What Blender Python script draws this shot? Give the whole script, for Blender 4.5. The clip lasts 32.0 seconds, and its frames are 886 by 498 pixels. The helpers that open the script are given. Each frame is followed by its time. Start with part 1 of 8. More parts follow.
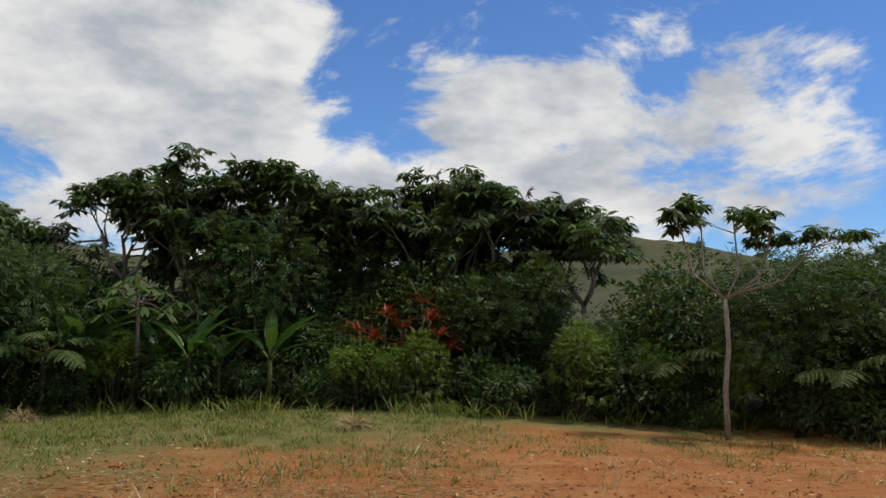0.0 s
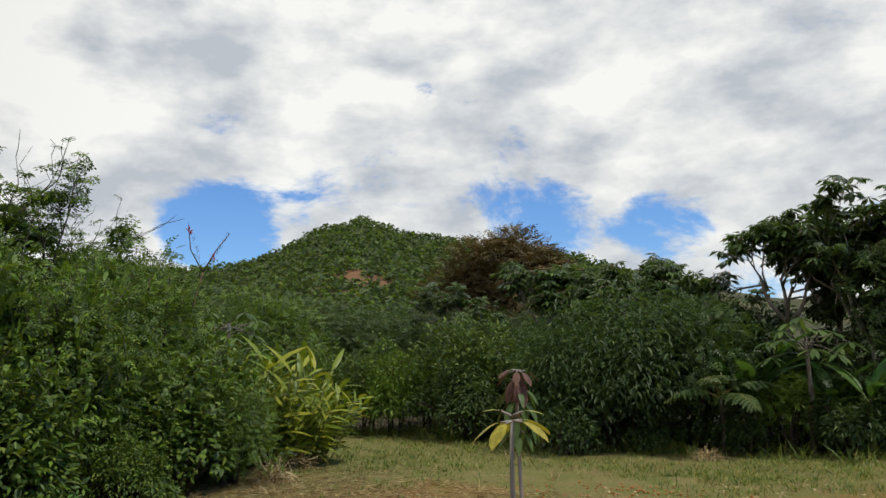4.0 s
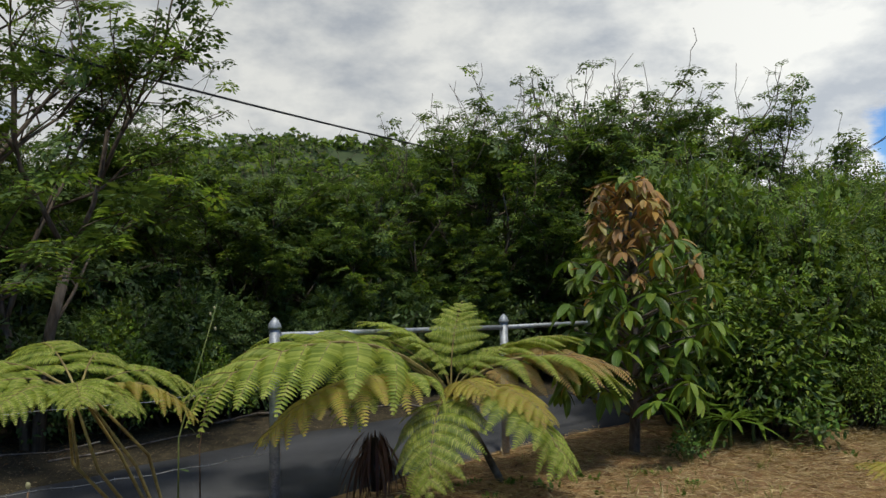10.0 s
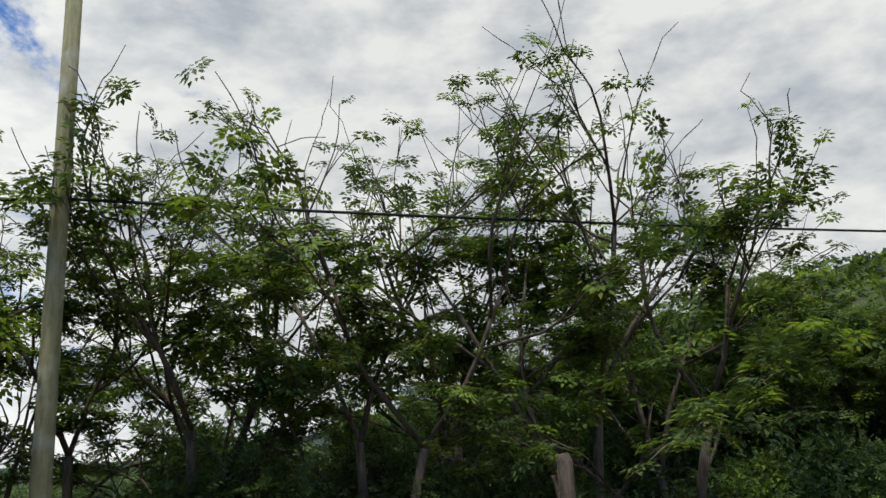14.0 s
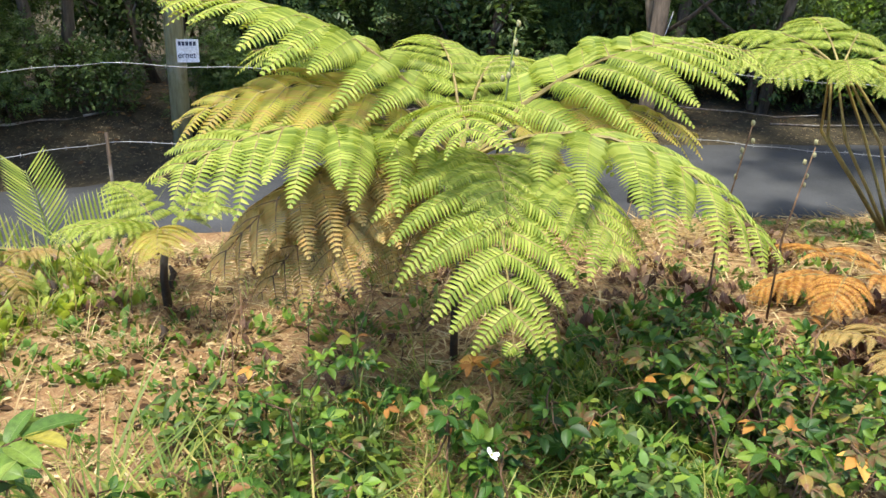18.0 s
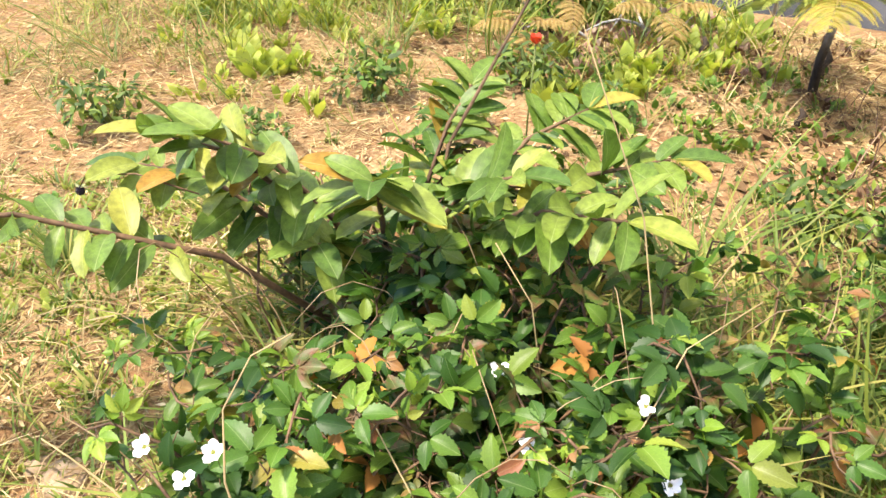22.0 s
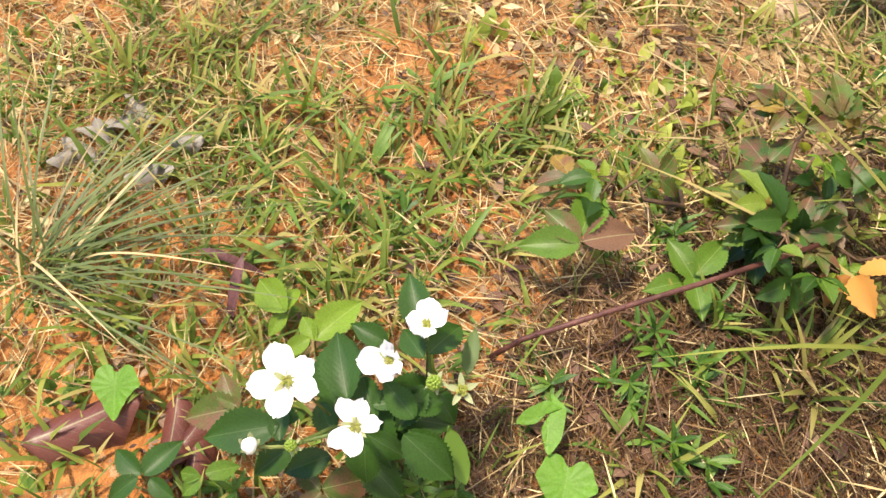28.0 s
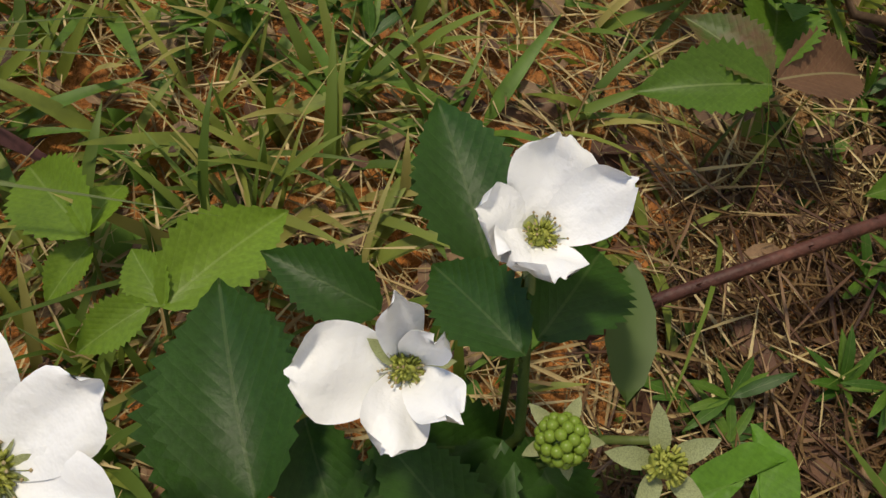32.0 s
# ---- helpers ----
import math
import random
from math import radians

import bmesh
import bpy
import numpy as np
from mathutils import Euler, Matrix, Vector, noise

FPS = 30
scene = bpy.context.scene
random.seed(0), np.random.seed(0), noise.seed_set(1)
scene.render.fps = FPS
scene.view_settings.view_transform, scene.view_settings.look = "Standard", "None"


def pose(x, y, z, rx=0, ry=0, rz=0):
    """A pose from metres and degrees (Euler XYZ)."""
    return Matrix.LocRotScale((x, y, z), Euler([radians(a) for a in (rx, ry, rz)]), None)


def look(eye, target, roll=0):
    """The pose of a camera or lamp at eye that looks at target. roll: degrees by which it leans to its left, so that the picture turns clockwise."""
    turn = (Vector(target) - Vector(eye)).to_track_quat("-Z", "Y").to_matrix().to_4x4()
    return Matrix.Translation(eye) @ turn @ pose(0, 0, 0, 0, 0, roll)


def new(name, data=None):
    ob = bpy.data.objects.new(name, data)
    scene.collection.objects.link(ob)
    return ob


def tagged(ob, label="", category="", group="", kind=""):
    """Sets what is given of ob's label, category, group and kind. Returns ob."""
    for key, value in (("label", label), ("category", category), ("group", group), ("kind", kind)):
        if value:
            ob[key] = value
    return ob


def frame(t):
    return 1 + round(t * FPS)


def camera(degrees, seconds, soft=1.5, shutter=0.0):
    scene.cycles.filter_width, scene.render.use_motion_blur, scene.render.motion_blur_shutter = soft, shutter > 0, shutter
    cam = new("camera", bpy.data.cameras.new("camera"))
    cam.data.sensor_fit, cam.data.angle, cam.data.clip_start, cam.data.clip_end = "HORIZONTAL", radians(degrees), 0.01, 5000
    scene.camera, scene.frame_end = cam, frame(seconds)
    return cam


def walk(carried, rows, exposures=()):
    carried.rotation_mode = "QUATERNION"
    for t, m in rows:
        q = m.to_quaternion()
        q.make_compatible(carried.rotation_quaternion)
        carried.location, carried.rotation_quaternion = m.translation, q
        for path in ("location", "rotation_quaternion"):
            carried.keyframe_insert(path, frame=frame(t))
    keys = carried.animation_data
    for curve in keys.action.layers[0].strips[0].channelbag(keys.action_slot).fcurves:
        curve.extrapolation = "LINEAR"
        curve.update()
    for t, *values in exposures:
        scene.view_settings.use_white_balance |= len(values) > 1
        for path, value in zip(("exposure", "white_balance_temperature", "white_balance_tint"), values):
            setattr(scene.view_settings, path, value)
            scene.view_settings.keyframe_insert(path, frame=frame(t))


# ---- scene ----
# ---- camera and walk ----
cam = camera(58.7, 32.0)
PATH = [
    (0, (-0.324, 0.853, 1.506), (-0.068, 2.828, 1.685), 1.3),
    (0.5, (-0.37, 0.863, 1.504), (-0.332, 2.85, 1.731), 1.4),
    (1, (-0.39, 0.905, 1.436), (-0.588, 2.881, 1.675), 1.4),
    (1.5, (-0.339, 0.961, 1.446), (-0.763, 2.9, 1.69), 1.1),
    (2, (-0.327, 0.947, 1.446), (-0.875, 2.855, 1.693), 1.0),
    (2.5, (-0.39, 0.983, 1.444), (-1.09, 2.839, 1.699), 0.6),
    (3, (-0.385, 0.924, 1.456), (-1.288, 2.691, 1.706), 0.3),
    (3.5, (-0.327, 0.789, 1.466), (-1.416, 2.444, 1.734), -0.7),
    (4, (-0.32, 0.719, 1.471), (-1.54, 2.278, 1.752), -0.5),
    (4.5, (-0.35, 0.69, 1.47), (-1.747, 2.094, 1.744), -0.8),
    (6.5, (-0.264, 0.461, 1.449), (-1.672, 1.879, 1.379), 0.6),
    (7, (-0.363, 0.62, 1.442), (-1.942, 1.846, 1.402), -0.4),
    (7.5, (-0.389, 0.612, 1.457), (-2.12, 1.609, 1.556), -0.6),
    (8, (-0.376, 0.62, 1.452), (-2.217, 1.386, 1.606), -1.6),
    (8.5, (-0.39, 0.614, 1.444), (-2.305, 1.175, 1.583), -1.4),
    (9, (-0.388, 0.605, 1.446), (-2.347, 0.985, 1.58), -1.0),
    (9.5, (-0.389, 0.592, 1.442), (-2.372, 0.819, 1.568), -0.9),
    (10, (-0.404, 0.575, 1.439), (-2.398, 0.673, 1.546), -0.7),
    (10.5, (-0.399, 0.55, 1.439), (-2.397, 0.509, 1.538), -0.7),
    (11, (-0.407, 0.514, 1.443), (-2.39, 0.287, 1.568), -1.1),
    (11.5, (-0.4, 0.478, 1.459), (-2.354, 0.088, 1.636), -1.3),
    (12, (-0.405, 0.409, 1.467), (-2.326, -0.105, 1.682), -2.0),
    (12.5, (-0.379, 0.363, 1.48), (-2.245, -0.292, 1.78), -2.1),
    (13, (-0.331, 0.326, 1.488), (-2.098, -0.487, 1.954), -2.5),
    (13.5, (-0.304, 0.312, 1.49), (-1.93, -0.709, 2.049), -3.6),
    (15.5, (0.252, 0.452, 1.642), (-1.094, -1.026, 1.702), 0.4),
    (16, (0.249, 0.457, 1.61), (-1.154, -0.961, 1.466), 1.0),
    (16.5, (0.227, 0.456, 1.584), (-1.203, -0.902, 1.247), 1.4),
    (17, (0.232, 0.45, 1.561), (-1.226, -0.839, 1.099), 2.2),
    (17.5, (0.237, 0.435, 1.53), (-1.139, -0.876, 0.906), 1.7),
    (18, (0.235, 0.408, 1.503), (-1.126, -0.869, 0.783), 2.5),
    (18.5, (0.231, 0.374, 1.475), (-1.039, -0.886, 0.58), 1.5),
    (19, (0.226, 0.324, 1.421), (-0.86, -1.027, 0.422), 1.1),
    (19.5, (0.251, 0.293, 1.426), (-0.543, -1.251, 0.433), 0.2),
    (20, (0.267, 0.277, 1.416), (-0.285, -1.391, 0.461), -0.9),
    (20.5, (0.288, 0.28, 1.408), (-0.107, -1.443, 0.472), -0.9),
    (21, (0.299, 0.283, 1.389), (0.086, -1.428, 0.374), -1.6),
    (21.5, (0.319, 0.285, 1.37), (0.215, -1.369, 0.251), -1.2),
    (22, (0.327, 0.29, 1.358), (0.296, -1.325, 0.178), -1.0),
    (22.5, (0.338, 0.294, 1.33), (0.389, -1.268, 0.081), -0.8),
    (23, (0.36, 0.309, 1.266), (0.587, -1.235, 0.015), 0.3),
    (23.5, (0.376, 0.323, 1.235), (0.691, -1.205, -0.015), 1.2),
    (24, (0.38, 0.325, 1.223), (0.707, -1.188, -0.043), 0.8),
    (24.5, (0.377, 0.318, 1.203), (0.632, -1.171, -0.108), 1.0),
    (25, (0.391, 0.315, 1.177), (0.671, -1.153, -0.152), 0.0),
    (25.5, (0.438, 0.323, 1.15), (0.856, -1.116, -0.175), -0.6),
    (26, (0.512, 0.344, 1.118), (1.145, -1.012, -0.208), -1.6),
    (26.5, (0.583, 0.364, 1.071), (1.411, -0.865, -0.272), -2.4),
    (28.5, (1.169, 0.497, 0.817), (1.502, -0.392, -0.943), 15.5),
    (29, (1.177, 0.476, 0.707), (1.486, -0.425, -1.052), 16.5),
    (29.5, (1.175, 0.446, 0.615), (1.524, -0.45, -1.138), 15.1),
    (30, (1.181, 0.407, 0.524), (1.539, -0.515, -1.214), 14.4),
    (30.5, (1.198, 0.385, 0.465), (1.564, -0.559, -1.26), 14.6),
    (31, (1.206, 0.37, 0.438), (1.538, -0.619, -1.268), 17.4),
    (31.5, (1.213, 0.347, 0.412), (1.495, -0.606, -1.324), 19.9),
    (32, (1.224, 0.314, 0.397), (1.45, -0.686, -1.321), 20.9),
]
EXPOSURES = [  # seconds, stops, kelvin, tint
    (0, 0.0, 6600, 9), (1, 0.08, 6500, 7), (2, 0.12, 6400, 5), (4, 0.22, 6650, 7), (9, 0.32, 6650, 6), (10, 0.27, 6650, 6), (11, 0.55, 6650, 6), (13, 0.25, 6550, 6), (13.5, 0.30, 6550, 6), (15.5, 0.95, 6900, 5), (16.2, 1.3, 7300, 9), (17, 1.74, 7250, 16), (18, 1.84, 6700, 6), (19, 2.0, 7200, 8),
    (20, 2.22, 7150, 10), (21.3, 2.3, 7200, 13), (23, 2.1, 7400, 13), (26.5, 2.05, 7400, 14), (28.5, 1.6, 7700, 14), (29, 1.52, 7650, 13), (30, 0.68, 7900, 8), (31, 0.12, 7900, 5), (32, 0.12, 7900, 6)]
walk(cam, [(t, look(eye, target, roll)) for t, eye, target, roll in PATH], EXPOSURES)

# ---- world and sun ----
SUN_ELEVATION, SUN_AZIMUTH = 66.0, -80.0  # degrees; azimuth to the left of +y
world = bpy.data.worlds.new("sky")
scene.world = world
world.use_nodes = True
wn, wl = world.node_tree.nodes, world.node_tree.links
wn.clear()
w_out, w_mix, w_sky_bg, w_cloud_bg = (wn.new("ShaderNode" + k) for k in ("OutputWorld", "MixShader", "Background", "Background"))
w_sky = wn.new("ShaderNodeTexSky")
w_sky.sky_type, w_sky.sun_disc = "NISHITA", False
w_sky.sun_elevation, w_sky.sun_rotation = radians(SUN_ELEVATION), radians(-SUN_AZIMUTH)
w_sky.air_density, w_sky.dust_density, w_sky.ozone_density = 1.0, 0.1, 3.0
w_sky_bg.inputs["Strength"].default_value = 0.13
w_deep = wn.new("ShaderNodeMix")
w_deep.data_type, w_deep.blend_type = "RGBA", "MULTIPLY"
w_deep.inputs[0].default_value, w_deep.inputs[7].default_value = 1.0, (0.47, 0.66, 0.93, 1)
wl.new(w_sky.outputs[0], w_deep.inputs[6])
wl.new(w_deep.outputs[2], w_sky_bg.inputs["Color"])
w_co = wn.new("ShaderNodeTexCoord")


def wmath(op, a, b=None, c=None):
    n = wn.new("ShaderNodeMath")
    n.operation = op
    for i, v in enumerate((a, b, c)):
        if v is None:
            continue
        if isinstance(v, (int, float)):
            n.inputs[i].default_value = v
        else:
            wl.new(v, n.inputs[i])
    return n.outputs[0]


w_sep = wn.new("ShaderNodeSeparateXYZ")
wl.new(w_co.outputs["Generated"], w_sep.inputs[0])
w_com = wn.new("ShaderNodeCombineXYZ")
wl.new(w_sep.outputs["X"], w_com.inputs[0])
wl.new(w_sep.outputs["Y"], w_com.inputs[1])
wl.new(wmath("MULTIPLY", w_sep.outputs["Z"], 2.0), w_com.inputs[2])
w_n1, w_n2, w_n3 = (wn.new("ShaderNodeTexNoise") for _ in range(3))
for n, s, d, r in ((w_n1, 4.2, 12.0, 0.64), (w_n2, 1.3, 2.0, 0.5), (w_n3, 6.5, 8.0, 0.56)):
    n.inputs["Scale"].default_value, n.inputs["Detail"].default_value, n.inputs["Roughness"].default_value = s, d, r
    n.inputs["Distortion"].default_value = 0.05 if n is w_n3 else 0.35
    wl.new(w_com.outputs[0], n.inputs["Vector"])
# cloud bodies and clear gaps by their direction; the cover thickens from the clear side (+x, +y) to the overcast side (-x, -y)
side = wmath("ADD", wmath("MULTIPLY", w_sep.outputs["X"], -0.12), wmath("MULTIPLY", w_sep.outputs["Y"], -0.05))
cover = wmath("ADD", wmath("ADD", wmath("MULTIPLY", w_n1.outputs["Fac"], 0.75), wmath("MULTIPLY", w_n2.outputs["Fac"], 0.45)), side)
for az, el, wide, amount in ((14, 17, 16, 0.10), (-2, 18, 8, -0.09), (-15, 13, 8, 0.07), (-31, 14, 8, 0.09), (-22, 21, 4, 0.07), (30, 24, 16, 0.10), (0, 16, 4.5, -0.09), (-5, 13, 4, -0.08), (-13, 19, 5, -0.06), (54, 8.5, 5, -0.16), (22, 10, 4.5, -0.12), (48, 21, 9, 0.13), (34.5, 12.5, 4.5, 0.06), (80, 26, 28, 0.10), (118, 30, 30, 0.10)):
    w_dot = wn.new("ShaderNodeVectorMath")
    w_dot.operation = "DOT_PRODUCT"
    wl.new(w_co.outputs["Generated"], w_dot.inputs[0])
    w_dot.inputs[1].default_value = (-math.sin(radians(az)) * math.cos(radians(el)), math.cos(radians(az)) * math.cos(radians(el)), math.sin(radians(el)))
    w_body = wn.new("ShaderNodeMapRange")
    w_body.interpolation_type = "SMOOTHSTEP"
    w_body.inputs["From Min"].default_value, w_body.inputs["From Max"].default_value, w_body.inputs["To Max"].default_value = math.cos(radians(wide)), 1.0, amount
    wl.new(w_dot.outputs["Value"], w_body.inputs["Value"])
    cover = wmath("ADD", cover, w_body.outputs[0])
w_ramp = wn.new("ShaderNodeMapRange")
w_ramp.interpolation_type = "SMOOTHSTEP"
w_ramp.inputs["From Min"].default_value, w_ramp.inputs["From Max"].default_value = 0.535, 0.635
wl.new(cover, w_ramp.inputs["Value"])
w_col = wn.new("ShaderNodeValToRGB")
w_col.color_ramp.elements[0].position, w_col.color_ramp.elements[0].color = 0.36, (0.54, 0.58, 0.66, 1)
w_col.color_ramp.elements[1].position, w_col.color_ramp.elements[1].color = 0.60, (1.0, 1.0, 1.0, 1)
wl.new(w_n3.outputs["Fac"], w_col.inputs[0])
# the thick cover on the overcast side is grey underneath
w_thick = wn.new("ShaderNodeVectorMath")
w_thick.operation = "DOT_PRODUCT"
wl.new(w_co.outputs["Generated"], w_thick.inputs[0])
w_thick.inputs[1].default_value = (-math.sin(radians(118)) * 0.9, math.cos(radians(118)) * 0.9, 0.43)
w_grey = wn.new("ShaderNodeMapRange")
w_grey.interpolation_type = "SMOOTHSTEP"
w_grey.inputs["From Min"].default_value, w_grey.inputs["From Max"].default_value, w_grey.inputs["To Min"].default_value, w_grey.inputs["To Max"].default_value = 0.55, 0.98, 1.0, 0.76
wl.new(w_thick.outputs["Value"], w_grey.inputs["Value"])
w_shade = wn.new("ShaderNodeVectorMath")
w_shade.operation = "SCALE"
wl.new(w_col.outputs[0], w_shade.inputs[0])
wl.new(w_grey.outputs[0], w_shade.inputs["Scale"])
wl.new(w_shade.outputs[0], w_cloud_bg.inputs["Color"])
w_cloud_bg.inputs["Strength"].default_value = 0.80
wl.new(w_ramp.outputs[0], w_mix.inputs[0])
wl.new(w_sky_bg.outputs[0], w_mix.inputs[1])
wl.new(w_cloud_bg.outputs[0], w_mix.inputs[2])
wl.new(w_mix.outputs[0], w_out.inputs[0])

sun = new("sun", bpy.data.lights.new("sun", "SUN"))
sun.data.energy, sun.data.angle, sun.data.color = 2.35, radians(7.0), (1.0, 0.95, 0.86)
_e, _a = radians(SUN_ELEVATION), radians(SUN_AZIMUTH)
_to = Vector((-math.sin(_a) * math.cos(_e), math.cos(_a) * math.cos(_e), math.sin(_e)))
sun.matrix_world = look(_to * 60, (0, 0, 0))

# ---- materials ----
def material(name):
    m = bpy.data.materials.new(name)
    m.use_nodes = True
    nt = m.node_tree
    bsdf = nt.nodes["Principled BSDF"]
    bsdf.inputs["Specular IOR Level"].default_value = 0.3
    return m, nt, bsdf


def node(nt, kind, **props):
    n = nt.nodes.new("ShaderNode" + kind)
    for key, value in props.items():
        n.inputs[key.replace("_", " ")].default_value = value
    return n


def ramp(nt, fac, stops):
    n = nt.nodes.new("ShaderNodeValToRGB")
    el = n.color_ramp.elements
    while len(el) < len(stops):
        el.new(0.5)
    for e, (p, c) in zip(el, stops):
        e.position, e.color = p, (*c, 1)
    nt.links.new(fac, n.inputs[0])
    return n.outputs[0]


def mix(nt, fac, a, b, mode="MIX"):
    n = nt.nodes.new("ShaderNodeMix")
    n.data_type, n.blend_type = "RGBA", mode
    for sock, v in ((n.inputs[0], fac), (n.inputs[6], a), (n.inputs[7], b)):
        if hasattr(v, "is_linked"):
            nt.links.new(v, sock)
        else:
            sock.default_value = v if isinstance(v, (int, float)) else (*v, 1)
    return n.outputs[2]


def noise_fac(nt, scale, detail=5.0, rough=0.55, coord="Object", lo=0.35, hi=0.65):
    co = nt.nodes.new("ShaderNodeTexCoord")
    n = node(nt, "TexNoise", Scale=scale, Detail=detail, Roughness=rough)
    nt.links.new(co.outputs[coord], n.inputs["Vector"])
    r = nt.nodes.new("ShaderNodeMapRange")
    r.inputs[1].default_value, r.inputs[2].default_value = lo, hi
    nt.links.new(n.outputs["Fac"], r.inputs[0])
    return r.outputs[0]


def bump(nt, bsdf, height, strength=0.3, distance=0.01):
    b = node(nt, "Bump", Strength=strength, Distance=distance)
    nt.links.new(height, b.inputs["Height"])
    nt.links.new(b.outputs[0], bsdf.inputs["Normal"])


def leaf_material(name, stops, rough=0.45, clear=0.25, veins=0.0, patch=6.0, single=False, blotch=None):
    """Leaves that differ one by one, let some light through and may carry a midrib and side veins."""
    m, nt, bsdf = material(name)
    one = nt.nodes.new("ShaderNodeObjectInfo" if single else "ShaderNodeNewGeometry")
    col = ramp(nt, one.outputs["Random" if single else "Random Per Island"], stops)
    spots = noise_fac(nt, patch, 3.0)
    col = mix(nt, spots, col, mix(nt, 0.38, col, (0.0, 0.0, 0.0)), "MIX") if patch else col
    if blotch:
        col = mix(nt, noise_fac(nt, blotch[1], 5.0, lo=0.42, hi=0.72), col, blotch[0])
    if veins:
        uv = nt.nodes.new("ShaderNodeUVMap")
        sep = nt.nodes.new("ShaderNodeSeparateXYZ")
        nt.links.new(uv.outputs[0], sep.inputs[0])

        def calc(op, a, b):
            n = nt.nodes.new("ShaderNodeMath")
            n.operation = op
            for sock, v in zip(n.inputs, (a, b)):
                if isinstance(v, (int, float)):
                    sock.default_value = v
                else:
                    nt.links.new(v, sock)
            return n.outputs[0]

        across = calc("ABSOLUTE", calc("SUBTRACT", sep.outputs[0], 0.5), 0)
        slant = calc("SUBTRACT", sep.outputs[1], calc("MULTIPLY", across, 0.85))
        side = calc("ABSOLUTE", calc("SINE", calc("MULTIPLY", slant, 30.0), 0), 0)
        line = calc("LESS_THAN", side, 0.07)
        net = noise_fac(nt, 420.0, 4.0)
        col = mix(nt, calc("MULTIPLY", net, 0.55), col, mix(nt, 0.4, col, (0.0, 0.0, 0.0)))
        rib = calc("LESS_THAN", across, 0.014)
        v = calc("MULTIPLY", calc("MAXIMUM", rib, calc("MULTIPLY", line, 0.4)), veins)
        col = mix(nt, v, col, mix(nt, 0.45, col, (0.55, 0.62, 0.30)))
        bump(nt, bsdf, calc("ADD", calc("POWER", side, 0.6), calc("MULTIPLY", net, 0.8)), 0.12, 0.001)
    nt.links.new(col, bsdf.inputs["Base Color"])
    bsdf.inputs["Roughness"].default_value = rough
    tr = nt.nodes.new("ShaderNodeBsdfTranslucent")
    bright = mix(nt, 1.0, col, (1.0, 1.0, 0.55), "MULTIPLY")
    nt.links.new(bright, tr.inputs["Color"])
    ms = nt.nodes.new("ShaderNodeMixShader")
    ms.inputs[0].default_value = clear
    nt.links.new(bsdf.outputs[0], ms.inputs[1])
    nt.links.new(tr.outputs[0], ms.inputs[2])
    nt.links.new(ms.outputs[0], nt.nodes["Material Output"].inputs["Surface"])
    return m


def plain(name, dark, light, scale=12.0, rough=0.8, bumps=0.4, metal=0.0, deep=0.01, coord="Object", fine=80.0):
    """A surface that varies between two colours at two scales, with fine relief."""
    m, nt, bsdf = material(name)
    f1, f2 = noise_fac(nt, scale, 6.0, coord=coord), noise_fac(nt, fine, 4.0, coord=coord)
    col = mix(nt, f1, dark, light)
    col = mix(nt, f2, col, mix(nt, 0.35, col, (0.0, 0.0, 0.0)))
    nt.links.new(col, bsdf.inputs["Base Color"])
    bsdf.inputs["Roughness"].default_value, bsdf.inputs["Metallic"].default_value = rough, metal
    if bumps:
        bump(nt, bsdf, f2, bumps, deep)
    return m


def bark_material(name, dark, light, lichen=0.5):
    m, nt, bsdf = material(name)
    co = nt.nodes.new("ShaderNodeTexCoord")
    mp = nt.nodes.new("ShaderNodeMapping")
    mp.inputs["Scale"].default_value = (9, 9, 1.6)
    nt.links.new(co.outputs["Object"], mp.inputs[0])
    n = node(nt, "TexNoise", Scale=3.0, Detail=8.0, Roughness=0.65)
    nt.links.new(mp.outputs[0], n.inputs["Vector"])
    col = ramp(nt, n.outputs["Fac"], [(0.35, dark), (0.65, light)])
    lich = noise_fac(nt, 4.0, 4.0, lo=0.52, hi=0.7)
    col = mix(nt, lich, col, mix(nt, lichen, col, (0.42, 0.42, 0.38)))
    nt.links.new(col, bsdf.inputs["Base Color"])
    bsdf.inputs["Roughness"].default_value = 0.9
    bump(nt, bsdf, n.outputs["Fac"], 0.6, 0.02)
    return m


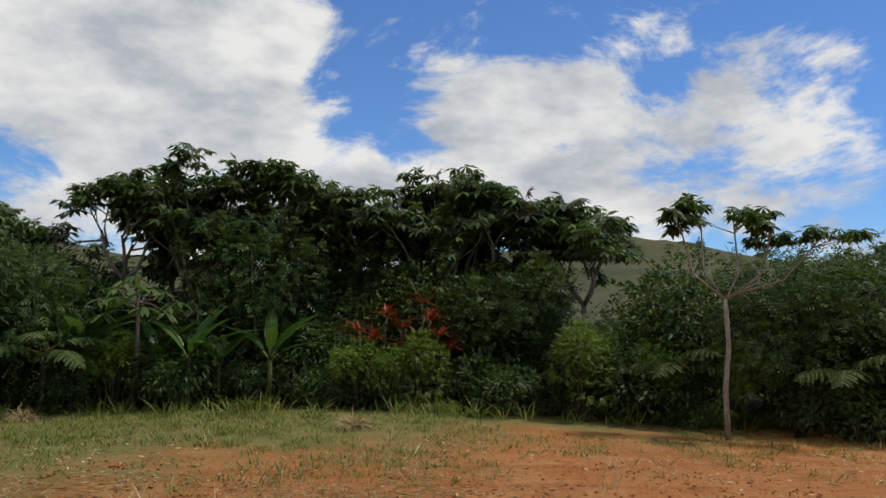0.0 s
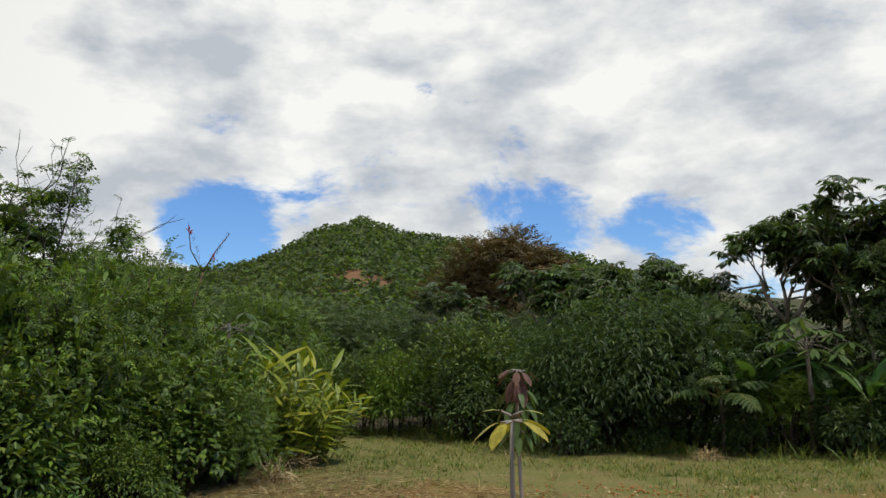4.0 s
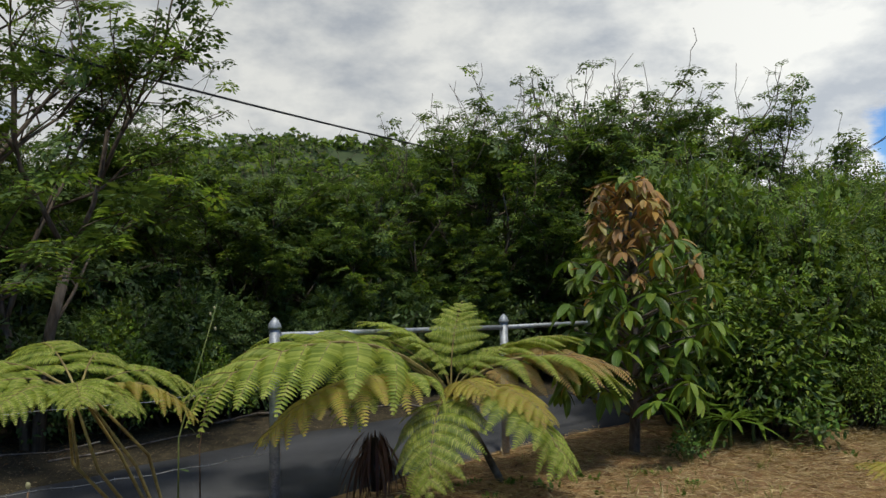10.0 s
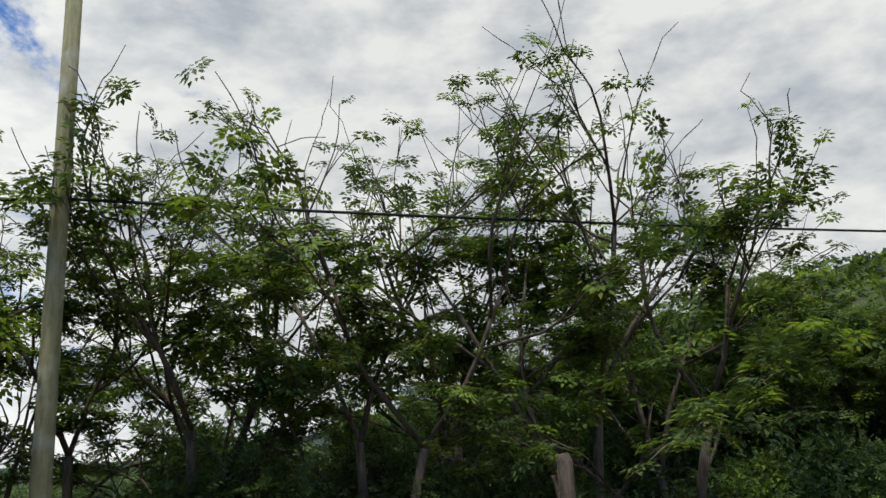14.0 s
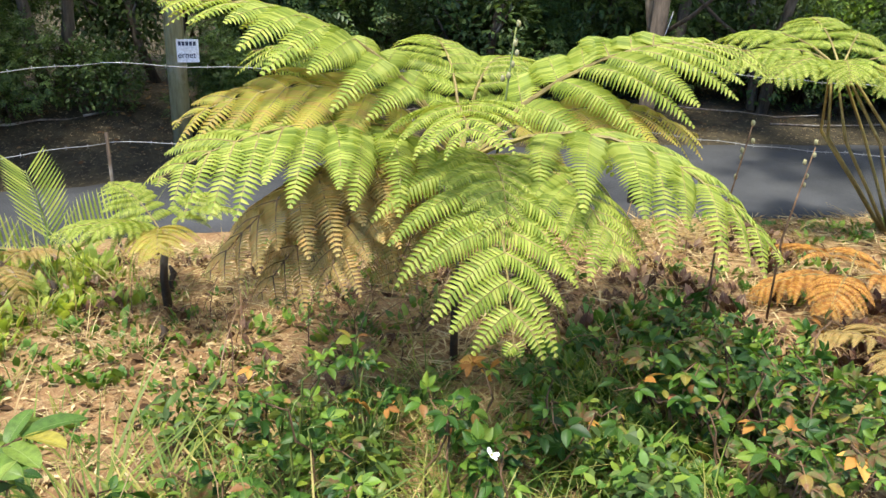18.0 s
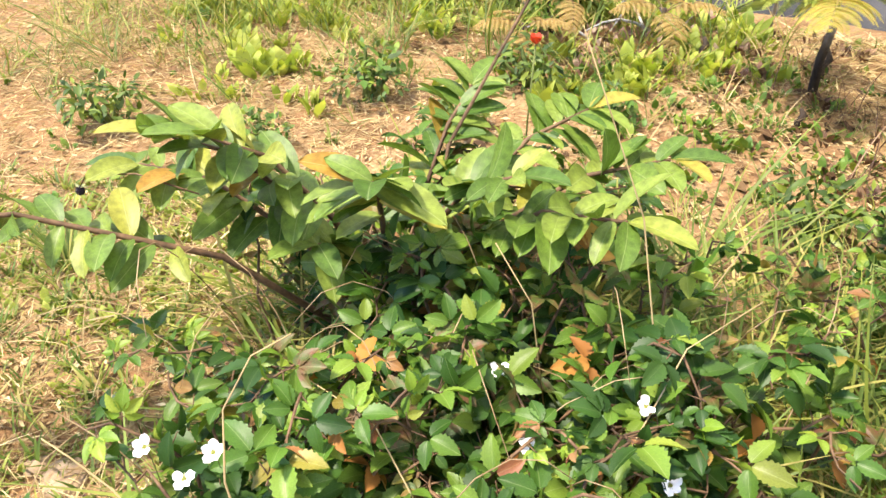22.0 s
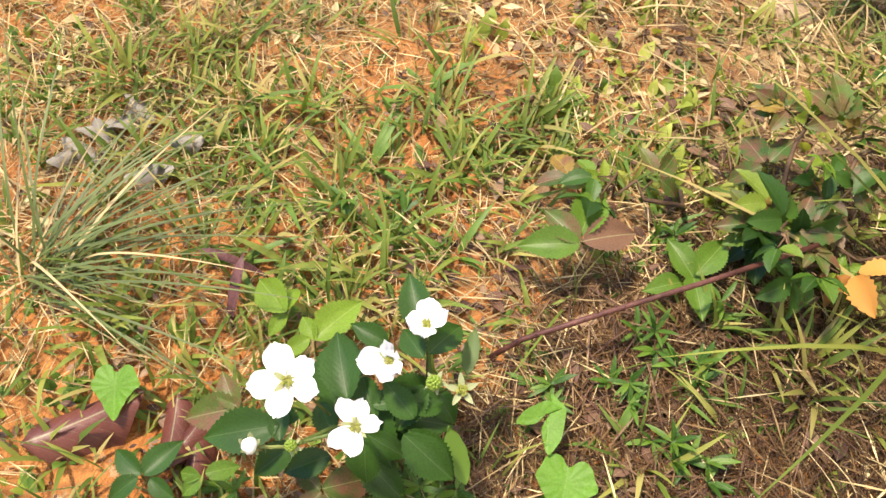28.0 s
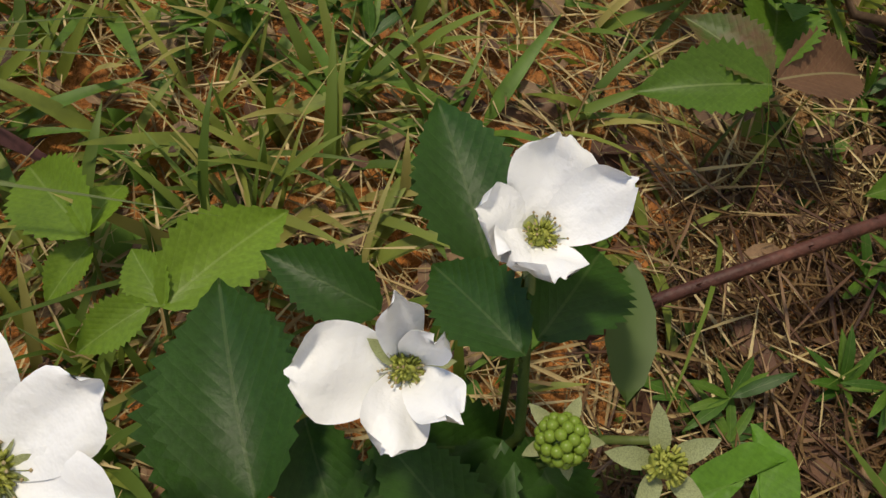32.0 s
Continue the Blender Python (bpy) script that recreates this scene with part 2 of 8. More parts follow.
G = dict(
    dark=leaf_material("dark_glossy_leaf", [(0.0, (0.080, 0.112, 0.066)), (0.55, (0.135, 0.180, 0.100)), (0.9, (0.185, 0.230, 0.12)), (1.0, (0.21, 0.15, 0.08))], 0.28, 0.40, patch=0.7),
    deep=leaf_material("deep_forest_leaf", [(0.0, (0.046, 0.080, 0.028)), (0.6, (0.086, 0.142, 0.046)), (1.0, (0.145, 0.205, 0.065))], 0.42, 0.42, patch=0.5),
    mid=leaf_material("mid_green_leaf", [(0.0, (0.056, 0.100, 0.028)), (0.6, (0.105, 0.170, 0.044)), (1.0, (0.170, 0.240, 0.060))], 0.5, 0.35, patch=0.8),
    bright=leaf_material("bright_green_leaf", [(0.0, (0.085, 0.145, 0.022)), (0.6, (0.15, 0.225, 0.033)), (1.0, (0.26, 0.31, 0.05))], 0.45, 0.3, patch=1.2),
    fresh=leaf_material("fresh_green_leaf", [(0.0, (0.11, 0.20, 0.025)), (0.6, (0.19, 0.31, 0.035)), (1.0, (0.30, 0.40, 0.05))], 0.45, 0.35, patch=1.2),
    feather=leaf_material("feathery_leaf", [(0.0, (0.115, 0.195, 0.034)), (0.5, (0.20, 0.31, 0.052)), (0.93, (0.29, 0.39, 0.07)), (1.0, (0.33, 0.31, 0.07))], 0.6, 0.5, patch=0.5),
    # far foliage: distance haze is put into this lightened leaf colour
    far=leaf_material("haze_tinted_far_leaf", [(0.0, (0.075, 0.105, 0.042)), (0.6, (0.13, 0.17, 0.062)), (1.0, (0.21, 0.235, 0.085))], 0.6, 0.3, patch=0.1),
    brown=leaf_material("brown_dry_leaf", [(0.0, (0.06, 0.030, 0.014)), (0.6, (0.15, 0.08, 0.035)), (1.0, (0.26, 0.16, 0.07))], 0.8, 0.2, patch=2.0),
    rust=leaf_material("rusty_canopy_leaf", [(0.0, (0.12, 0.085, 0.032)), (0.6, (0.19, 0.135, 0.052)), (1.0, (0.28, 0.20, 0.085))], 0.6, 0.2, patch=0.3),
    fern=leaf_material("fern_green", [(0.0, (0.22, 0.30, 0.045)), (0.5, (0.38, 0.46, 0.075)), (1.0, (0.54, 0.58, 0.13))], 0.55, 0.42, patch=1.6),
    fern_yellow=leaf_material("fern_yellow", [(0.0, (0.40, 0.40, 0.06)), (0.5, (0.52, 0.44, 0.08)), (1.0, (0.50, 0.34, 0.09))], 0.55, 0.32, patch=2.5),
    fern_dry=leaf_material("fern_dry", [(0.0, (0.34, 0.25, 0.08)), (0.5, (0.46, 0.34, 0.12)), (1.0, (0.48, 0.28, 0.09))], 0.75, 0.25, patch=3.0),
    ginger=leaf_material("yellow_green_blade", [(0.0, (0.15, 0.23, 0.025)), (0.5, (0.28, 0.34, 0.035)), (1.0, (0.46, 0.44, 0.05))], 0.4, 0.3, patch=1.0, single=True),
    banana=leaf_material("banana_leaf", [(0.0, (0.05, 0.14, 0.03)), (1.0, (0.13, 0.24, 0.05))], 0.4, 0.3, veins=0.5, patch=1.0, single=True),
    red=leaf_material("red_rosette_leaf", [(0.0, (0.20, 0.025, 0.014)), (0.6, (0.44, 0.085, 0.03)), (1.0, (0.22, 0.11, 0.045))], 0.4, 0.2, patch=1.0),
    copper=leaf_material("copper_young_leaf", [(0.0, (0.26, 0.14, 0.05)), (0.45, (0.42, 0.24, 0.09)), (0.8, (0.30, 0.28, 0.07)), (1.0, (0.55, 0.24, 0.06))], 0.45, 0.25, patch=2.0),
    mango=leaf_material("long_green_leaf", [(0.0, (0.085, 0.165, 0.022)), (0.6, (0.17, 0.28, 0.036)), (0.93, (0.31, 0.39, 0.06)), (1.0, (0.546, 0.26, 0.03))], 0.36, 0.36, veins=0.5, patch=2.0),
    guava=leaf_material("ribbed_leaf", [(0.0, (0.08, 0.165, 0.028)), (0.5, (0.165, 0.275, 0.045)), (0.86, (0.29, 0.375, 0.07)), (0.965, (0.42, 0.40, 0.07)), (1.0, (0.5, 0.264, 0.05))], 0.4, 0.3, veins=0.45, patch=8.0, single=True),
    bramble=leaf_material("bramble_leaf", [(0.0, (0.036, 0.105, 0.014)), (0.4, (0.085, 0.195, 0.025)), (0.74, (0.165, 0.29, 0.038)), (0.92, (0.27, 0.37, 0.055)), (0.978, (0.33, 0.22, 0.055)), (1.0, (0.46, 0.18, 0.09))], 0.42, 0.32, veins=0.35, patch=9.0),
    # dark green leaf; in the thickets a bramble copy with shade in its colour
    bramble_dark=leaf_material("shade_toned_bramble_leaf", [(0.0, (0.018, 0.060, 0.010)), (0.6, (0.038, 0.105, 0.016)), (1.0, (0.062, 0.145, 0.022))], 0.46, 0.25, veins=0.12, patch=9.0),
    bramble_red=leaf_material("reddening_bramble_leaf", [(0.0, (0.055, 0.13, 0.025)), (0.55, (0.10, 0.16, 0.03)), (0.9, (0.17, 0.16, 0.05)), (1.0, (0.40, 0.27, 0.05))], 0.45, 0.25, veins=0.4, patch=14.0, blotch=((0.20, 0.075, 0.05), 55.0)),
    bramble_young=leaf_material("young_bramble_leaf", [(0.0, (0.13, 0.25, 0.03)), (0.6, (0.22, 0.36, 0.04)), (1.0, (0.36, 0.44, 0.06))], 0.42, 0.35, veins=0.35, patch=9.0),
    sedge=leaf_material("grey_green_sedge", [(0.0, (0.07, 0.11, 0.03)), (0.7, (0.14, 0.18, 0.055)), (1.0, (0.26, 0.25, 0.10))], 0.5, 0.25, patch=12.0),
    sapling=leaf_material("sapling_leaf", [(0.0, (0.28, 0.32, 0.03)), (0.6, (0.46, 0.45, 0.045)), (1.0, (0.60, 0.50, 0.07))], 0.45, 0.3, veins=0.4, patch=6.0, single=True),
    wilt=leaf_material("wilted_leaf", [(0.0, (0.10, 0.045, 0.035)), (1.0, (0.22, 0.11, 0.07))], 0.6, 0.15, patch=6.0),
    ivy=leaf_material("pale_lobed_leaf", [(0.0, (0.11, 0.29, 0.022)), (1.0, (0.16, 0.35, 0.035))], 0.5, 0.3, veins=0.12, patch=10.0),
    grass=leaf_material("grass_blade", [(0.0, (0.095, 0.16, 0.028)), (0.45, (0.17, 0.245, 0.042)), (0.75, (0.30, 0.32, 0.065)), (1.0, (0.50, 0.40, 0.15))], 0.55, 0.3, patch=4.0),
    straw=leaf_material("dry_straw", [(0.0, (0.26, 0.165, 0.075)), (0.5, (0.50, 0.365, 0.18)), (1.0, (0.78, 0.63, 0.35))], 0.8, 0.15, patch=7.0),
    maroon=leaf_material("maroon_dead_leaf", [(0.0, (0.10, 0.028, 0.022)), (1.0, (0.20, 0.065, 0.045))], 0.4, 0.1, veins=0.4, patch=20.0),
    dusty=leaf_material("dusty_pink_leaf", [(0.0, (0.20, 0.10, 0.075)), (0.6, (0.38, 0.22, 0.16)), (1.0, (0.50, 0.36, 0.26))], 0.7, 0.2, patch=5.0),
    orange=leaf_material("orange_dead_frond", [(0.0, (0.36, 0.15, 0.04)), (0.6, (0.58, 0.27, 0.06)), (1.0, (0.66, 0.40, 0.10))], 0.7, 0.3, patch=4.0),
    bramble_pink=leaf_material("pink_old_bramble_leaf", [(0.0, (0.24, 0.27, 0.06)), (0.4, (0.42, 0.26, 0.10)), (0.75, (0.48, 0.17, 0.11)), (1.0, (0.58, 0.36, 0.08))], 0.45, 0.25, veins=0.3, patch=14.0),
    herb=leaf_material("small_herb_leaf", [(0.0, (0.069, 0.161, 0.024)), (0.6, (0.138, 0.253, 0.04)), (1.0, (0.276, 0.345, 0.048))], 0.5, 0.28, patch=5.0),
    litter=leaf_material("leaf_litter", [(0.0, (0.07, 0.028, 0.018)), (0.5, (0.16, 0.075, 0.045)), (1.0, (0.34, 0.21, 0.12))], 0.6, 0.1, veins=0.5, patch=9.0),
)
G["dark"].node_tree.nodes["Principled BSDF"].inputs["Specular IOR Level"].default_value = 0.55
BARK = bark_material("grey_bark", (0.055, 0.042, 0.034), (0.22, 0.18, 0.145))
BARK_PALE = bark_material("pale_bark", (0.17, 0.14, 0.11), (0.40, 0.36, 0.30))
BARK_DARK = bark_material("dark_bark", (0.025, 0.018, 0.013), (0.085, 0.06, 0.042))
STEM_GREEN = plain("green_stem", (0.08, 0.13, 0.03), (0.20, 0.22, 0.06), 9.0, 0.55, 0.2, deep=0.002)
STEM_BROWN = plain("woody_stem", (0.07, 0.04, 0.022), (0.22, 0.13, 0.07), 14.0, 0.75, 0.3, deep=0.003)
DRY_STALK = plain("dead_stalk", (0.24, 0.15, 0.07), (0.46, 0.34, 0.19), 14.0, 0.75, 0.3, deep=0.002)
CANE_RED = plain("red_brown_cane", (0.06, 0.020, 0.015), (0.14, 0.052, 0.038), 30.0, 0.5, 0.3, deep=0.001, fine=300.0)
GALV = plain("galvanised_pipe", (0.30, 0.32, 0.34), (0.46, 0.48, 0.49), 14.0, 0.55, 0.05, metal=0.45)
WIRE = plain("barbed_wire", (0.33, 0.34, 0.35), (0.5, 0.5, 0.5), 30.0, 0.5, 0.0, metal=0.6)
CABLE = plain("black_cable", (0.012, 0.012, 0.013), (0.03, 0.03, 0.03), 8.0, 0.6, 0.0)
ASPHALT = plain("worn_asphalt", (0.036, 0.038, 0.043), (0.076, 0.077, 0.082), 1.3, 0.85, 0.35, deep=0.004, fine=120.0)
POST_WOOD = bark_material("reddish_post", (0.15, 0.085, 0.045), (0.32, 0.20, 0.115))
POLE = bark_material("treated_pole", (0.17, 0.165, 0.085), (0.29, 0.28, 0.16))
WHITE = plain("white_sign_sheet", (0.66, 0.68, 0.70), (0.78, 0.80, 0.82), 6.0, 0.45, 0.0)
INK = plain("dark_print", (0.02, 0.03, 0.06), (0.05, 0.06, 0.10), 20.0, 0.5, 0.0)
STONE = plain("tan_stone", (0.30, 0.20, 0.11), (0.50, 0.37, 0.24), 18.0, 0.85, 0.4, deep=0.004)
G_GREY = leaf_material("grey_dead_leaf", [(0.0, (0.20, 0.17, 0.14)), (1.0, (0.46, 0.42, 0.36))], 0.8, 0.05, veins=0.3, patch=12.0)
BLEACHED = plain("bleached_wood", (0.30, 0.28, 0.26), (0.52, 0.50, 0.47), 20.0, 0.85, 0.3, deep=0.003)
G["bramble_dark"].node_tree.nodes["Principled BSDF"].inputs["Specular IOR Level"].default_value = 0.3
G["fern"].node_tree.nodes["Principled BSDF"].inputs["Specular IOR Level"].default_value = 0.3

# ---- mesh helpers ----
def np_mesh(name, verts, tris, mats, uv=None, slots=None, smooth=True):
    """A mesh from arrays: verts (n, 3), tris (m, 3), uv by vertex, material slot by triangle."""
    me = bpy.data.meshes.new(name)
    verts, tris = np.asarray(verts, np.float32), np.asarray(tris, np.int32)
    me.vertices.add(len(verts))
    me.vertices.foreach_set("co", verts.ravel())
    me.loops.add(tris.size)
    me.loops.foreach_set("vertex_index", tris.ravel())
    me.polygons.add(len(tris))
    me.polygons.foreach_set("loop_start", np.arange(0, tris.size, 3, dtype=np.int32))
    me.polygons.foreach_set("use_smooth", np.full(len(tris), smooth))
    if slots is not None:
        me.polygons.foreach_set("material_index", np.asarray(slots, np.int32))
    if uv is not None:
        layer = me.uv_layers.new(name="uv")
        layer.data.foreach_set("uv", np.asarray(uv, np.float32)[tris.ravel()].ravel())
    for m in mats if isinstance(mats, (list, tuple)) else [mats]:
        me.materials.append(m)
    me.update()
    me.validate()
    return me


class Pile:
    """Gathers templates and tubes into one mesh."""

    def __init__(self):
        self.v, self.t, self.u, self.s, self.n = [], [], [], [], 0

    def add(self, v, t, u=None, slot=0):
        v, t = np.asarray(v, float).reshape(-1, 3), np.asarray(t, int).reshape(-1, 3)
        self.v.append(v)
        self.t.append(t + self.n)
        self.u.append(np.full((len(v), 2), 0.5) if u is None else np.asarray(u, float))
        self.s.append(np.full(len(t), slot))
        self.n += len(v)
        return self

    def spread(self, tpl, pos, along, up, size, slot=0):
        """Copies of a template, its y axis along, its z axis towards up, scaled by size."""
        v, t, u = tpl
        pos, along, up = (np.asarray(a, float).reshape(-1, 3) for a in (pos, along, up))
        if not len(pos):
            return self
        y = along / np.linalg.norm(along, axis=1, keepdims=True).clip(1e-9)
        x = np.cross(y, up)
        x /= np.linalg.norm(x, axis=1, keepdims=True).clip(1e-9)
        z = np.cross(x, y)
        size = np.broadcast_to(np.asarray(size, float), (len(pos),))
        basis = np.stack([x, y, z], 1) * size[:, None, None]
        w = np.einsum("kj,njc->nkc", v, basis) + pos[:, None]
        tt = t[None] + (np.arange(len(pos)) * len(v))[:, None, None]
        return self.add(w.reshape(-1, 3), tt.reshape(-1, 3), np.tile(u, (len(pos), 1)), slot)

    def tube(self, pts, r0, r1, sides=6, slot=0, cap=True):
        """A tapered tube along points."""
        p = np.asarray(pts, float)
        n = len(p)
        d = np.gradient(p, axis=0)
        d /= np.linalg.norm(d, axis=1, keepdims=True).clip(1e-9)
        ref = np.where(np.abs(d[:, 2:3]) > 0.9, [[1.0, 0, 0]], [[0, 0, 1.0]])
        a = np.cross(d, ref)
        a /= np.linalg.norm(a, axis=1, keepdims=True).clip(1e-9)
        for i in range(1, n):
            if a[i] @ a[i - 1] < 0:
                a[i] = -a[i]
        b = np.cross(d, a)
        ang = np.arange(sides) * 2 * np.pi / sides
        r = (np.linspace(r0, r1, n) if np.ndim(r0) == 0 else np.asarray(r0))[:, None, None]
        ring = p[:, None] + r * (np.cos(ang)[None, :, None] * a[:, None] + np.sin(ang)[None, :, None] * b[:, None])
        tris = []
        for i in range(n - 1):
            for k in range(sides):
                q0, q1, q2, q3 = i * sides + k, i * sides + (k + 1) % sides, (i + 1) * sides + (k + 1) % sides, (i + 1) * sides + k
                tris += [(q0, q1, q2), (q0, q2, q3)]
        v = ring.reshape(-1, 3)
        if cap:
            v = np.concatenate([v, p[-1:], p[:1]])
            e = (n - 1) * sides
            for k in range(sides):
                tris += [(e + k, e + (k + 1) % sides, n * sides), ((k + 1) % sides, k, n * sides + 1)]
        return self.add(v, tris, None, slot)

    def mesh(self, name, mats, smooth=True):
        return np_mesh(name, np.concatenate(self.v), np.concatenate(self.t), mats, np.concatenate(self.u), np.concatenate(self.s), smooth)


def thing(name, label, category, group="", at=(0, 0, 0), kind=""):
    """An empty at the base of a thing, which its parts hang under."""
    ob = new(name)
    ob.location = at
    ob.empty_display_size = 0.1
    return tagged(ob, label, category, group, kind)


def hang(name, mesh, parent, label="", kind=""):
    ob = new(name, mesh)
    ob.parent = parent
    return tagged(ob, label, kind=kind)


def solo(name, mesh, label, category, group="", at=(0, 0, 0), kind=""):
    ob = new(name, mesh)
    ob.location = at
    return tagged(ob, label, category, group, kind)


# ---- leaf shapes: (verts, tris, uv), base at the origin, one long along y, face up z ----
def blade_shape(width=0.4, rows=3, fold=0.12, droop=0.15, peak=0.45, teeth=0, bite=0.1, heart=0.0, pleat=0.0, curl=0.0, tip=0.75):
    """A leaf: a spine with two sides, folded, drooping, and toothed or pleated where asked."""
    v, u, t = [], [], []
    ys = np.linspace(0, 1, rows + 2)
    for i, y in enumerate(ys):
        k = y / peak if y < peak else (1 - y) / (1 - peak)
        half = 0.5 * width * max(0.0, math.sin(math.pi / 2 * min(1, k))) ** (tip if y > peak else 0.6)
        if teeth and 0 < i < rows + 1:
            half *= 1 + (bite if i % 2 else -bite)
        z = -droop * y * y
        wave = pleat * (1 if i % 2 else -1)
        back = heart * (1 - y) ** 3
        for s in (-1, -0.5, 0, 0.5, 1) if pleat else (-1, 0, 1):
            bend = fold * abs(s) * half * 2 - curl * (abs(s) * half) ** 2 * 8
            v.append((s * half, y - back * abs(s) + (0.04 * abs(s) if teeth else 0), z + bend + (wave * abs(s) if abs(s) < 1 else wave * 0.3)))
            u.append((0.5 + 0.5 * s * half / max(0.5 * width, 1e-6), y))
    c = 5 if pleat else 3
    for i in range(rows + 1):
        for k in range(c - 1):
            a, b = i * c + k, (i + 1) * c + k
            t += [(a, a + 1, b + 1), (a, b + 1, b)]
    return np.array(v), np.array(t), np.array(u)


def diamond(width=0.45, fold=0.1, droop=0.1):
    v = np.array([(0, 0, 0), (-width / 2, 0.45, fold), (0, 1, -droop), (width / 2, 0.45, fold)], float)
    return v, np.array([(0, 3, 2), (0, 2, 1)]), np.array([(0.5, 0), (0, 0.45), (0.5, 1), (1, 0.45)], float)


def joined(items):
    p = Pile()
    for v, t, u in items:
        p.add(v, t, u)
    return np.concatenate(p.v), np.concatenate(p.t), np.concatenate(p.u)


def moved(tpl, m, scale=1.0):
    v, t, u = tpl
    mm = np.array(m)
    return (v * scale) @ mm[:3, :3].T + mm[:3, 3], t, u


def palmate(n=8, leaflet=None, tilt=-25.0, stalk=0.0):
    """Leaflets round the end of a stalk, hanging like the ribs of an umbrella."""
    leaflet = leaflet or diamond(0.34, 0.06, 0.25)
    return joined([moved(leaflet, pose(0, stalk, 0) @ pose(0, 0, 0, 0, 0, 360 * i / n + 11 * (i % 3)) @ pose(0, 0, 0, tilt + 9 * (i % 2))) for i in range(n)])


def sprig(n=6, leaflet=None, spread=55.0, size=0.42, drop=0.25):
    """A twig's end with pairs of leaflets."""
    leaflet = leaflet or diamond(0.36, 0.05, 0.1)
    out = []
    for i in range(n):
        y = 0.12 + 0.85 * i / n
        for s in (-1, 1):
            out.append(moved(leaflet, pose(0, y, -drop * y * y) @ pose(0, 0, 0, -12, 0, s * (spread - 18 * y)), size * (1 - 0.35 * y)))
    out.append(moved(leaflet, pose(0, 0.97, -drop), size * 0.7))
    return joined(out)


def frond_shape(pinnae=10, leaflets=15, droop=0.5, width=0.95, rise=0.35, gap=0.28, lean=0.0):
    """A fern frond: a bare stalk, an arched rachis and paired broad pinnae that hang at their ends, each with two rows of pointed pinnules.
    Slot 0 is the blade, slot 1 the rachis."""
    tooth_v = np.array([(-0.5, 0, 0), (0.5, 0, 0), (0.44, 0.60, 0.05), (0.10, 1, -0.12), (-0.40, 0.55, 0.05), (0.0, 0.5, -0.02)])
    tooth_t = np.array([(0, 1, 5), (1, 2, 5), (0, 5, 4), (5, 2, 3), (4, 5, 3)])
    down = np.array([0, 0, 1.0])

    def spine(y):
        return np.array([lean * y * y, y * (1 - 0.10 * y), rise * y - droop * y * y * 1.25])

    p = Pile()
    vary = random.Random(pinnae * 31 + int(100 * droop))
    for i in range(pinnae):
        k = i / (pinnae - 1)
        y = gap + (0.985 - gap) * k ** 0.80
        o = spine(y)
        tang = spine(y + 0.01) - spine(y - 0.01)
        tang /= np.linalg.norm(tang)
        long = 0.5 * width * min(1.0, 0.78 + 1.3 * k) * (1 - k) ** 0.62 + 0.03
        wide = min(0.076, 0.018 + 0.18 * long) * (1.0 if i else 0.85)
        for sd in (-1, 1):
            side = np.array([sd, 0, 0]) * 0.92 + tang * (0.30 + 0.45 * k + vary.uniform(-0.12, 0.12))
            reach = long * vary.uniform(0.86, 1.08)
            side /= np.linalg.norm(side)
            up = np.cross(np.array([1.0, 0, 0]), tang)
            sag = vary.uniform(0.30, 0.62)
            twist = vary.uniform(-0.30, 0.30)
            m = max(5, int(round(leaflets * long / (0.5 * width))))
            for j in range(m):
                f = (j + 0.5) / m
                q = o + side * reach * (f - 0.10 * f ** 3) + down * reach * (0.10 * f - sag * f ** 2.2)
                d = side + down * (0.10 - 2.2 * sag * f ** 1.2)
                d /= np.linalg.norm(d)
                nrm = up - (up @ d) * d
                nrm /= np.linalg.norm(nrm)
                nrm = nrm + np.cross(nrm, d) * twist
                nrm /= np.linalg.norm(nrm)
                sdv = np.cross(nrm, d)
                ln = wide * (0.75 + 0.25 * min(1.0, f * 5)) * (1 - f ** 1.9) ** 0.8 * vary.uniform(0.88, 1.06) + 0.004
                for e in (-1, 1):
                    a = sdv * e * 0.94 + d * 0.30 - nrm * (0.10 + 0.10 * f)
                    yy = a / np.linalg.norm(a)
                    xx = np.cross(yy, nrm)
                    xx /= np.linalg.norm(xx)
                    zz = np.cross(xx, yy)
                    wv = tooth_v * (reach / m * 0.84 * e, ln, ln)
                    p.add(q + wv[:, :1] * xx + wv[:, 1:2] * yy + wv[:, 2:] * zz, tooth_t, None, 0)
            p.tube([o + side * reach * (f - 0.10 * f ** 3) + down * reach * (0.10 * f - sag * f ** 2.2) for f in (0, 0.25, 0.5, 0.75, 1.0)], 0.0030, 0.001, 3, 1, False)
    p.tube([spine(y) for y in np.linspace(-0.02, 0.99, 9)], 0.009, 0.0015, 5, 1)
    return p


def frond_mesh(name, mats, **kw):
    return frond_shape(**kw).mesh(name, mats, smooth=False)


OVAL = blade_shape(0.5, 2, 0.08, 0.15)
LONG = blade_shape(0.26, 3, 0.08, 0.35, 0.5)
FEATHER = sprig(5, diamond(0.42, 0.03, 0.12), 58.0, 0.50, 0.35)


def aim(pos, along, up, size):
    """The pose of a leaf whose base is at pos and which points along."""
    y = Vector(along).normalized()
    x = y.cross(Vector(up)).normalized()
    m = Matrix((x, y, x.cross(y))).transposed().to_4x4()
    return Matrix.Translation(pos) @ m @ Matrix.Diagonal((size, size, size, 1))


def rand_dirs(rng, n, low=-1.0):
    z = rng.uniform(low, 1, n)
    a = rng.uniform(0, 2 * np.pi, n)
    r = np.sqrt(1 - z * z)
    return np.stack([r * np.cos(a), r * np.sin(a), z], 1)


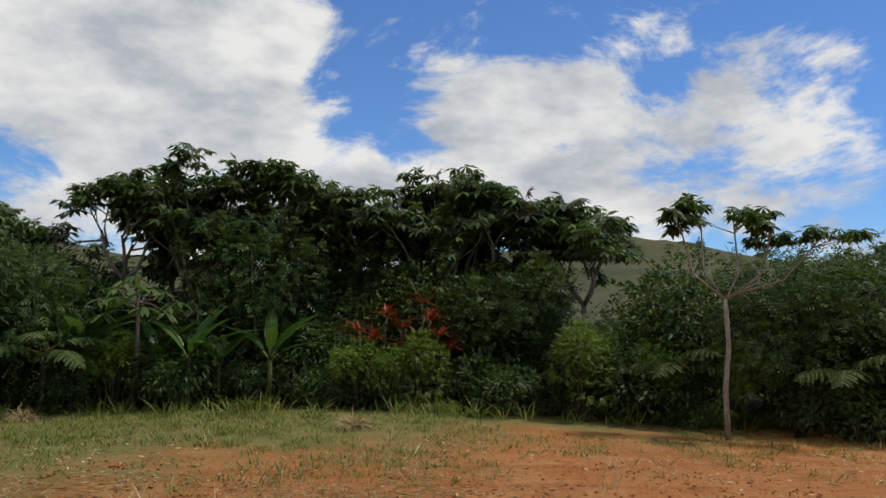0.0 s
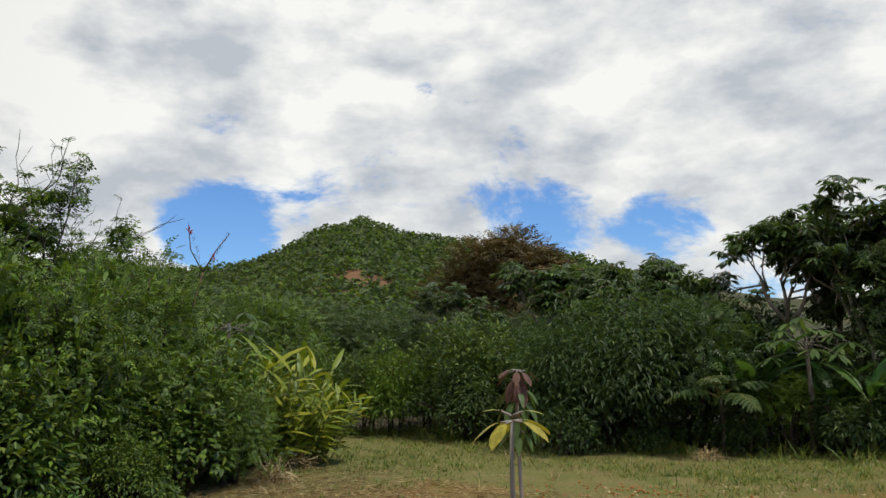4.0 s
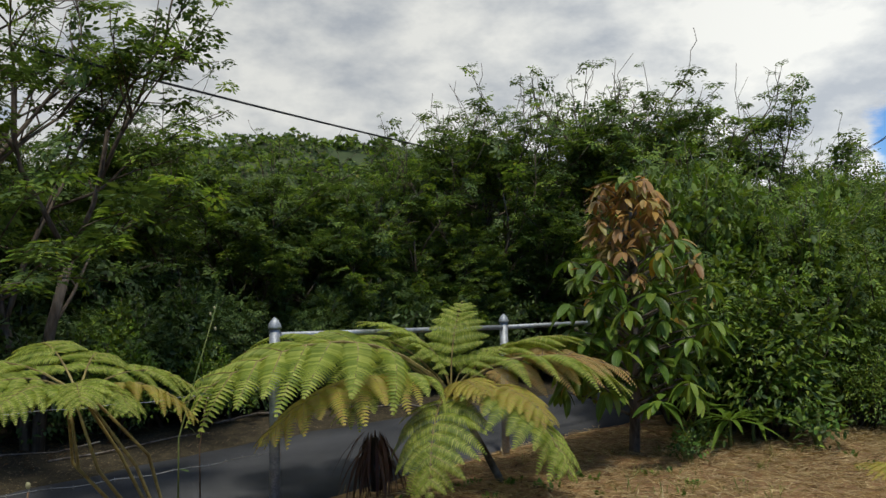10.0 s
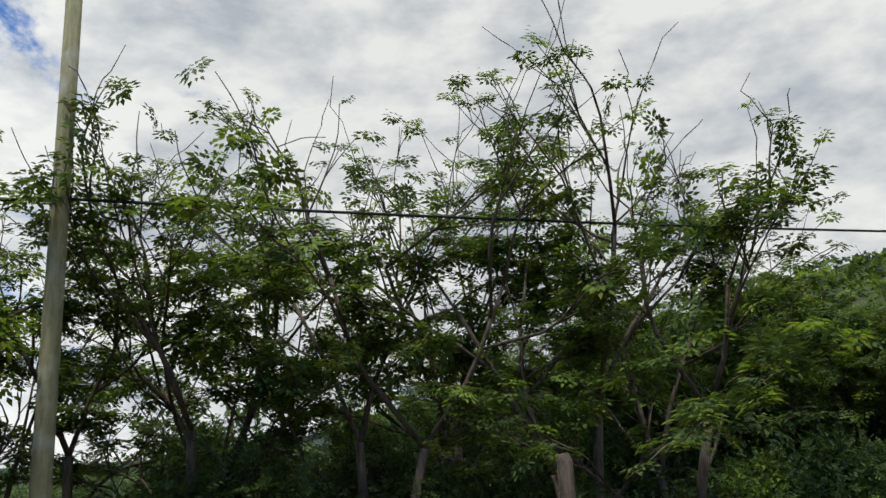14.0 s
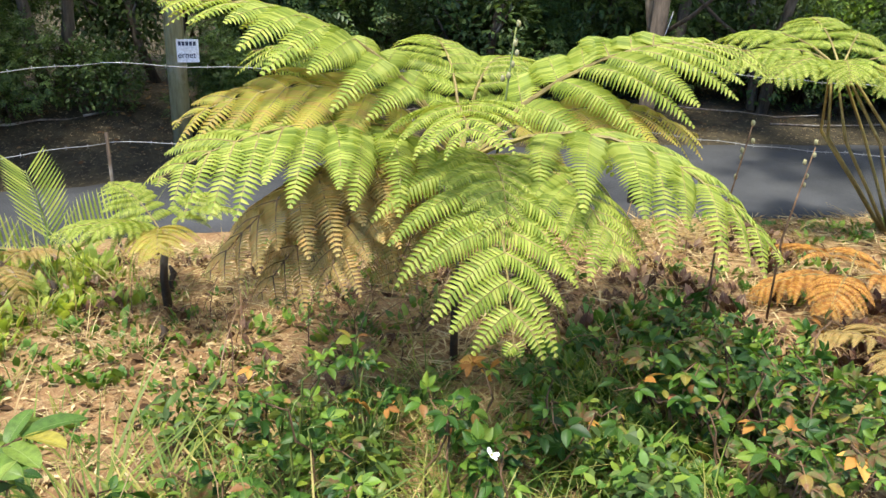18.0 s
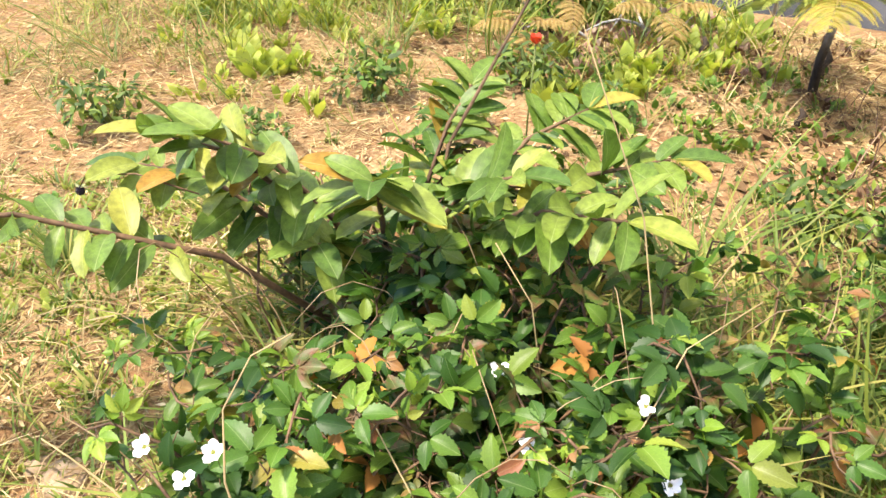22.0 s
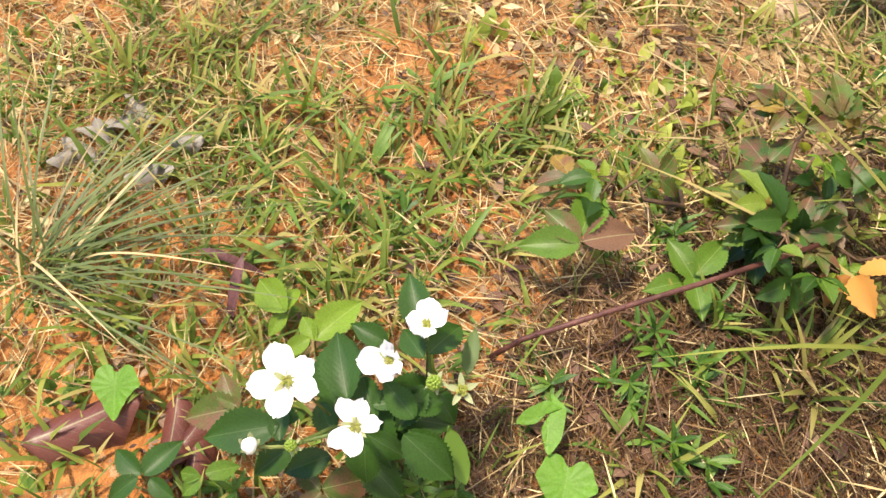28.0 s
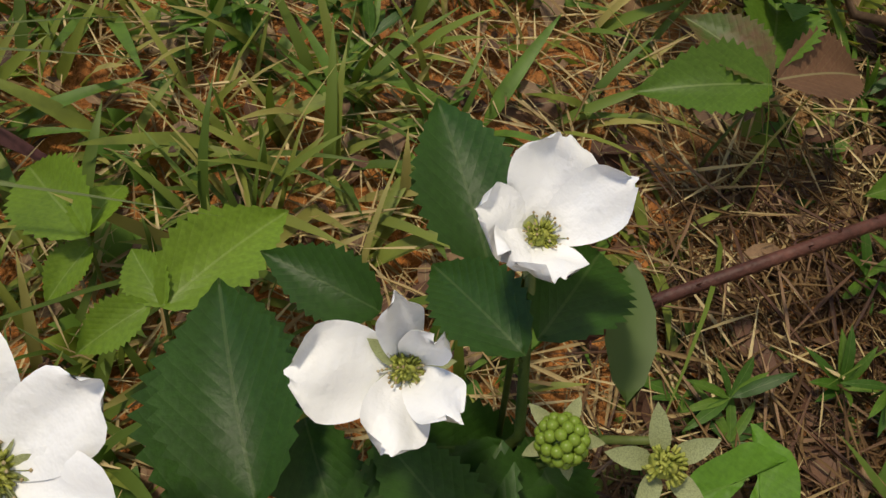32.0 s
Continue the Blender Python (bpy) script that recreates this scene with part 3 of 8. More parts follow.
def limbs(rng, base, height, spread, forks=3, levels=3, lean=(0, 0), first=0.35, r=0.09, curve=0.25):
    """A tapered trunk that forks into limbs and twigs: tubes of (points, r0, r1) and the twigs' ends with directions."""
    tubes, ends = [], []
    top = np.array(base, float) + (lean[0], lean[1], height * first)

    def bow(a, b, k):
        mid = (a + b) / 2 + rng.normal(0, k, 3) * np.linalg.norm(b - a) * 0.18
        return [a, a * 0.25 + mid * 0.6 + b * 0.15, a * 0.1 + mid * 0.5 + b * 0.4, b]

    tubes.append((bow(np.array(base, float), top, curve), r, r * 0.66))

    def grow(o, d, length, rad, level):
        e = o + d * length
        tubes.append((bow(o, e, curve * 1.6), rad, rad * 0.55))
        if level == 0:
            ends.append((e, d))
            return
        for _ in range(forks if level > 1 else forks + 1):
            nd = d + rng.normal(0, 0.55, 3) + np.array([0, 0, 0.12])
            nd[:2] *= spread
            nd /= np.linalg.norm(nd)
            grow(o + d * length * rng.uniform(0.6, 1.0), nd, length * rng.uniform(0.55, 0.8), rad * 0.52, level - 1)

    n0 = forks + 1
    for i in range(n0):
        a = 2 * np.pi * (i + rng.uniform(0, 0.6)) / n0
        d = np.array([math.cos(a) * 0.75 * spread, math.sin(a) * 0.75 * spread, rng.uniform(0.7, 1.1)])
        grow(top, d / np.linalg.norm(d), height * (1 - first) * rng.uniform(0.36, 0.52), r * 0.60, levels - 1)
    return tubes, ends


def tree(name, label, category, at, turn, trunk_mesh, crown_mesh, scale=1.0, group=""):
    ob = thing(name, label, category, group, at)
    ob.rotation_euler = (0, 0, radians(turn))
    ob.scale = (scale,) * 3
    hang("trunk", trunk_mesh, ob)
    hang("crown", crown_mesh, ob)
    return ob


def trunk_of(tubes, mat, sides=7, name="trunk", least=0.0):
    p = Pile()
    for pts, r0, r1 in tubes:
        p.tube(pts, max(r0, least), max(r1, least * 0.7), sides if r0 > 0.03 else 4)
    return p.mesh(name, mat)


def mound(rng, radii, n, lumps=7, base=0.1, low=-0.35):
    """Points and outward ways over a lumpy, uneven mass of foliage that stands on the ground and is 2 x radii high."""
    radii = np.asarray(radii, float)
    c = rand_dirs(rng, lumps, -0.9) * rng.uniform(0.30, 0.66, (lumps, 1))
    rr = rng.uniform(0.36, 0.58, lumps)
    k = rng.integers(0, lumps, n)
    d = rand_dirs(rng, n, low - 0.3)
    p = c[k] + d * rr[k][:, None] * rng.uniform(0.62, 1.06, (n, 1)) ** 0.5
    p[:, :2] *= np.where(p[:, 2:] < -0.2, 1.12, 1.0)
    p = p * radii
    p[:, 2] = np.maximum(p[:, 2] + radii[2] * 0.95, base * rng.uniform(0.2, 2.2, n))
    return p, d


def foliage(rng, tpl, pts, ways, size, mats, name="crown", droop=0.3, jitter=0.6, pile=None, slots=1):
    n = len(pts)
    along = ways + rng.normal(0, jitter, (n, 3)) - (0, 0, droop)
    up = np.array([0, 0, 1.0]) + ways * 0.7 + rng.normal(0, 0.35, (n, 3))
    s = size * rng.uniform(0.6, 1.25, n)
    p = pile or Pile()
    for k in range(slots):
        sel = np.arange(n) % slots == k
        p.spread(tpl, pts[sel], along[sel], up[sel], s[sel], k)
    return p if pile else p.mesh(name, mats)

# ---- ground, road and hills ----
ROAD = np.array([(14, -9.6), (8, -8.0), (2.2, -6.42), (0.83, -6.0), (-0.52, -5.60), (-2.3, -4.88), (-4.3, -3.72), (-6.6, -1.75), (-9.3, 1.3), (-13, 5.6), (-19, 12.5), (-27, 20)], float)
ROAD_HALF = 1.05


def road_distance(x, y):
    p = np.stack([np.asarray(x, float), np.asarray(y, float)], -1)
    best = np.full(p.shape[:-1], 1e9)
    for a, b in zip(ROAD[:-1], ROAD[1:]):
        d = b - a
        k = (((p - a) @ d) / (d @ d)).clip(0, 1)
        best = np.minimum(best, np.linalg.norm(p - a - k[..., None] * d, axis=-1))
    return best


def wave2(x, y, seed, step):
    """Smooth value noise in the plane."""
    r = np.random.default_rng(seed)
    tab = r.uniform(-1, 1, (64, 64))
    gx, gy = np.asarray(x, float) / step, np.asarray(y, float) / step
    ix, iy = np.floor(gx).astype(int), np.floor(gy).astype(int)
    fx, fy = gx - ix, gy - iy
    fx, fy = fx * fx * (3 - 2 * fx), fy * fy * (3 - 2 * fy)
    a, b = tab[ix % 64, iy % 64], tab[(ix + 1) % 64, iy % 64]
    c, d = tab[ix % 64, (iy + 1) % 64], tab[(ix + 1) % 64, (iy + 1) % 64]
    return (a * (1 - fx) + b * fx) * (1 - fy) + (c * (1 - fx) + d * fx) * fy


def smooth(a, b, v):
    k = ((np.asarray(v, float) - a) / (b - a)).clip(0, 1)
    return k * k * (3 - 2 * k)


def ground_z(x, y):
    x, y = np.asarray(x, float), np.asarray(y, float)
    d = road_distance(x, y)
    cut = (-0.27 - 0.11 * smooth(-4.5, -2.5, x)) * (1 - smooth(0.7, 2.2, d)) * (1 - smooth(4, 9, -x) * 0.55)
    rough = 0.020 * wave2(x, y, 1, 0.9) + 0.010 * wave2(x, y, 2, 0.27) + 0.004 * wave2(x, y, 3, 0.08)
    far = np.hypot(x, y)
    roll = 0.10 * wave2(x, y, 4, 6.0) * smooth(5, 12, far)
    return cut + rough * smooth(ROAD_HALF - 0.1, ROAD_HALF + 0.5, d) + roll * smooth(1.5, 4, d)


def grid_mesh(name, xs, ys, zf, mat):
    gx, gy = np.meshgrid(xs, ys, indexing="ij")
    v = np.stack([gx, gy, zf(gx, gy)], -1).reshape(-1, 3)
    n, m = len(xs), len(ys)
    i, j = np.meshgrid(np.arange(n - 1), np.arange(m - 1), indexing="ij")
    a = (i * m + j).ravel()
    t = np.concatenate([np.stack([a, a + m, a + m + 1], 1), np.stack([a, a + m + 1, a + 1], 1)])
    return np_mesh(name, v, t, mat)


def ground_material():
    m, nt, bsdf = material("field_ground")

    def calc(op, a, b=0.0):
        n = nt.nodes.new("ShaderNodeMath")
        n.operation = op
        for sock, v in zip(n.inputs, (a, b)):
            if isinstance(v, (int, float)):
                sock.default_value = v
            else:
                nt.links.new(v, sock)
        return n.outputs[0]

    big, mid_, small, tiny = noise_fac(nt, 0.33, 4.0), noise_fac(nt, 1.7, 6.0), noise_fac(nt, 9.0, 6.0), noise_fac(nt, 70.0, 4.0)
    grit = noise_fac(nt, 260.0, 3.0)
    clay = mix(nt, small, (0.44, 0.135, 0.030), (0.60, 0.215, 0.050))
    clay = mix(nt, mid_, clay, (0.60, 0.265, 0.085))
    clay = mix(nt, tiny, clay, mix(nt, 0.45, clay, (0.10, 0.04, 0.02)))
    # scraped tracks run across the clay
    tc, mp = nt.nodes.new("ShaderNodeTexCoord"), nt.nodes.new("ShaderNodeMapping")
    mp.inputs["Scale"].default_value, mp.inputs["Rotation"].default_value = (0.35, 2.0, 1.0), (0, 0, 0.12)
    nt.links.new(tc.outputs["Object"], mp.inputs[0])
    tn = node(nt, "TexNoise", Scale=1.6, Detail=7.0, Roughness=0.7, Distortion=0.5)
    nt.links.new(mp.outputs[0], tn.inputs["Vector"])
    clay = mix(nt, ramp(nt, tn.outputs["Fac"], [(0.36, (0.5, 0.5, 0.5)), (0.50, (0, 0, 0))]), clay, (0.25, 0.085, 0.028))
    clay = mix(nt, ramp(nt, tn.outputs["Fac"], [(0.58, (0, 0, 0)), (0.70, (0.4, 0.4, 0.4))]), clay, (0.55, 0.36, 0.17))
    straw = mix(nt, tiny, (0.18, 0.11, 0.056), (0.46, 0.325, 0.17))
    straw = mix(nt, small, straw, (0.30, 0.17, 0.082))
    straw = mix(nt, calc("MULTIPLY", noise_fac(nt, 4.5, 6.0, 0.7, lo=0.50, hi=0.64), 0.7), straw, (0.105, 0.062, 0.030))
    straw = mix(nt, calc("MULTIPLY", noise_fac(nt, 2.6, 7.0, 0.7, lo=0.52, hi=0.66), 0.7), straw, (0.52, 0.375, 0.18))
    turf = mix(nt, tiny, (0.080, 0.112, 0.024), (0.20, 0.235, 0.052))
    turf = mix(nt, calc("MULTIPLY", mid_, 0.75), turf, (0.24, 0.20, 0.075))
    co = nt.nodes.new("ShaderNodeTexCoord")
    sep = nt.nodes.new("ShaderNodeSeparateXYZ")
    nt.links.new(co.outputs["Object"], sep.inputs[0])

    def band(v, lo, hi):
        r = nt.nodes.new("ShaderNodeMapRange")
        r.interpolation_type = "SMOOTHSTEP"
        r.inputs[1].default_value, r.inputs[2].default_value = lo, hi
        nt.links.new(v, r.inputs[0])
        return r.outputs[0]

    wobble = calc("MULTIPLY", calc("SUBTRACT", big, 0.5), 3.0)
    ragged = calc("ADD", wobble, calc("MULTIPLY", calc("SUBTRACT", small, 0.5), 1.2))
    # turf lies along the trees (+y) and to the far end of the field (-x, +y)
    turf_fac = band(calc("ADD", calc("ADD", sep.outputs[1], calc("MULTIPLY", sep.outputs[0], -0.48)), ragged), 8.4, 11.3)
    # mown straw and litter lie by the shrubs and the road (-x, -y)
    straw_fac = band(calc("ADD", calc("SUBTRACT", calc("MULTIPLY", sep.outputs[0], -1.0), calc("MULTIPLY", sep.outputs[1], 0.95)), ragged), -2.1, 0.5)
    col = mix(nt, calc("MULTIPLY", straw_fac, 0.88), clay, straw)
    col = mix(nt, calc("MULTIPLY", turf_fac, 0.92), col, turf)
    # litter and weeds beyond the lane and under trees, painted darker for their shade
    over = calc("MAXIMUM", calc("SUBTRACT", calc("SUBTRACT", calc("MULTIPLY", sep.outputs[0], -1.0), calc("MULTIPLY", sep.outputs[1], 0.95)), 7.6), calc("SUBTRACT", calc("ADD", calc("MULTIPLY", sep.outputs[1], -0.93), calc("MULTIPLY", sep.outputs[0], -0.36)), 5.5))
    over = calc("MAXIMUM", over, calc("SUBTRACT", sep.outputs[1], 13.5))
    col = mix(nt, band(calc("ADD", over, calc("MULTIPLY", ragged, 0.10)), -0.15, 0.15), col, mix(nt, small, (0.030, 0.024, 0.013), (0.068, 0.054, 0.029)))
    # clods, hollows and pale flecks of chaff
    col = mix(nt, calc("MULTIPLY", noise_fac(nt, 24.0, 7.0, 0.7, lo=0.48, hi=0.64), 0.55), col, mix(nt, 0.55, col, (0.035, 0.018, 0.008)))
    col = mix(nt, calc("MULTIPLY", noise_fac(nt, 34.0, 6.0, 0.7, lo=0.58, hi=0.68), 0.6), col, (0.58, 0.44, 0.25))
    nt.links.new(col, bsdf.inputs["Base Color"])
    bsdf.inputs["Roughness"].default_value = 0.95
    bump(nt, bsdf, calc("ADD", calc("MULTIPLY", tiny, 0.7), calc("MULTIPLY", grit, 0.4)), 0.7, 0.012)
    return m


def axis(core, half, near, far):
    """Grid lines: close together round core, wider outward."""
    inner = np.arange(-half, half + 1e-6, near)
    step = np.geomspace(near, far * 0.2, 60)
    outer = half + np.cumsum(step)
    outer = outer[outer < far]
    return np.concatenate([-outer[::-1], inner, outer, ]) + core


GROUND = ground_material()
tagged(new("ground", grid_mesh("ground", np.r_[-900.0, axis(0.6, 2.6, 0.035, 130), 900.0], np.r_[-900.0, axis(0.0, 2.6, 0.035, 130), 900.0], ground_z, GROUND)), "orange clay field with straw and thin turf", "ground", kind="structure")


def road_mesh():
    pts = []
    for a, b in zip(ROAD[:-1], ROAD[1:]):
        pts += [a + (b - a) * k for k in np.linspace(0, 1, 12, endpoint=False)]
    pts = np.array(pts + [ROAD[-1]])
    for _ in range(6):
        pts[1:-1] = (pts[:-2] + pts[1:-1] * 2 + pts[2:]) / 4
    d = np.gradient(pts, axis=0)
    d /= np.linalg.norm(d, axis=1, keepdims=True)
    nrm = np.stack([-d[:, 1], d[:, 0]], 1)
    v, t = [], []
    offs = (-1.10, -1.0, -0.5, 0, 0.5, 1.0, 1.10)
    rng = np.random.default_rng(5)
    for i, (p, q) in enumerate(zip(pts, nrm)):
        for k, o in enumerate(offs):
            e = o * np.interp(p[0], (-5.2, -2.6), (ROAD_HALF, 0.56)) + (rng.normal(0, 0.03) if abs(o) == 1.0 else 0)
            x, y = p + q * e
            base = ground_z(*p)
            v.append((x, y, base + (0.045 + 0.02 * (1 - o * o) if abs(o) <= 1.0 else -0.10)))
    c = len(offs)
    for i in range(len(pts) - 1):
        for k in range(c - 1):
            a, b = i * c + k, (i + 1) * c + k
            t += [(a, b, b + 1), (a, b + 1, a + 1)]
    return np_mesh("road", v, t, ASPHALT)


tagged(new("road", road_mesh()), "narrow grey worn asphalt lane", "road", kind="structure")

# hills, as seen all round: ways to the left of +y, how high their crests stand
CREST_AZ = (-60, -42, -30, -23, -18, -12, 0, 15, 24, 27, 31, 36, 40, 42.3, 44.4, 46.4, 48.8, 52.4, 58, 66, 76, 88, 98, 106, 118, 130, 142, 155, 170, 190, 240, 300)
CREST_EL = (3.0, 3.2, 4.6, 5.9, 6.4, 5.0, 3.2, 4.0, 5.6, 6.6, 7.7, 8.1, 9.0, 9.4, 10.1, 9.4, 8.2, 6.6, 6.0, 6.6, 8.2, 10.2, 11.0, 10.0, 7.0, 3.2, 1.2, 0.6, 0.4, 1.5, 3.0, 3.0)


def crest(az):
    return np.interp((az + 60) % 360 - 60, CREST_AZ, CREST_EL)


def hill_point(az, k, near, far, seed):
    """A point of a hillside: az degrees, k from the foot (0) to the crest (1) and over it."""
    dist = near + (far - near) * k
    el = crest(az) * np.minimum(1, k) ** 0.75 * (1 - 0.35 * np.maximum(0, k - 1))
    x, y = -np.sin(np.radians(az)) * dist, np.cos(np.radians(az)) * dist
    z = 1.4 + dist * np.tan(np.radians(el)) - 1.6 * (1 - np.minimum(1, k))
    z = z + (wave2(x, y, seed, far * 0.055) * 0.004 + wave2(x, y, seed + 1, far * 0.02) * 0.002) * dist * smooth(0.05, 0.3, k)
    return np.stack([x, y, z], -1)


def hillside(name, az0, az1, near, far, label, mat, canopy, seed, count, size, bare=None):
    """A hill with its own ground and a canopy of many small leaf clumps over it."""
    az, ks = np.linspace(az0, az1, int(abs(az1 - az0) * 1.5) + 2), np.linspace(0, 1.4, 30)
    a, k = np.meshgrid(az, ks, indexing="ij")
    p = hill_point(a, k, near, far, seed)
    n, m = a.shape
    i, j = np.meshgrid(np.arange(n - 1), np.arange(m - 1), indexing="ij")
    q = (i * m + j).ravel()
    t = np.concatenate([np.stack([q, q + m, q + m + 1], 1), np.stack([q, q + m + 1, q + 1], 1)])
    mid_a, mid_k = a.reshape(-1)[t].mean(1), k.reshape(-1)[t].mean(1)
    slot = (np.abs(mid_a - bare[0]) < bare[1]) & (np.abs(mid_k - bare[2]) < bare[3]) if bare else np.zeros(len(t), int)
    hill = tagged(new(name, np_mesh(name, p.reshape(-1, 3), t, [mat, HILL_CUT], None, slot)), label, "hill", kind="structure")
    if not count:
        return
    rng = np.random.default_rng(seed)
    crowns = max(1, count // 26)
    ca, ck = rng.uniform(az0, az1, crowns), rng.uniform(0.02, 1.04, crowns) ** 0.9
    if bare:
        keep = (rng.uniform(0, 1, crowns) < 0.25) | ~((np.abs(ca - bare[0]) < bare[1] * rng.uniform(0.5, 1, crowns)) & (np.abs(ck - bare[2]) < bare[3] * rng.uniform(0.4, 1, crowns)))
        ca, ck = ca[keep], ck[keep]
    c = hill_point(ca, ck, near, far, seed)
    w = size * rng.uniform(0.6, 1.6, len(c)) * (0.55 + 0.45 * ck)
    d = rand_dirs(rng, len(c) * 26, -0.2).reshape(len(c), 26, 3)
    pts = (c[:, None] + d * w[:, None, None] * np.array([1, 1, 0.85]) * rng.uniform(0.8, 1.1, (len(c), 26, 1))).reshape(-1, 3)
    hang("canopy", foliage(rng, SPRIG_FAR, pts, d.reshape(-1, 3), min(0.5 * size, 0.75), canopy, droop=-0.1, jitter=0.9, slots=len(canopy)), hill, "small tree crowns close together", "stuff")


SPRIG_FAR = joined([moved(diamond(0.8, 0.1, 0.1), pose(0, 0, 0, -10, 0, a)) for a in (-60, 15, 75)])
HILL_SOIL = plain("hill_ground", (0.055, 0.078, 0.028), (0.11, 0.13, 0.045), 0.08, 0.95, 0.0, fine=0.6)
HILL_FAR = plain("far_hill_ground", (0.022, 0.038, 0.030), (0.038, 0.058, 0.044), 0.05, 0.95, 0.0, fine=0.5)
HILL_GRASS = plain("hill_grass", (0.055, 0.062, 0.020), (0.105, 0.095, 0.034), 0.07, 0.95, 0.0, fine=0.8)
HILL_CUT = plain("bare_orange_bank", (0.14, 0.07, 0.03), (0.25, 0.125, 0.055), 0.12, 0.95, 0.0, fine=0.7)
hillside("hill_grassy", -62, 26, 60, 190, "far grassy hill with scattered dark shrubs", HILL_GRASS, [G["deep"], G["mid"]], 21, 9000, 0.8)
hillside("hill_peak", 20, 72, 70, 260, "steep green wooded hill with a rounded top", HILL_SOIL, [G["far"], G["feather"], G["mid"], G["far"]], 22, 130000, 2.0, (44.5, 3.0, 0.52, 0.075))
hillside("hill_wooded", 68, 135, 26, 60, "wooded hillside above the lane", HILL_SOIL, [G["deep"], G["feather"]], 23, 30000, 0.7)
hillside("hill_back", 128, 300, 90, 260, "low far blue-green hills", HILL_FAR, [G["deep"]], 24, 22000, 3.0)

# ---- trees and shrubs round the field ----
HERE = np.array((-0.35, 0.72))


def spot(az, r, sink=0.03):
    """A place on the ground, by its way (degrees to the left of +y) and distance."""
    x, y = HERE[0] - math.sin(radians(az)) * r, HERE[1] + math.cos(radians(az)) * r
    return (x, y, float(ground_z(x, y)) - sink)


# a flat clump of small leaflets at a twig's end
rng_l = np.random.default_rng(40)
CLUMP = joined([moved(diamond(0.52, 0.04, 0.15), Matrix.Translation(d * (0.05 + 0.42 * rng_l.uniform())) @ aim((0, 0, 0), Vector((d[0], d[1], -0.1)), (0.4 * d[0], 0.4 * d[1], 1), 1.0), 0.18 + 0.12 * rng_l.uniform()) for d in (Vector((math.cos(2.4 * i), math.sin(2.4 * i), 0.45 * math.sin(1.7 * i))) for i in range(38))])
BARK_BROWN = bark_material("grey_brown_bark", (0.045, 0.033, 0.023), (0.15, 0.115, 0.082), 0.12)


def feather_tree(seed, stems=2, fork=1.3, wide=1.0, dense=1.0):
    """A light, vase-shaped tree: low-forking stems, layers of feathery leaves and bare twig ends on top."""
    rng = np.random.default_rng(seed)
    tubes, tips = [], []

    def bow(a, b, k):
        mid_ = (a + b) / 2 + rng.normal(0, k, 3) * np.linalg.norm(b - a)
        return [a, a * 0.25 + mid_ * 0.6 + b * 0.15, a * 0.1 + mid_ * 0.5 + b * 0.4, b]

    def grow(o, d, length, rad, level):
        e = o + d * length
        pts = bow(o, e, 0.08)
        tubes.append((pts, rad, rad * 0.62))
        if level <= 1:
            tips.append((o, e, d, level))
        if level == 0:
            return
        for i in range(3):
            nd = d + rng.normal(0, 0.46, 3) * (1, 1, 0.6) + (0, 0, -0.06 if i else 0.30)
            nd /= np.linalg.norm(nd)
            f = 3.0 if i == 0 else rng.uniform(1.2, 2.8)
            k = min(2, int(f))
            grow(pts[k] + (pts[k + 1] - pts[k]) * (f - k), nd, length * rng.uniform(0.55, 0.78), rad * 0.58, level - 1)

    for i in range(stems):
        a = 2 * math.pi * i / stems + rng.uniform(0, 1.0)
        foot = np.array([math.cos(a), math.sin(a), 0.0]) * 0.06 * (stems > 1)
        crotch = foot + np.array([math.cos(a + 0.4) * 0.22, math.sin(a + 0.4) * 0.22, fork * rng.uniform(0.75, 1.3)])
        stem = bow(foot, crotch, 0.08)
        tubes.append((stem, rng.uniform(0.045, 0.06), 0.036))
        for k in range(3):
            b = a + (k - 1) * 1.6 + rng.normal(0, 0.4)
            out = 0.48 * wide * rng.uniform(0.6, 1.3) * (1.5 if k == 2 else 1.0)
            d = np.array([math.cos(b) * out, math.sin(b) * out, 1.0 if k < 2 else 0.62])
            grow(crotch if k < 2 else stem[2], d / np.linalg.norm(d), rng.uniform(1.0, 1.6) * (1.0 if k < 2 else 0.72), 0.025 if k < 2 else 0.019, 3)
    top = max(e[2] for _, e, _, _ in tips)
    p, d, s, bare = [], [], [], []
    for o, e, w, level in tips:
        high = float(smooth(0.62, 0.98, e[2] / top))
        if level == 0 and rng.uniform() < 0.30 * high:
            bare.append(([e, e + w * 0.12 + rng.normal(0, 0.03, 3), e + w * rng.uniform(0.15, 0.36) + rng.normal(0, 0.05, 3)], 0.0045, 0.0025))
            continue
        n = max(1, int(round((4.4 - 3.0 * high) * dense + rng.uniform(-0.4, 0.4))))
        f = np.r_[1.0, rng.uniform(0.3, 1.0, n - 1)][:, None]
        p.append(o + (e - o) * f + rng.normal(0, 0.05, (n, 3)) * (1, 1, 0.4))
        d.append(rng.normal(0, 1, (n, 3)) * (1, 1, 0.3))
        s.append(rng.uniform(0.15, 0.30, n) * (1 - 0.22 * high))
    p, d, s = np.concatenate(p), np.concatenate(d), np.concatenate(s)
    up = np.array([0, 0, 1.0]) + rng.normal(0, 0.22, p.shape)
    pile = Pile()
    for k in range(3):
        sel = np.arange(len(p)) % 3 == k
        pile.spread(CLUMP, p[sel], d[sel], up[sel], s[sel], min(k, 1))
    return trunk_of(tubes + bare, BARK_BROWN, least=0.0045), pile.mesh("crown", [G["feather"], G["mid"]]), float(p[:, 2].max())


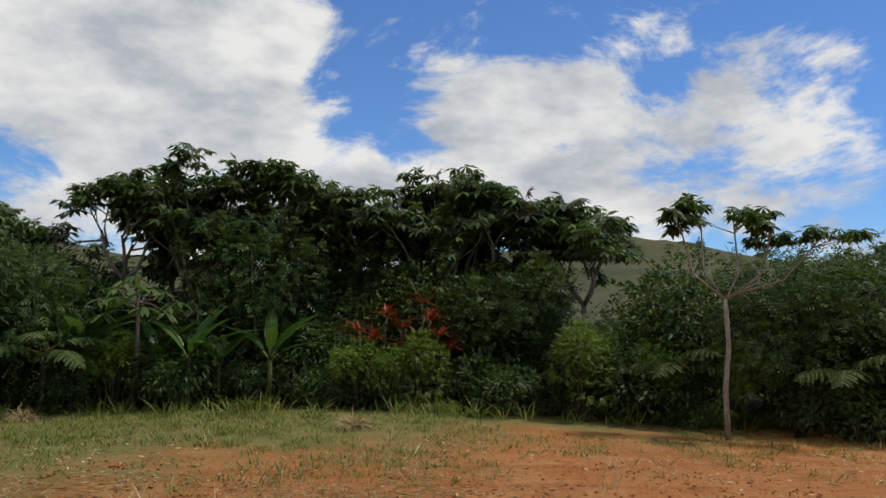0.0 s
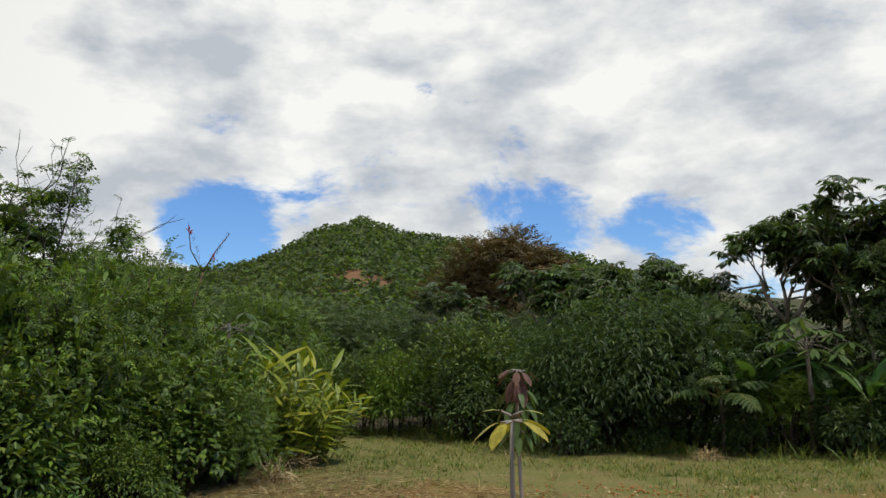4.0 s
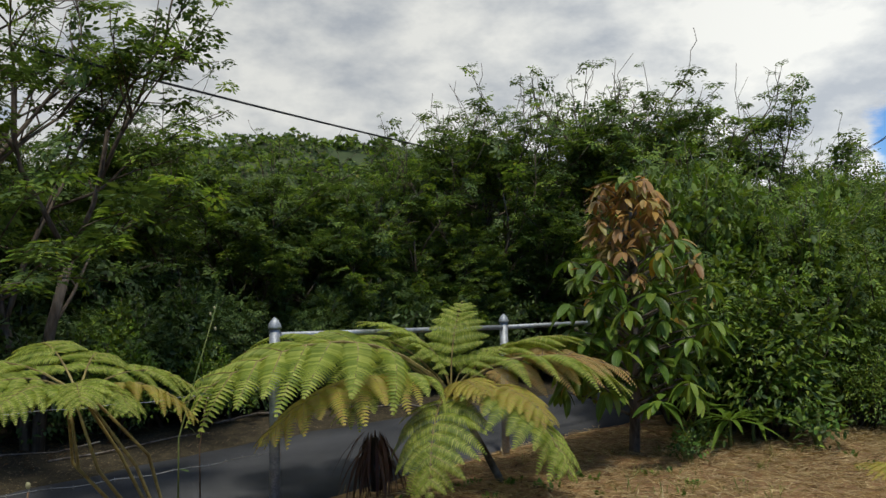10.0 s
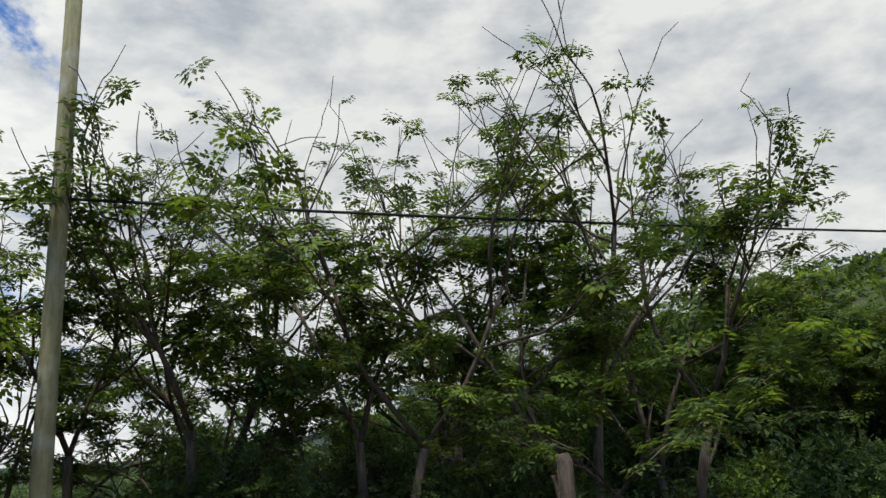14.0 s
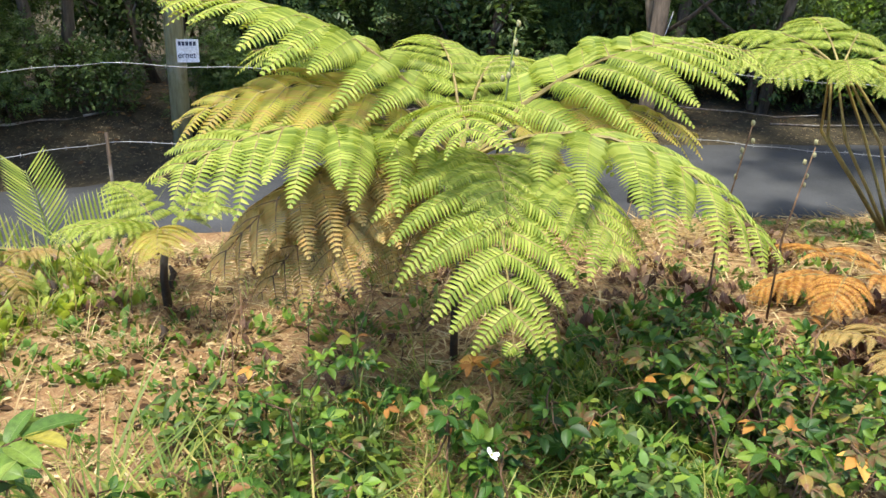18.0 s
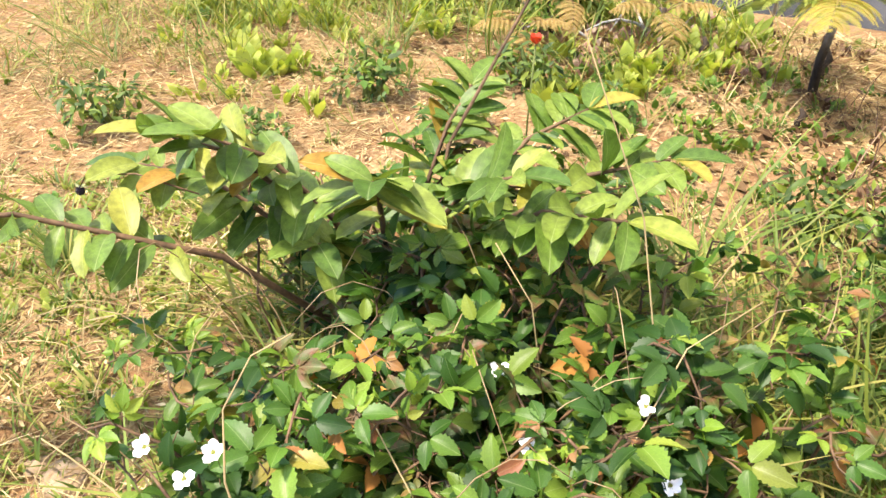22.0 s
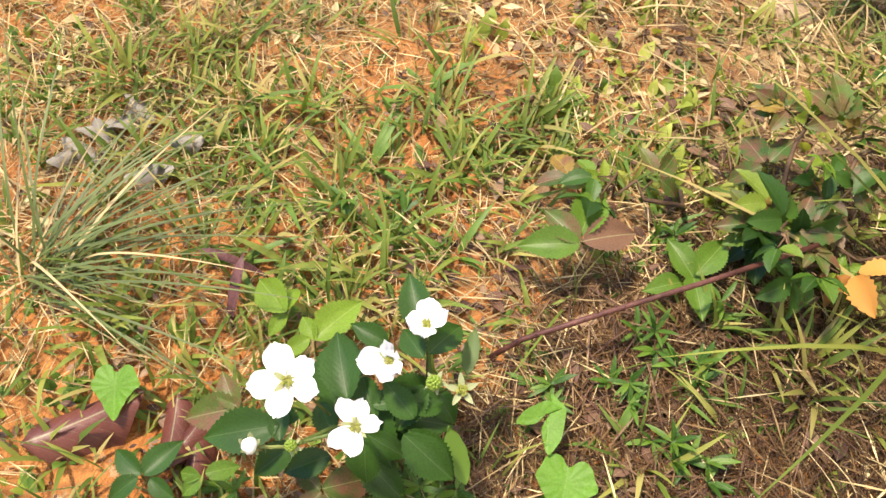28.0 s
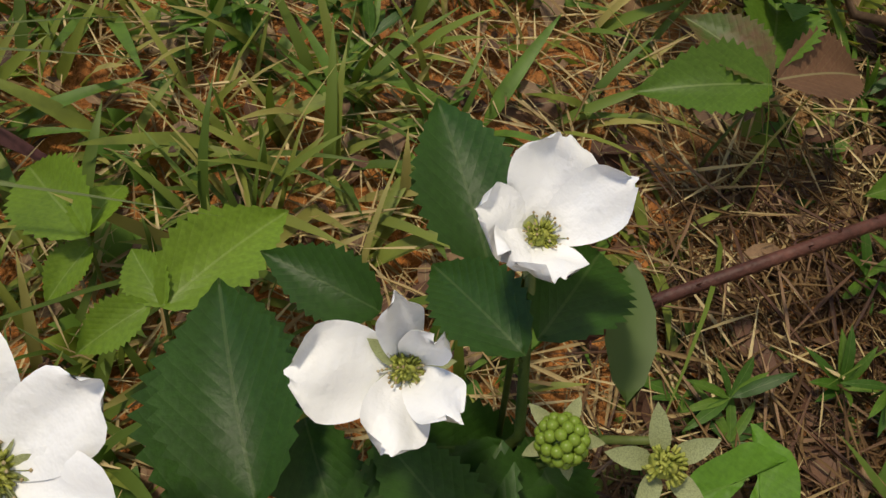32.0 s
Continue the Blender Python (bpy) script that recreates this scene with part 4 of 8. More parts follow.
FEATHER_TREES = [feather_tree(41, 2, 0.9, 1.1, 1.1), feather_tree(42, 2, 1.4, 1.0, 0.62), feather_tree(43, 2, 1.3, 1.05, 0.56), feather_tree(44, 2, 1.5, 1.0, 0.60), feather_tree(45, 3, 0.8, 1.15, 0.95), feather_tree(46, 2, 1.2, 1.05, 0.75)]


def feathery_tree(x, y, high, kind_, turn):
    trunk, crown, top = FEATHER_TREES[kind_]
    tree("feathery_tree", "small spreading tree with feathery green leaves beside the lane", "tree", (x, y, float(ground_z(x, y)) - 0.08), turn, trunk, crown, high / top, "trees along the lane")


# the row that stands across the lane: place, height, kind
for i, (x, y, high, k) in enumerate(((-1.15, -7.9, 5.5, 5), (-2.60, -7.35, 5.1, 3), (-4.75, -6.3, 5.2, 2), (-6.05, -5.05, 5.3, 1), (-7.3, -3.65, 5.4, 2), (-7.3, -5.2, 6.3, 3), (0.2, -8.4, 5.4, 3), (1.8, -9.0, 5.6, 1), (-8.1, -2.95, 5.0, 2), (-3.9, -7.7, 4.6, 5), (-5.3, -6.9, 4.4, 1))):
    feathery_tree(x, y, high, k, 67 * i + 20)
# further along it: way, distance, height, kind
for i, (az, r, high, k) in enumerate(((69.5, 15.6, 5.9, 5), (65.5, 16.2, 5.0, 5), (75, 15.0, 5.8, 5), (80.5, 14.4, 5.5, 4), (86, 13.8, 4.9, 5), (77.5, 15.6, 5.9, 5), (83.5, 15.0, 5.4, 5), (91, 13.0, 4.3, 4), (96, 12.4, 4.2, 0), (101, 12.0, 4.2, 4), (106, 11.4, 4.3, 0), (97, 16, 4.8, 0), (88, 17, 5.2, 4), (113, 12.5, 4.9, 4), (83, 13.2, 3.6, 4), (78, 13.6, 3.8, 0), (89, 12.4, 3.4, 0), (95, 11.6, 3.3, 4), (102, 10.9, 3.4, 0), (72, 14.2, 4.0, 4), (124, 13.5, 4.2, 3), (118, 13.0, 4.2, 0), (128, 12.6, 4.0, 4), (133, 13.0, 3.8, 0), (146, 13.5, 2.6, 5), (171, 12.5, 3.0, 5), (72, 18.0, 6.2, 4), (80, 18.0, 6.0, 0), (62.5, 19.0, 4.9, 4))):
    x, y, _ = spot(az, r)
    feathery_tree(x, y, high, k, 83 * i)


HAND = palmate(8, blade_shape(0.34, 1, 0.05, 0.28, 0.6), -20.0)


def umbrella_tree(seed, reach=1.0, first=0.42):
    """A tree about 4.5 m high whose bare limbs end in rosettes of large hand-shaped leaves on long stalks."""
    rng = np.random.default_rng(seed)
    tubes, ends = limbs(rng, (0, 0, 0), 4.5, reach, 3, 3, (rng.normal(0, 0.2), rng.normal(0, 0.2)), first, 0.075, 0.4)
    p, d = [], []
    for e, w in ends:
        n = 9
        out = rand_dirs(rng, n, -0.35) * (1, 1, 0.8)
        q = e + out * rng.uniform(0.12, 0.34, (n, 1))
        tubes += [([e, (e + k) / 2 + (0, 0, 0.02), k], 0.006, 0.004) for k in q]
        p.append(q)
        d.append(out)
    p, d = np.concatenate(p), np.concatenate(d)
    up = np.array([0, 0, 1.0]) + d * 0.55 + rng.normal(0, 0.18, d.shape)
    pile = Pile()
    s = rng.uniform(0.17, 0.29, len(p))
    for k in range(3):
        sel = np.arange(len(p)) % 3 == k
        pile.spread(HAND, p[sel], d[sel] * (1, 1, 0.3) + (0, 0, 0.02), up[sel], s[sel], min(k, 1))
    return trunk_of(tubes, BARK_PALE, least=0.005), pile.mesh("crown", [G["dark"], G["mid"]]), float(p[:, 2].max())


UMBRELLAS = [umbrella_tree(51, 0.72, 0.40), umbrella_tree(52, 0.80, 0.46), umbrella_tree(53, 0.66, 0.50), umbrella_tree(54, 0.85, 0.36)]
for i, (az, r, high, k) in enumerate(((22.5, 16.2, 3.45, 1), (18.2, 16.8, 3.1, 3), (14.6, 15.4, 4.1, 2), (11.8, 15.8, 4.3, 1), (9.0, 15.2, 4.75, 0), (6.4, 15.8, 4.35, 3), (4.0, 15.4, 4.75, 2), (1.4, 15.8, 4.2, 0), (-1.6, 15.2, 4.2, 1), (-4.0, 15.8, 4.65, 3), (-6.3, 15.3, 4.9, 0),
                                   (-9.2, 15.8, 4.55, 2), (-11.8, 15.2, 4.4, 1), (-14.6, 15.6, 4.3, 2), (-17.6, 15.2, 3.85, 1), (26.5, 18.5, 3.7, 0), (31.0, 19.5, 4.1, 1), (23.6, 19.5, 4.1, 2), (-34.5, 16.0, 3.2, 0), (-39.0, 17.0, 3.4, 1), (-46.0, 18.0, 3.8, 2), (37.0, 21.0, 3.7, 0), (7.8, 17.6, 4.3, 1), (-3.0, 17.8, 4.2, 2), (-8.0, 17.6, 4.3, 0), (2.6, 17.8, 4.2, 3))):
    trunk, crown, top = UMBRELLAS[k]
    tree("umbrella_tree", "dark glossy tree with large hand-shaped drooping leaves", "tree", spot(az, r), 83 * i, trunk, crown, 0.95 * high / top, "trees at the field's edge")


def forked_tree():
    """A tall bare pale trunk that forks and carries a flat crown."""
    rng = np.random.default_rng(57)
    tubes = [([(0, 0, 0), (-0.05, 0, 0.9), (0.02, 0, 1.7), (-0.04, 0, 2.55)], 0.056, 0.042)]
    ends = []
    for sx, top in ((-0.85, 3.95), (-0.35, 4.15), (0.25, 4.1), (1.0, 3.7), (1.6, 3.75), (0.6, 3.9)):
        e = np.array([sx, rng.normal(0, 0.45), top])
        o = np.array([-0.04, 0, 2.5 + 0.05 * abs(sx)])
        m = (o + e) / 2 + (0.18 * np.sign(sx), 0, -0.25)
        tubes.append(([o, m, e * 0.8 + m * 0.2, e], 0.026, 0.010))
        for _ in range(4):
            t = e + rng.normal(0, 0.24, 3) * (1, 1, 0.5)
            tubes.append(([m * 0.3 + e * 0.7, t], 0.012, 0.006))
            ends.append(t)
    p, d = [], []
    for e in ends:
        out = rand_dirs(rng, 8, -0.1)
        p.append(e + out * 0.16)
        d.append(out)
    p, d = np.concatenate(p), np.concatenate(d)
    crown = Pile().spread(HAND, p, d * (1, 1, 0.3), np.array([0, 0, 1.0]) + d * 0.4, rng.uniform(0.17, 0.27, len(p)), 0)
    return trunk_of(tubes, BARK_PALE), crown.mesh("crown", G["mid"])


tree("forked_tree", "slender pale-trunked tree with a flat crown", "tree", spot(-27.1, 11.9, 0.02), 0, *forked_tree(), 0.77)


def shrub_mesh(seed, radii, n, size, tpl, mats, lumps=8, droop=0.3, stems=5, bark=BARK_DARK, low=-0.35, shoots=0):
    """A mass of foliage on stems, with leafy shoots that stick out of it."""
    rng = np.random.default_rng(seed)
    p, d = mound(rng, radii, n, lumps, low=low)
    twigs = []
    top_ones = np.argsort(-p[:, 2])[:max(1, n * 2 // 3)]
    for _ in range(shoots):
        k = rng.choice(top_ones)
        way_ = d[k] * (0.7, 0.7, 0.3) + (0, 0, 0.75) + rng.normal(0, 0.2, 3)
        e = p[k] + way_ * rng.uniform(0.12, 0.36) * radii[2]
        twigs.append([p[k] - way_ * 0.2 * radii[2], p[k], e])
        f = rng.uniform(0, 1.05, (12, 1))
        p = np.concatenate([p, p[k] + (e - p[k]) * f + rng.normal(0, 0.35 * size, (12, 3))])
        d = np.concatenate([d, way_ * 0.4 + rng.normal(0, 0.7, (12, 3))])
    slots = len(mats) if isinstance(mats, list) else 1
    crown = foliage(rng, tpl, p, d, size, mats, droop=droop, slots=slots)
    pile, sticks = Pile(), Pile()
    for tw in twigs:
        sticks.tube(tw, 0.007, 0.003, 4)
    for _ in range(stems):
        top = p[rng.integers(0, n)]
        foot = np.array([rng.normal(0, 0.10) * radii[0], rng.normal(0, 0.10) * radii[1], 0.0])
        mid_ = foot * 0.6 + top * 0.4 + (0, 0, 0.1 * radii[2])
        pile.tube([foot, mid_, top * 0.8 + mid_ * 0.2, top], 0.02 + 0.01 * radii[2], 0.006, 5)
    return pile.mesh("stems", bark), crown, sticks.mesh("brushwood", bark) if twigs else None


def shrub(name, label, at, turn, meshes, scale=(1, 1, 1), group="", category="shrub"):
    ob = thing(name, label, category, group, at)
    ob.rotation_euler, ob.scale = (0, 0, radians(turn)), scale
    hang("branchwork", meshes[0], ob)
    hang("foliage", meshes[1], ob)
    if meshes[2]:
        hang("brushwood", meshes[2], ob, kind="stuff")
    return ob


SPRIG_SMALL = sprig(3, diamond(0.42, 0.05, 0.1), 55.0, 0.5, 0.2)
DARK_BUSH = [shrub_mesh(61, (1.5, 1.3, 1.25), 4600, 0.110, diamond(0.5, 0.08, 0.15), [G["deep"], G["mid"]], 16, shoots=40),
             shrub_mesh(62, (1.4, 1.3, 1.5), 3000, 0.16, SPRIG_SMALL, [G["deep"], G["mid"]], 16, shoots=40),
             shrub_mesh(63, (1.3, 1.2, 1.0), 3800, 0.125, diamond(0.32, 0.08, 0.3), [G["deep"], G["deep"], G["mid"]], 12)]
rng_b = np.random.default_rng(64)
for i in range(30):  # the dense dark undergrowth below the trees
    az = -52 + 86 * i / 29 + rng_b.normal(0, 1.0)
    r = (14.1 if i % 2 else 15.6) + rng_b.uniform(-0.3, 0.6) + max(0, az - 18) * 0.06
    s = rng_b.uniform(0.85, 1.2)
    z = s * rng_b.uniform(0.75, 1.1) * (0.6 if 9 < az < 15 else 0.78 if -23 < az < -13 else 1.2 if az < -24 else 1.0)
    shrub("undergrowth_bush", "dense dark green bush under the trees", spot(az, r), 47 * i, DARK_BUSH[i % 3], (s, s, z), "undergrowth at the field's edge")
for i in range(24):  # a lower row behind them closes the view under the crowns
    az = -54 + 90 * i / 23
    shrub("undergrowth_bush", "dense dark green bush under the trees", spot(az, 17.6 + 0.5 * math.sin(5 * i)), 59 * i, DARK_BUSH[(2 * i) % 3], (1.25, 1.1, 0.62), "undergrowth at the field's edge")
LOW_BUSH = [shrub_mesh(66, (0.7, 0.55, 0.42), 1500, 0.075, diamond(0.5, 0.08, 0.15), [G["mid"], G["deep"]]), shrub_mesh(67, (0.65, 0.5, 0.5), 1400, 0.085, diamond(0.3, 0.08, 0.3), [G["mid"], G["deep"], G["deep"]]), shrub_mesh(68, (0.5, 0.5, 0.75), 1100, 0.09, SPRIG_SMALL, [G["fresh"], G["bright"]])]
for i in range(26):
    az = -46 + 76 * i / 25 + rng_b.normal(0, 0.8)
    shrub("low_bush", "low leafy green bush at the edge of the grass", spot(az, 12.9 + rng_b.uniform(-0.2, 0.6)), 71 * i, LOW_BUSH[(0, 1, 0, 1, 0, 1, 2)[i % 7]], (rng_b.uniform(0.7, 1.25),) * 3, "low bushes at the field's edge")

for az, r, s in ((-6.2, 12.7, 1.0), (-3.8, 12.6, 0.8), (-17.5, 12.8, 1.25), (-1.4, 12.7, 0.9), (-22.0, 13.2, 1.0)):
    shrub("low_bush", "fresh green feathery bush at the edge of the grass", spot(az, r), az * 31, LOW_BUSH[2], (s,) * 3, "low bushes at the field's edge")

# far end of the field
ROUND = shrub_mesh(71, (1.75, 1.6, 1.42), 11000, 0.125, diamond(0.30, 0.06, 0.3), [G["deep"], G["deep"], G["mid"]], 26, 0.55)
shrub("round_tree", "dark rounded tree with long hanging leaves", spot(26.2, 13.6), 20, ROUND, category="tree")
PALE = shrub_mesh(72, (0.95, 0.9, 1.05), 3600, 0.105, diamond(0.45, 0.08, 0.1), [G["fresh"], G["fresh"], G["bright"]], 14, 0.1, shoots=40)
CONE = shrub_mesh(74, (0.95, 0.9, 1.15), 4200, 0.095, diamond(0.45, 0.08, 0.1), [G["bright"], G["bright"], G["mid"]], 16, 0.1, shoots=40)
for az, r, s, z in ((41.6, 16.2, 0.80, 0.92), (45.0, 17.2, 0.55, 0.6), (48.0, 17.0, 0.6, 0.6)):
    shrub("light_green_bush", "light green leafy bush at the field's far end", spot(az, r), az * 9, PALE, (s, s, z), "light bushes at the far end")
for az, r, s, z in ((36.6, 15.6, 1.15, 1.08), (33.6, 15.4, 0.8, 0.75), (39.4, 16.6, 0.8, 0.8), (46.5, 16.6, 0.8, 0.7), (43.6, 17.0, 0.8, 0.75)):
    shrub("olive_bush", "olive green leafy bush at the field's far end", spot(az, r), az * 9, CONE, (s, s, z), "olive bushes at the far end")
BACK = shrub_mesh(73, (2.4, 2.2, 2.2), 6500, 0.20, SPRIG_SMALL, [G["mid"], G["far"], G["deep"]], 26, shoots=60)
for i, (az, r, z) in enumerate(((30, 21, 1.0), (34, 23, 1.05), (38, 24, 1.1), (42, 24, 1.1), (46, 24, 1.15), (50, 23, 1.2), (54, 22, 1.15), (58, 22, 1.1), (62, 22, 1.1), (44, 30, 1.35), (38, 31, 1.25), (50, 30, 1.5), (32, 30, 1.0), (56, 30, 1.5), (66, 24, 1.3), (145, 22, 0.8), (170, 20, 0.8), (178, 18, 0.9), (128, 20, 0.9), (118, 18, 1.2), (108, 19, 1.4), (98, 20, 1.4), (186, 19, 1.2), (195, 20, 1.2), (140, 14.5, 0.7), (132, 15, 0.75), (121, 15, 0.9), (114.5, 14.5, 1.1), (108, 14.5, 1.2))):
    shrub("woodland_tree", "dark green broad-crowned woodland tree", spot(az, r), 53 * i, BACK, (1.15, 1.15, z * 0.62), "woodland round the field", "tree")


def rusty_tree():
    """A broad domed crown on forking limbs."""
    rng = np.random.default_rng(75)
    tubes, _ = limbs(rng, (0, 0, 0), 7.5, 0.9, 3, 2, first=0.3, r=0.28, curve=0.3)
    p, d = mound(rng, (3.4, 3.2, 4.9), 11000, 34, low=-0.2)
    return trunk_of(tubes, BARK), foliage(rng, SPRIG_SMALL, p, d, 0.42, G["rust"], droop=0.1)


tree("rusty_tree", "broad tree with rust-brown foliage on the slope", "tree", (*spot(33.2, 55)[:2], 0.6), 30, *rusty_tree(), 1.0).scale = (1.65, 1.65, 1.06)

# ---- single plants in front of the trees ----
BANANA_BLADE = blade_shape(0.22, 7, 0.10, 0.45, 0.45, pleat=0.004)


BANANA_MESH = np_mesh("leaf", BANANA_BLADE[0], BANANA_BLADE[1], G["banana"], BANANA_BLADE[2])


def banana(seed, height, at, scale, n=7):
    rng = np.random.default_rng(seed)
    ob = thing("banana_plant", "banana plant with broad upright green leaves", "plant", "banana plants", at)
    ob.scale = (scale,) * 3
    stem = Pile().tube([(0, 0, 0), (0.02, 0, height * 0.3), (0.0, 0.02, height * 0.5)], 0.06, 0.035, 9)
    for i in range(n):
        a, e = 2.4 * i + rng.normal(0, 0.2), rng.uniform(0.6, 2.2)
        d = np.array([math.cos(a), math.sin(a), e])
        o = np.array([0, 0, height * 0.46])
        q = o + d / np.linalg.norm(d) * 0.2
        stem.tube([o, q], 0.02, 0.012, 5)
        hang("leaf", BANANA_MESH, ob).matrix_basis = aim(q, d, (-d[0], -d[1], 1.2), height * rng.uniform(0.42, 0.62))
    hang("stem", stem.mesh("stem", STEM_GREEN), ob)


for az, r, s, sd in ((10.0, 13.0, 0.9, 81), (8.0, 13.3, 0.75, 82), (4.6, 13.2, 0.9, 83), (16.6, 13.4, 1.05, 84), (18.5, 13.7, 0.95, 85), (12.0, 13.6, 0.8, 86)):
    banana(sd, 1.9, spot(az, r), s)


def papaya(seed, height, mat=None, n=13, long=0.62):
    """A straight stem with a head of deeply cut leaves on long stalks."""
    rng = np.random.default_rng(seed)
    stem = Pile().tube([(0, 0, 0), (0.03, 0, height * 0.5), (0, 0, height)], 0.045, 0.028, 7)
    hand = palmate(9, blade_shape(0.26, 2, 0.05, 0.25, 0.55), -18.0)
    leaves = Pile()
    for i in range(n):
        a, e = 2.4 * i, rng.uniform(-0.5, 0.9)
        d = np.array([math.cos(a), math.sin(a), e])
        d /= np.linalg.norm(d)
        o, q = np.array([0, 0, height - 0.02 * i]), np.array([0, 0, height - 0.02 * i]) + d * long * rng.uniform(0.7, 1)
        stem.tube([o, (o + q) / 2 + (0, 0, 0.05), q], 0.010, 0.006, 4)
        leaves.spread(hand, [q], [d * (1, 1, 0.2)], [(d[0] * 0.5, d[1] * 0.5, 1)], 0.30)
    return stem.mesh("stem", BARK), leaves.mesh("leaves", mat or G["mid"])


for az, r, h, sd in ((13.4, 13.1, 1.75, 91), (53.2, 12.8, 2.15, 92)):
    m = papaya(sd, h)
    ob = thing("papaya_tree", "thin-stemmed papaya tree with a head of cut leaves", "tree", "", spot(az, r))
    hang("stem", m[0], ob)
    hang("leaves", m[1], ob)

# red rosettes above the bushes
STRAP = blade_shape(0.13, 3, 0.12, 0.55, 0.35)
STRAP_MESH = np_mesh("leaf", STRAP[0], STRAP[1], G["mango"], STRAP[2])


def rosette_mesh(seed, n=22):
    rng = np.random.default_rng(seed)
    d = rand_dirs(rng, n, 0.0)
    return Pile().spread(STRAP, d * 0.02, d + (0, 0, 0.25), np.array([0, 0, 1.0]) - d * 0.8, rng.uniform(0.28, 0.42, n)).mesh("leaves", G["red"])


ROSETTE = rosette_mesh(95)
ROSETTE_STEM = Pile().tube([(0, 0, -1.3), (0.03, 0, -0.5), (0, 0, 0.02)], 0.022, 0.016, 6).mesh("stem", BARK)
for i, (az, r, z) in enumerate(((-1.6, 13.2, 1.25), (-2.6, 13.0, 1.1), (-4.6, 13.1, 1.3), (-5.6, 12.9, 1.05), (-6.6, 13.1, 1.45), (-7.2, 13.0, 1.2), (-6.0, 13.3, 1.75), (-3.5, 13.3, 1.5), (-8.0, 13.1, 1.0))):
    x, y, g = spot(az, r)
    ob = thing("red_cordyline", "red strap-leaved rosette on a thin stem", "plant", "red plants", (x, y, g + z))
    ob.rotation_euler = (0, 0, 2.1 * i)
    hang("leaves", ROSETTE, ob)
    hang("stem", ROSETTE_STEM, ob)

# ---- shrubs between the field and the lane ----
MANGO_LEAF = blade_shape(0.36, 5, 0.14, 0.34, 0.45)


def mango_tree():
    """A young tree with whorls of long hanging leaves, the topmost copper-coloured."""
    rng = np.random.default_rng(101)
    tubes = [([(0, 0, 0), (0.04, 0.02, 0.8), (-0.02, 0.05, 1.6), (0, 0, 2.35)], 0.05, 0.018)]
    green, copper = Pile(), Pile()
    tips = []
    for i in range(130):
        z = 0.42 + 1.98 * (i / 129) ** 0.95
        a = 2.4 * i
        reach = (0.74 if z < 1.25 else 0.74 - 0.42 * (z - 1.25)) * rng.uniform(0.35, 1.0)
        tip = np.array([math.cos(a) * reach, math.sin(a) * reach, z + reach * 0.2])
        tubes.append(([(0, 0, z - 0.1), tip * 0.55 + (0, 0, (z - 0.02) * 0.45), tip], 0.012, 0.004))
        tips.append(tip)
    tips.append(np.array([0, 0, 2.4]))
    for tip in tips:
        n = 13 if tip[2] < 1.5 else 11
        d = rand_dirs(rng, n, -0.5)
        pile = copper if rng.uniform() < smooth(1.35, 1.95, tip[2]) * 0.9 + 0.07 else green
        k = 0.15 if pile is copper else 0.205
        pile.spread(MANGO_LEAF, tip + d * 0.03, d * (1, 1, 0.6) - (0, 0, 0.65) + rng.normal(0, 0.25, (n, 3)), d + (0, 0, 0.7), k * rng.uniform(0.6, 1.15, n))
    return trunk_of(tubes, BARK), green.mesh("green_leaves", G["mango"]), copper.mesh("young_leaves", G["copper"])


m = mango_tree()
mango = thing("mango_tree", "young mango tree with copper new leaves on top", "tree", at=(-7.23, 2.55, float(ground_z(-7.23, 2.55)) - 0.03))
for n, me in zip(("trunk", "green_leaves", "young_leaves"), m):
    hang(n, me, mango)

THICKET = [shrub_mesh(111, (1.25, 1.1, 1.0), 7000, 0.082, diamond(0.38, 0.08, 0.2), [G["bright"], G["bright"], G["fresh"], G["mid"]], 26, stems=16, shoots=70),
           shrub_mesh(112, (1.2, 1.1, 1.25), 4200, 0.125, SPRIG_SMALL, [G["bright"], G["fresh"], G["mid"]], 26, stems=16, shoots=60),
           shrub_mesh(113, (0.8, 0.7, 1.25), 1900, 0.145, blade_shape(0.42, 2, 0.08, 0.25), [G["fresh"], G["bright"], G["mid"]], 14, 0.2, stems=12, shoots=40)]
for i, (x, y, s, z, k) in enumerate(((-8.3, 3.6, 1.0, 0.95, 0), (-8.9, 4.9, 1.05, 1.0, 1), (-8.9, 6.1, 1.0, 0.85, 0), (-10.0, 6.6, 1.1, 1.15, 1), (-10.4, 8.1, 1.0, 1.0, 0), (-9.9, 4.0, 1.1, 1.35, 1),
                                   (-9.0, 4.2, 0.8, 1.15, 2), (-9.7, 5.6, 0.75, 1.1, 2), (-11.3, 7.0, 1.2, 1.35, 1), (-11.9, 9.0, 1.2, 1.2, 0), (-12.6, 10.6, 1.2, 1.2, 1), (-8.2, 5.2, 0.6, 0.5, 0), (-8.4, 6.8, 0.6, 0.5, 1), (-13.5, 12.4, 1.1, 1.1, 0), (-7.75, 4.0, 0.75, 0.62, 2), (-8.2, 6.0, 0.8, 0.66, 2), (-8.5, 5.0, 0.8, 0.95, 2), (-9.3, 7.3, 0.9, 0.8, 2), (-8.9, 3.5, 0.9, 1.15, 2))):
    shrub("thicket_shrub", "dense mixed green shrub beside the mown ground", (x, y, float(ground_z(x, y)) - 0.03), 61 * i, THICKET[k], (s, s, z), "thicket beside the field")


GINGER_BLADE = blade_shape(0.15, 3, 0.12, 0.30, 0.4)


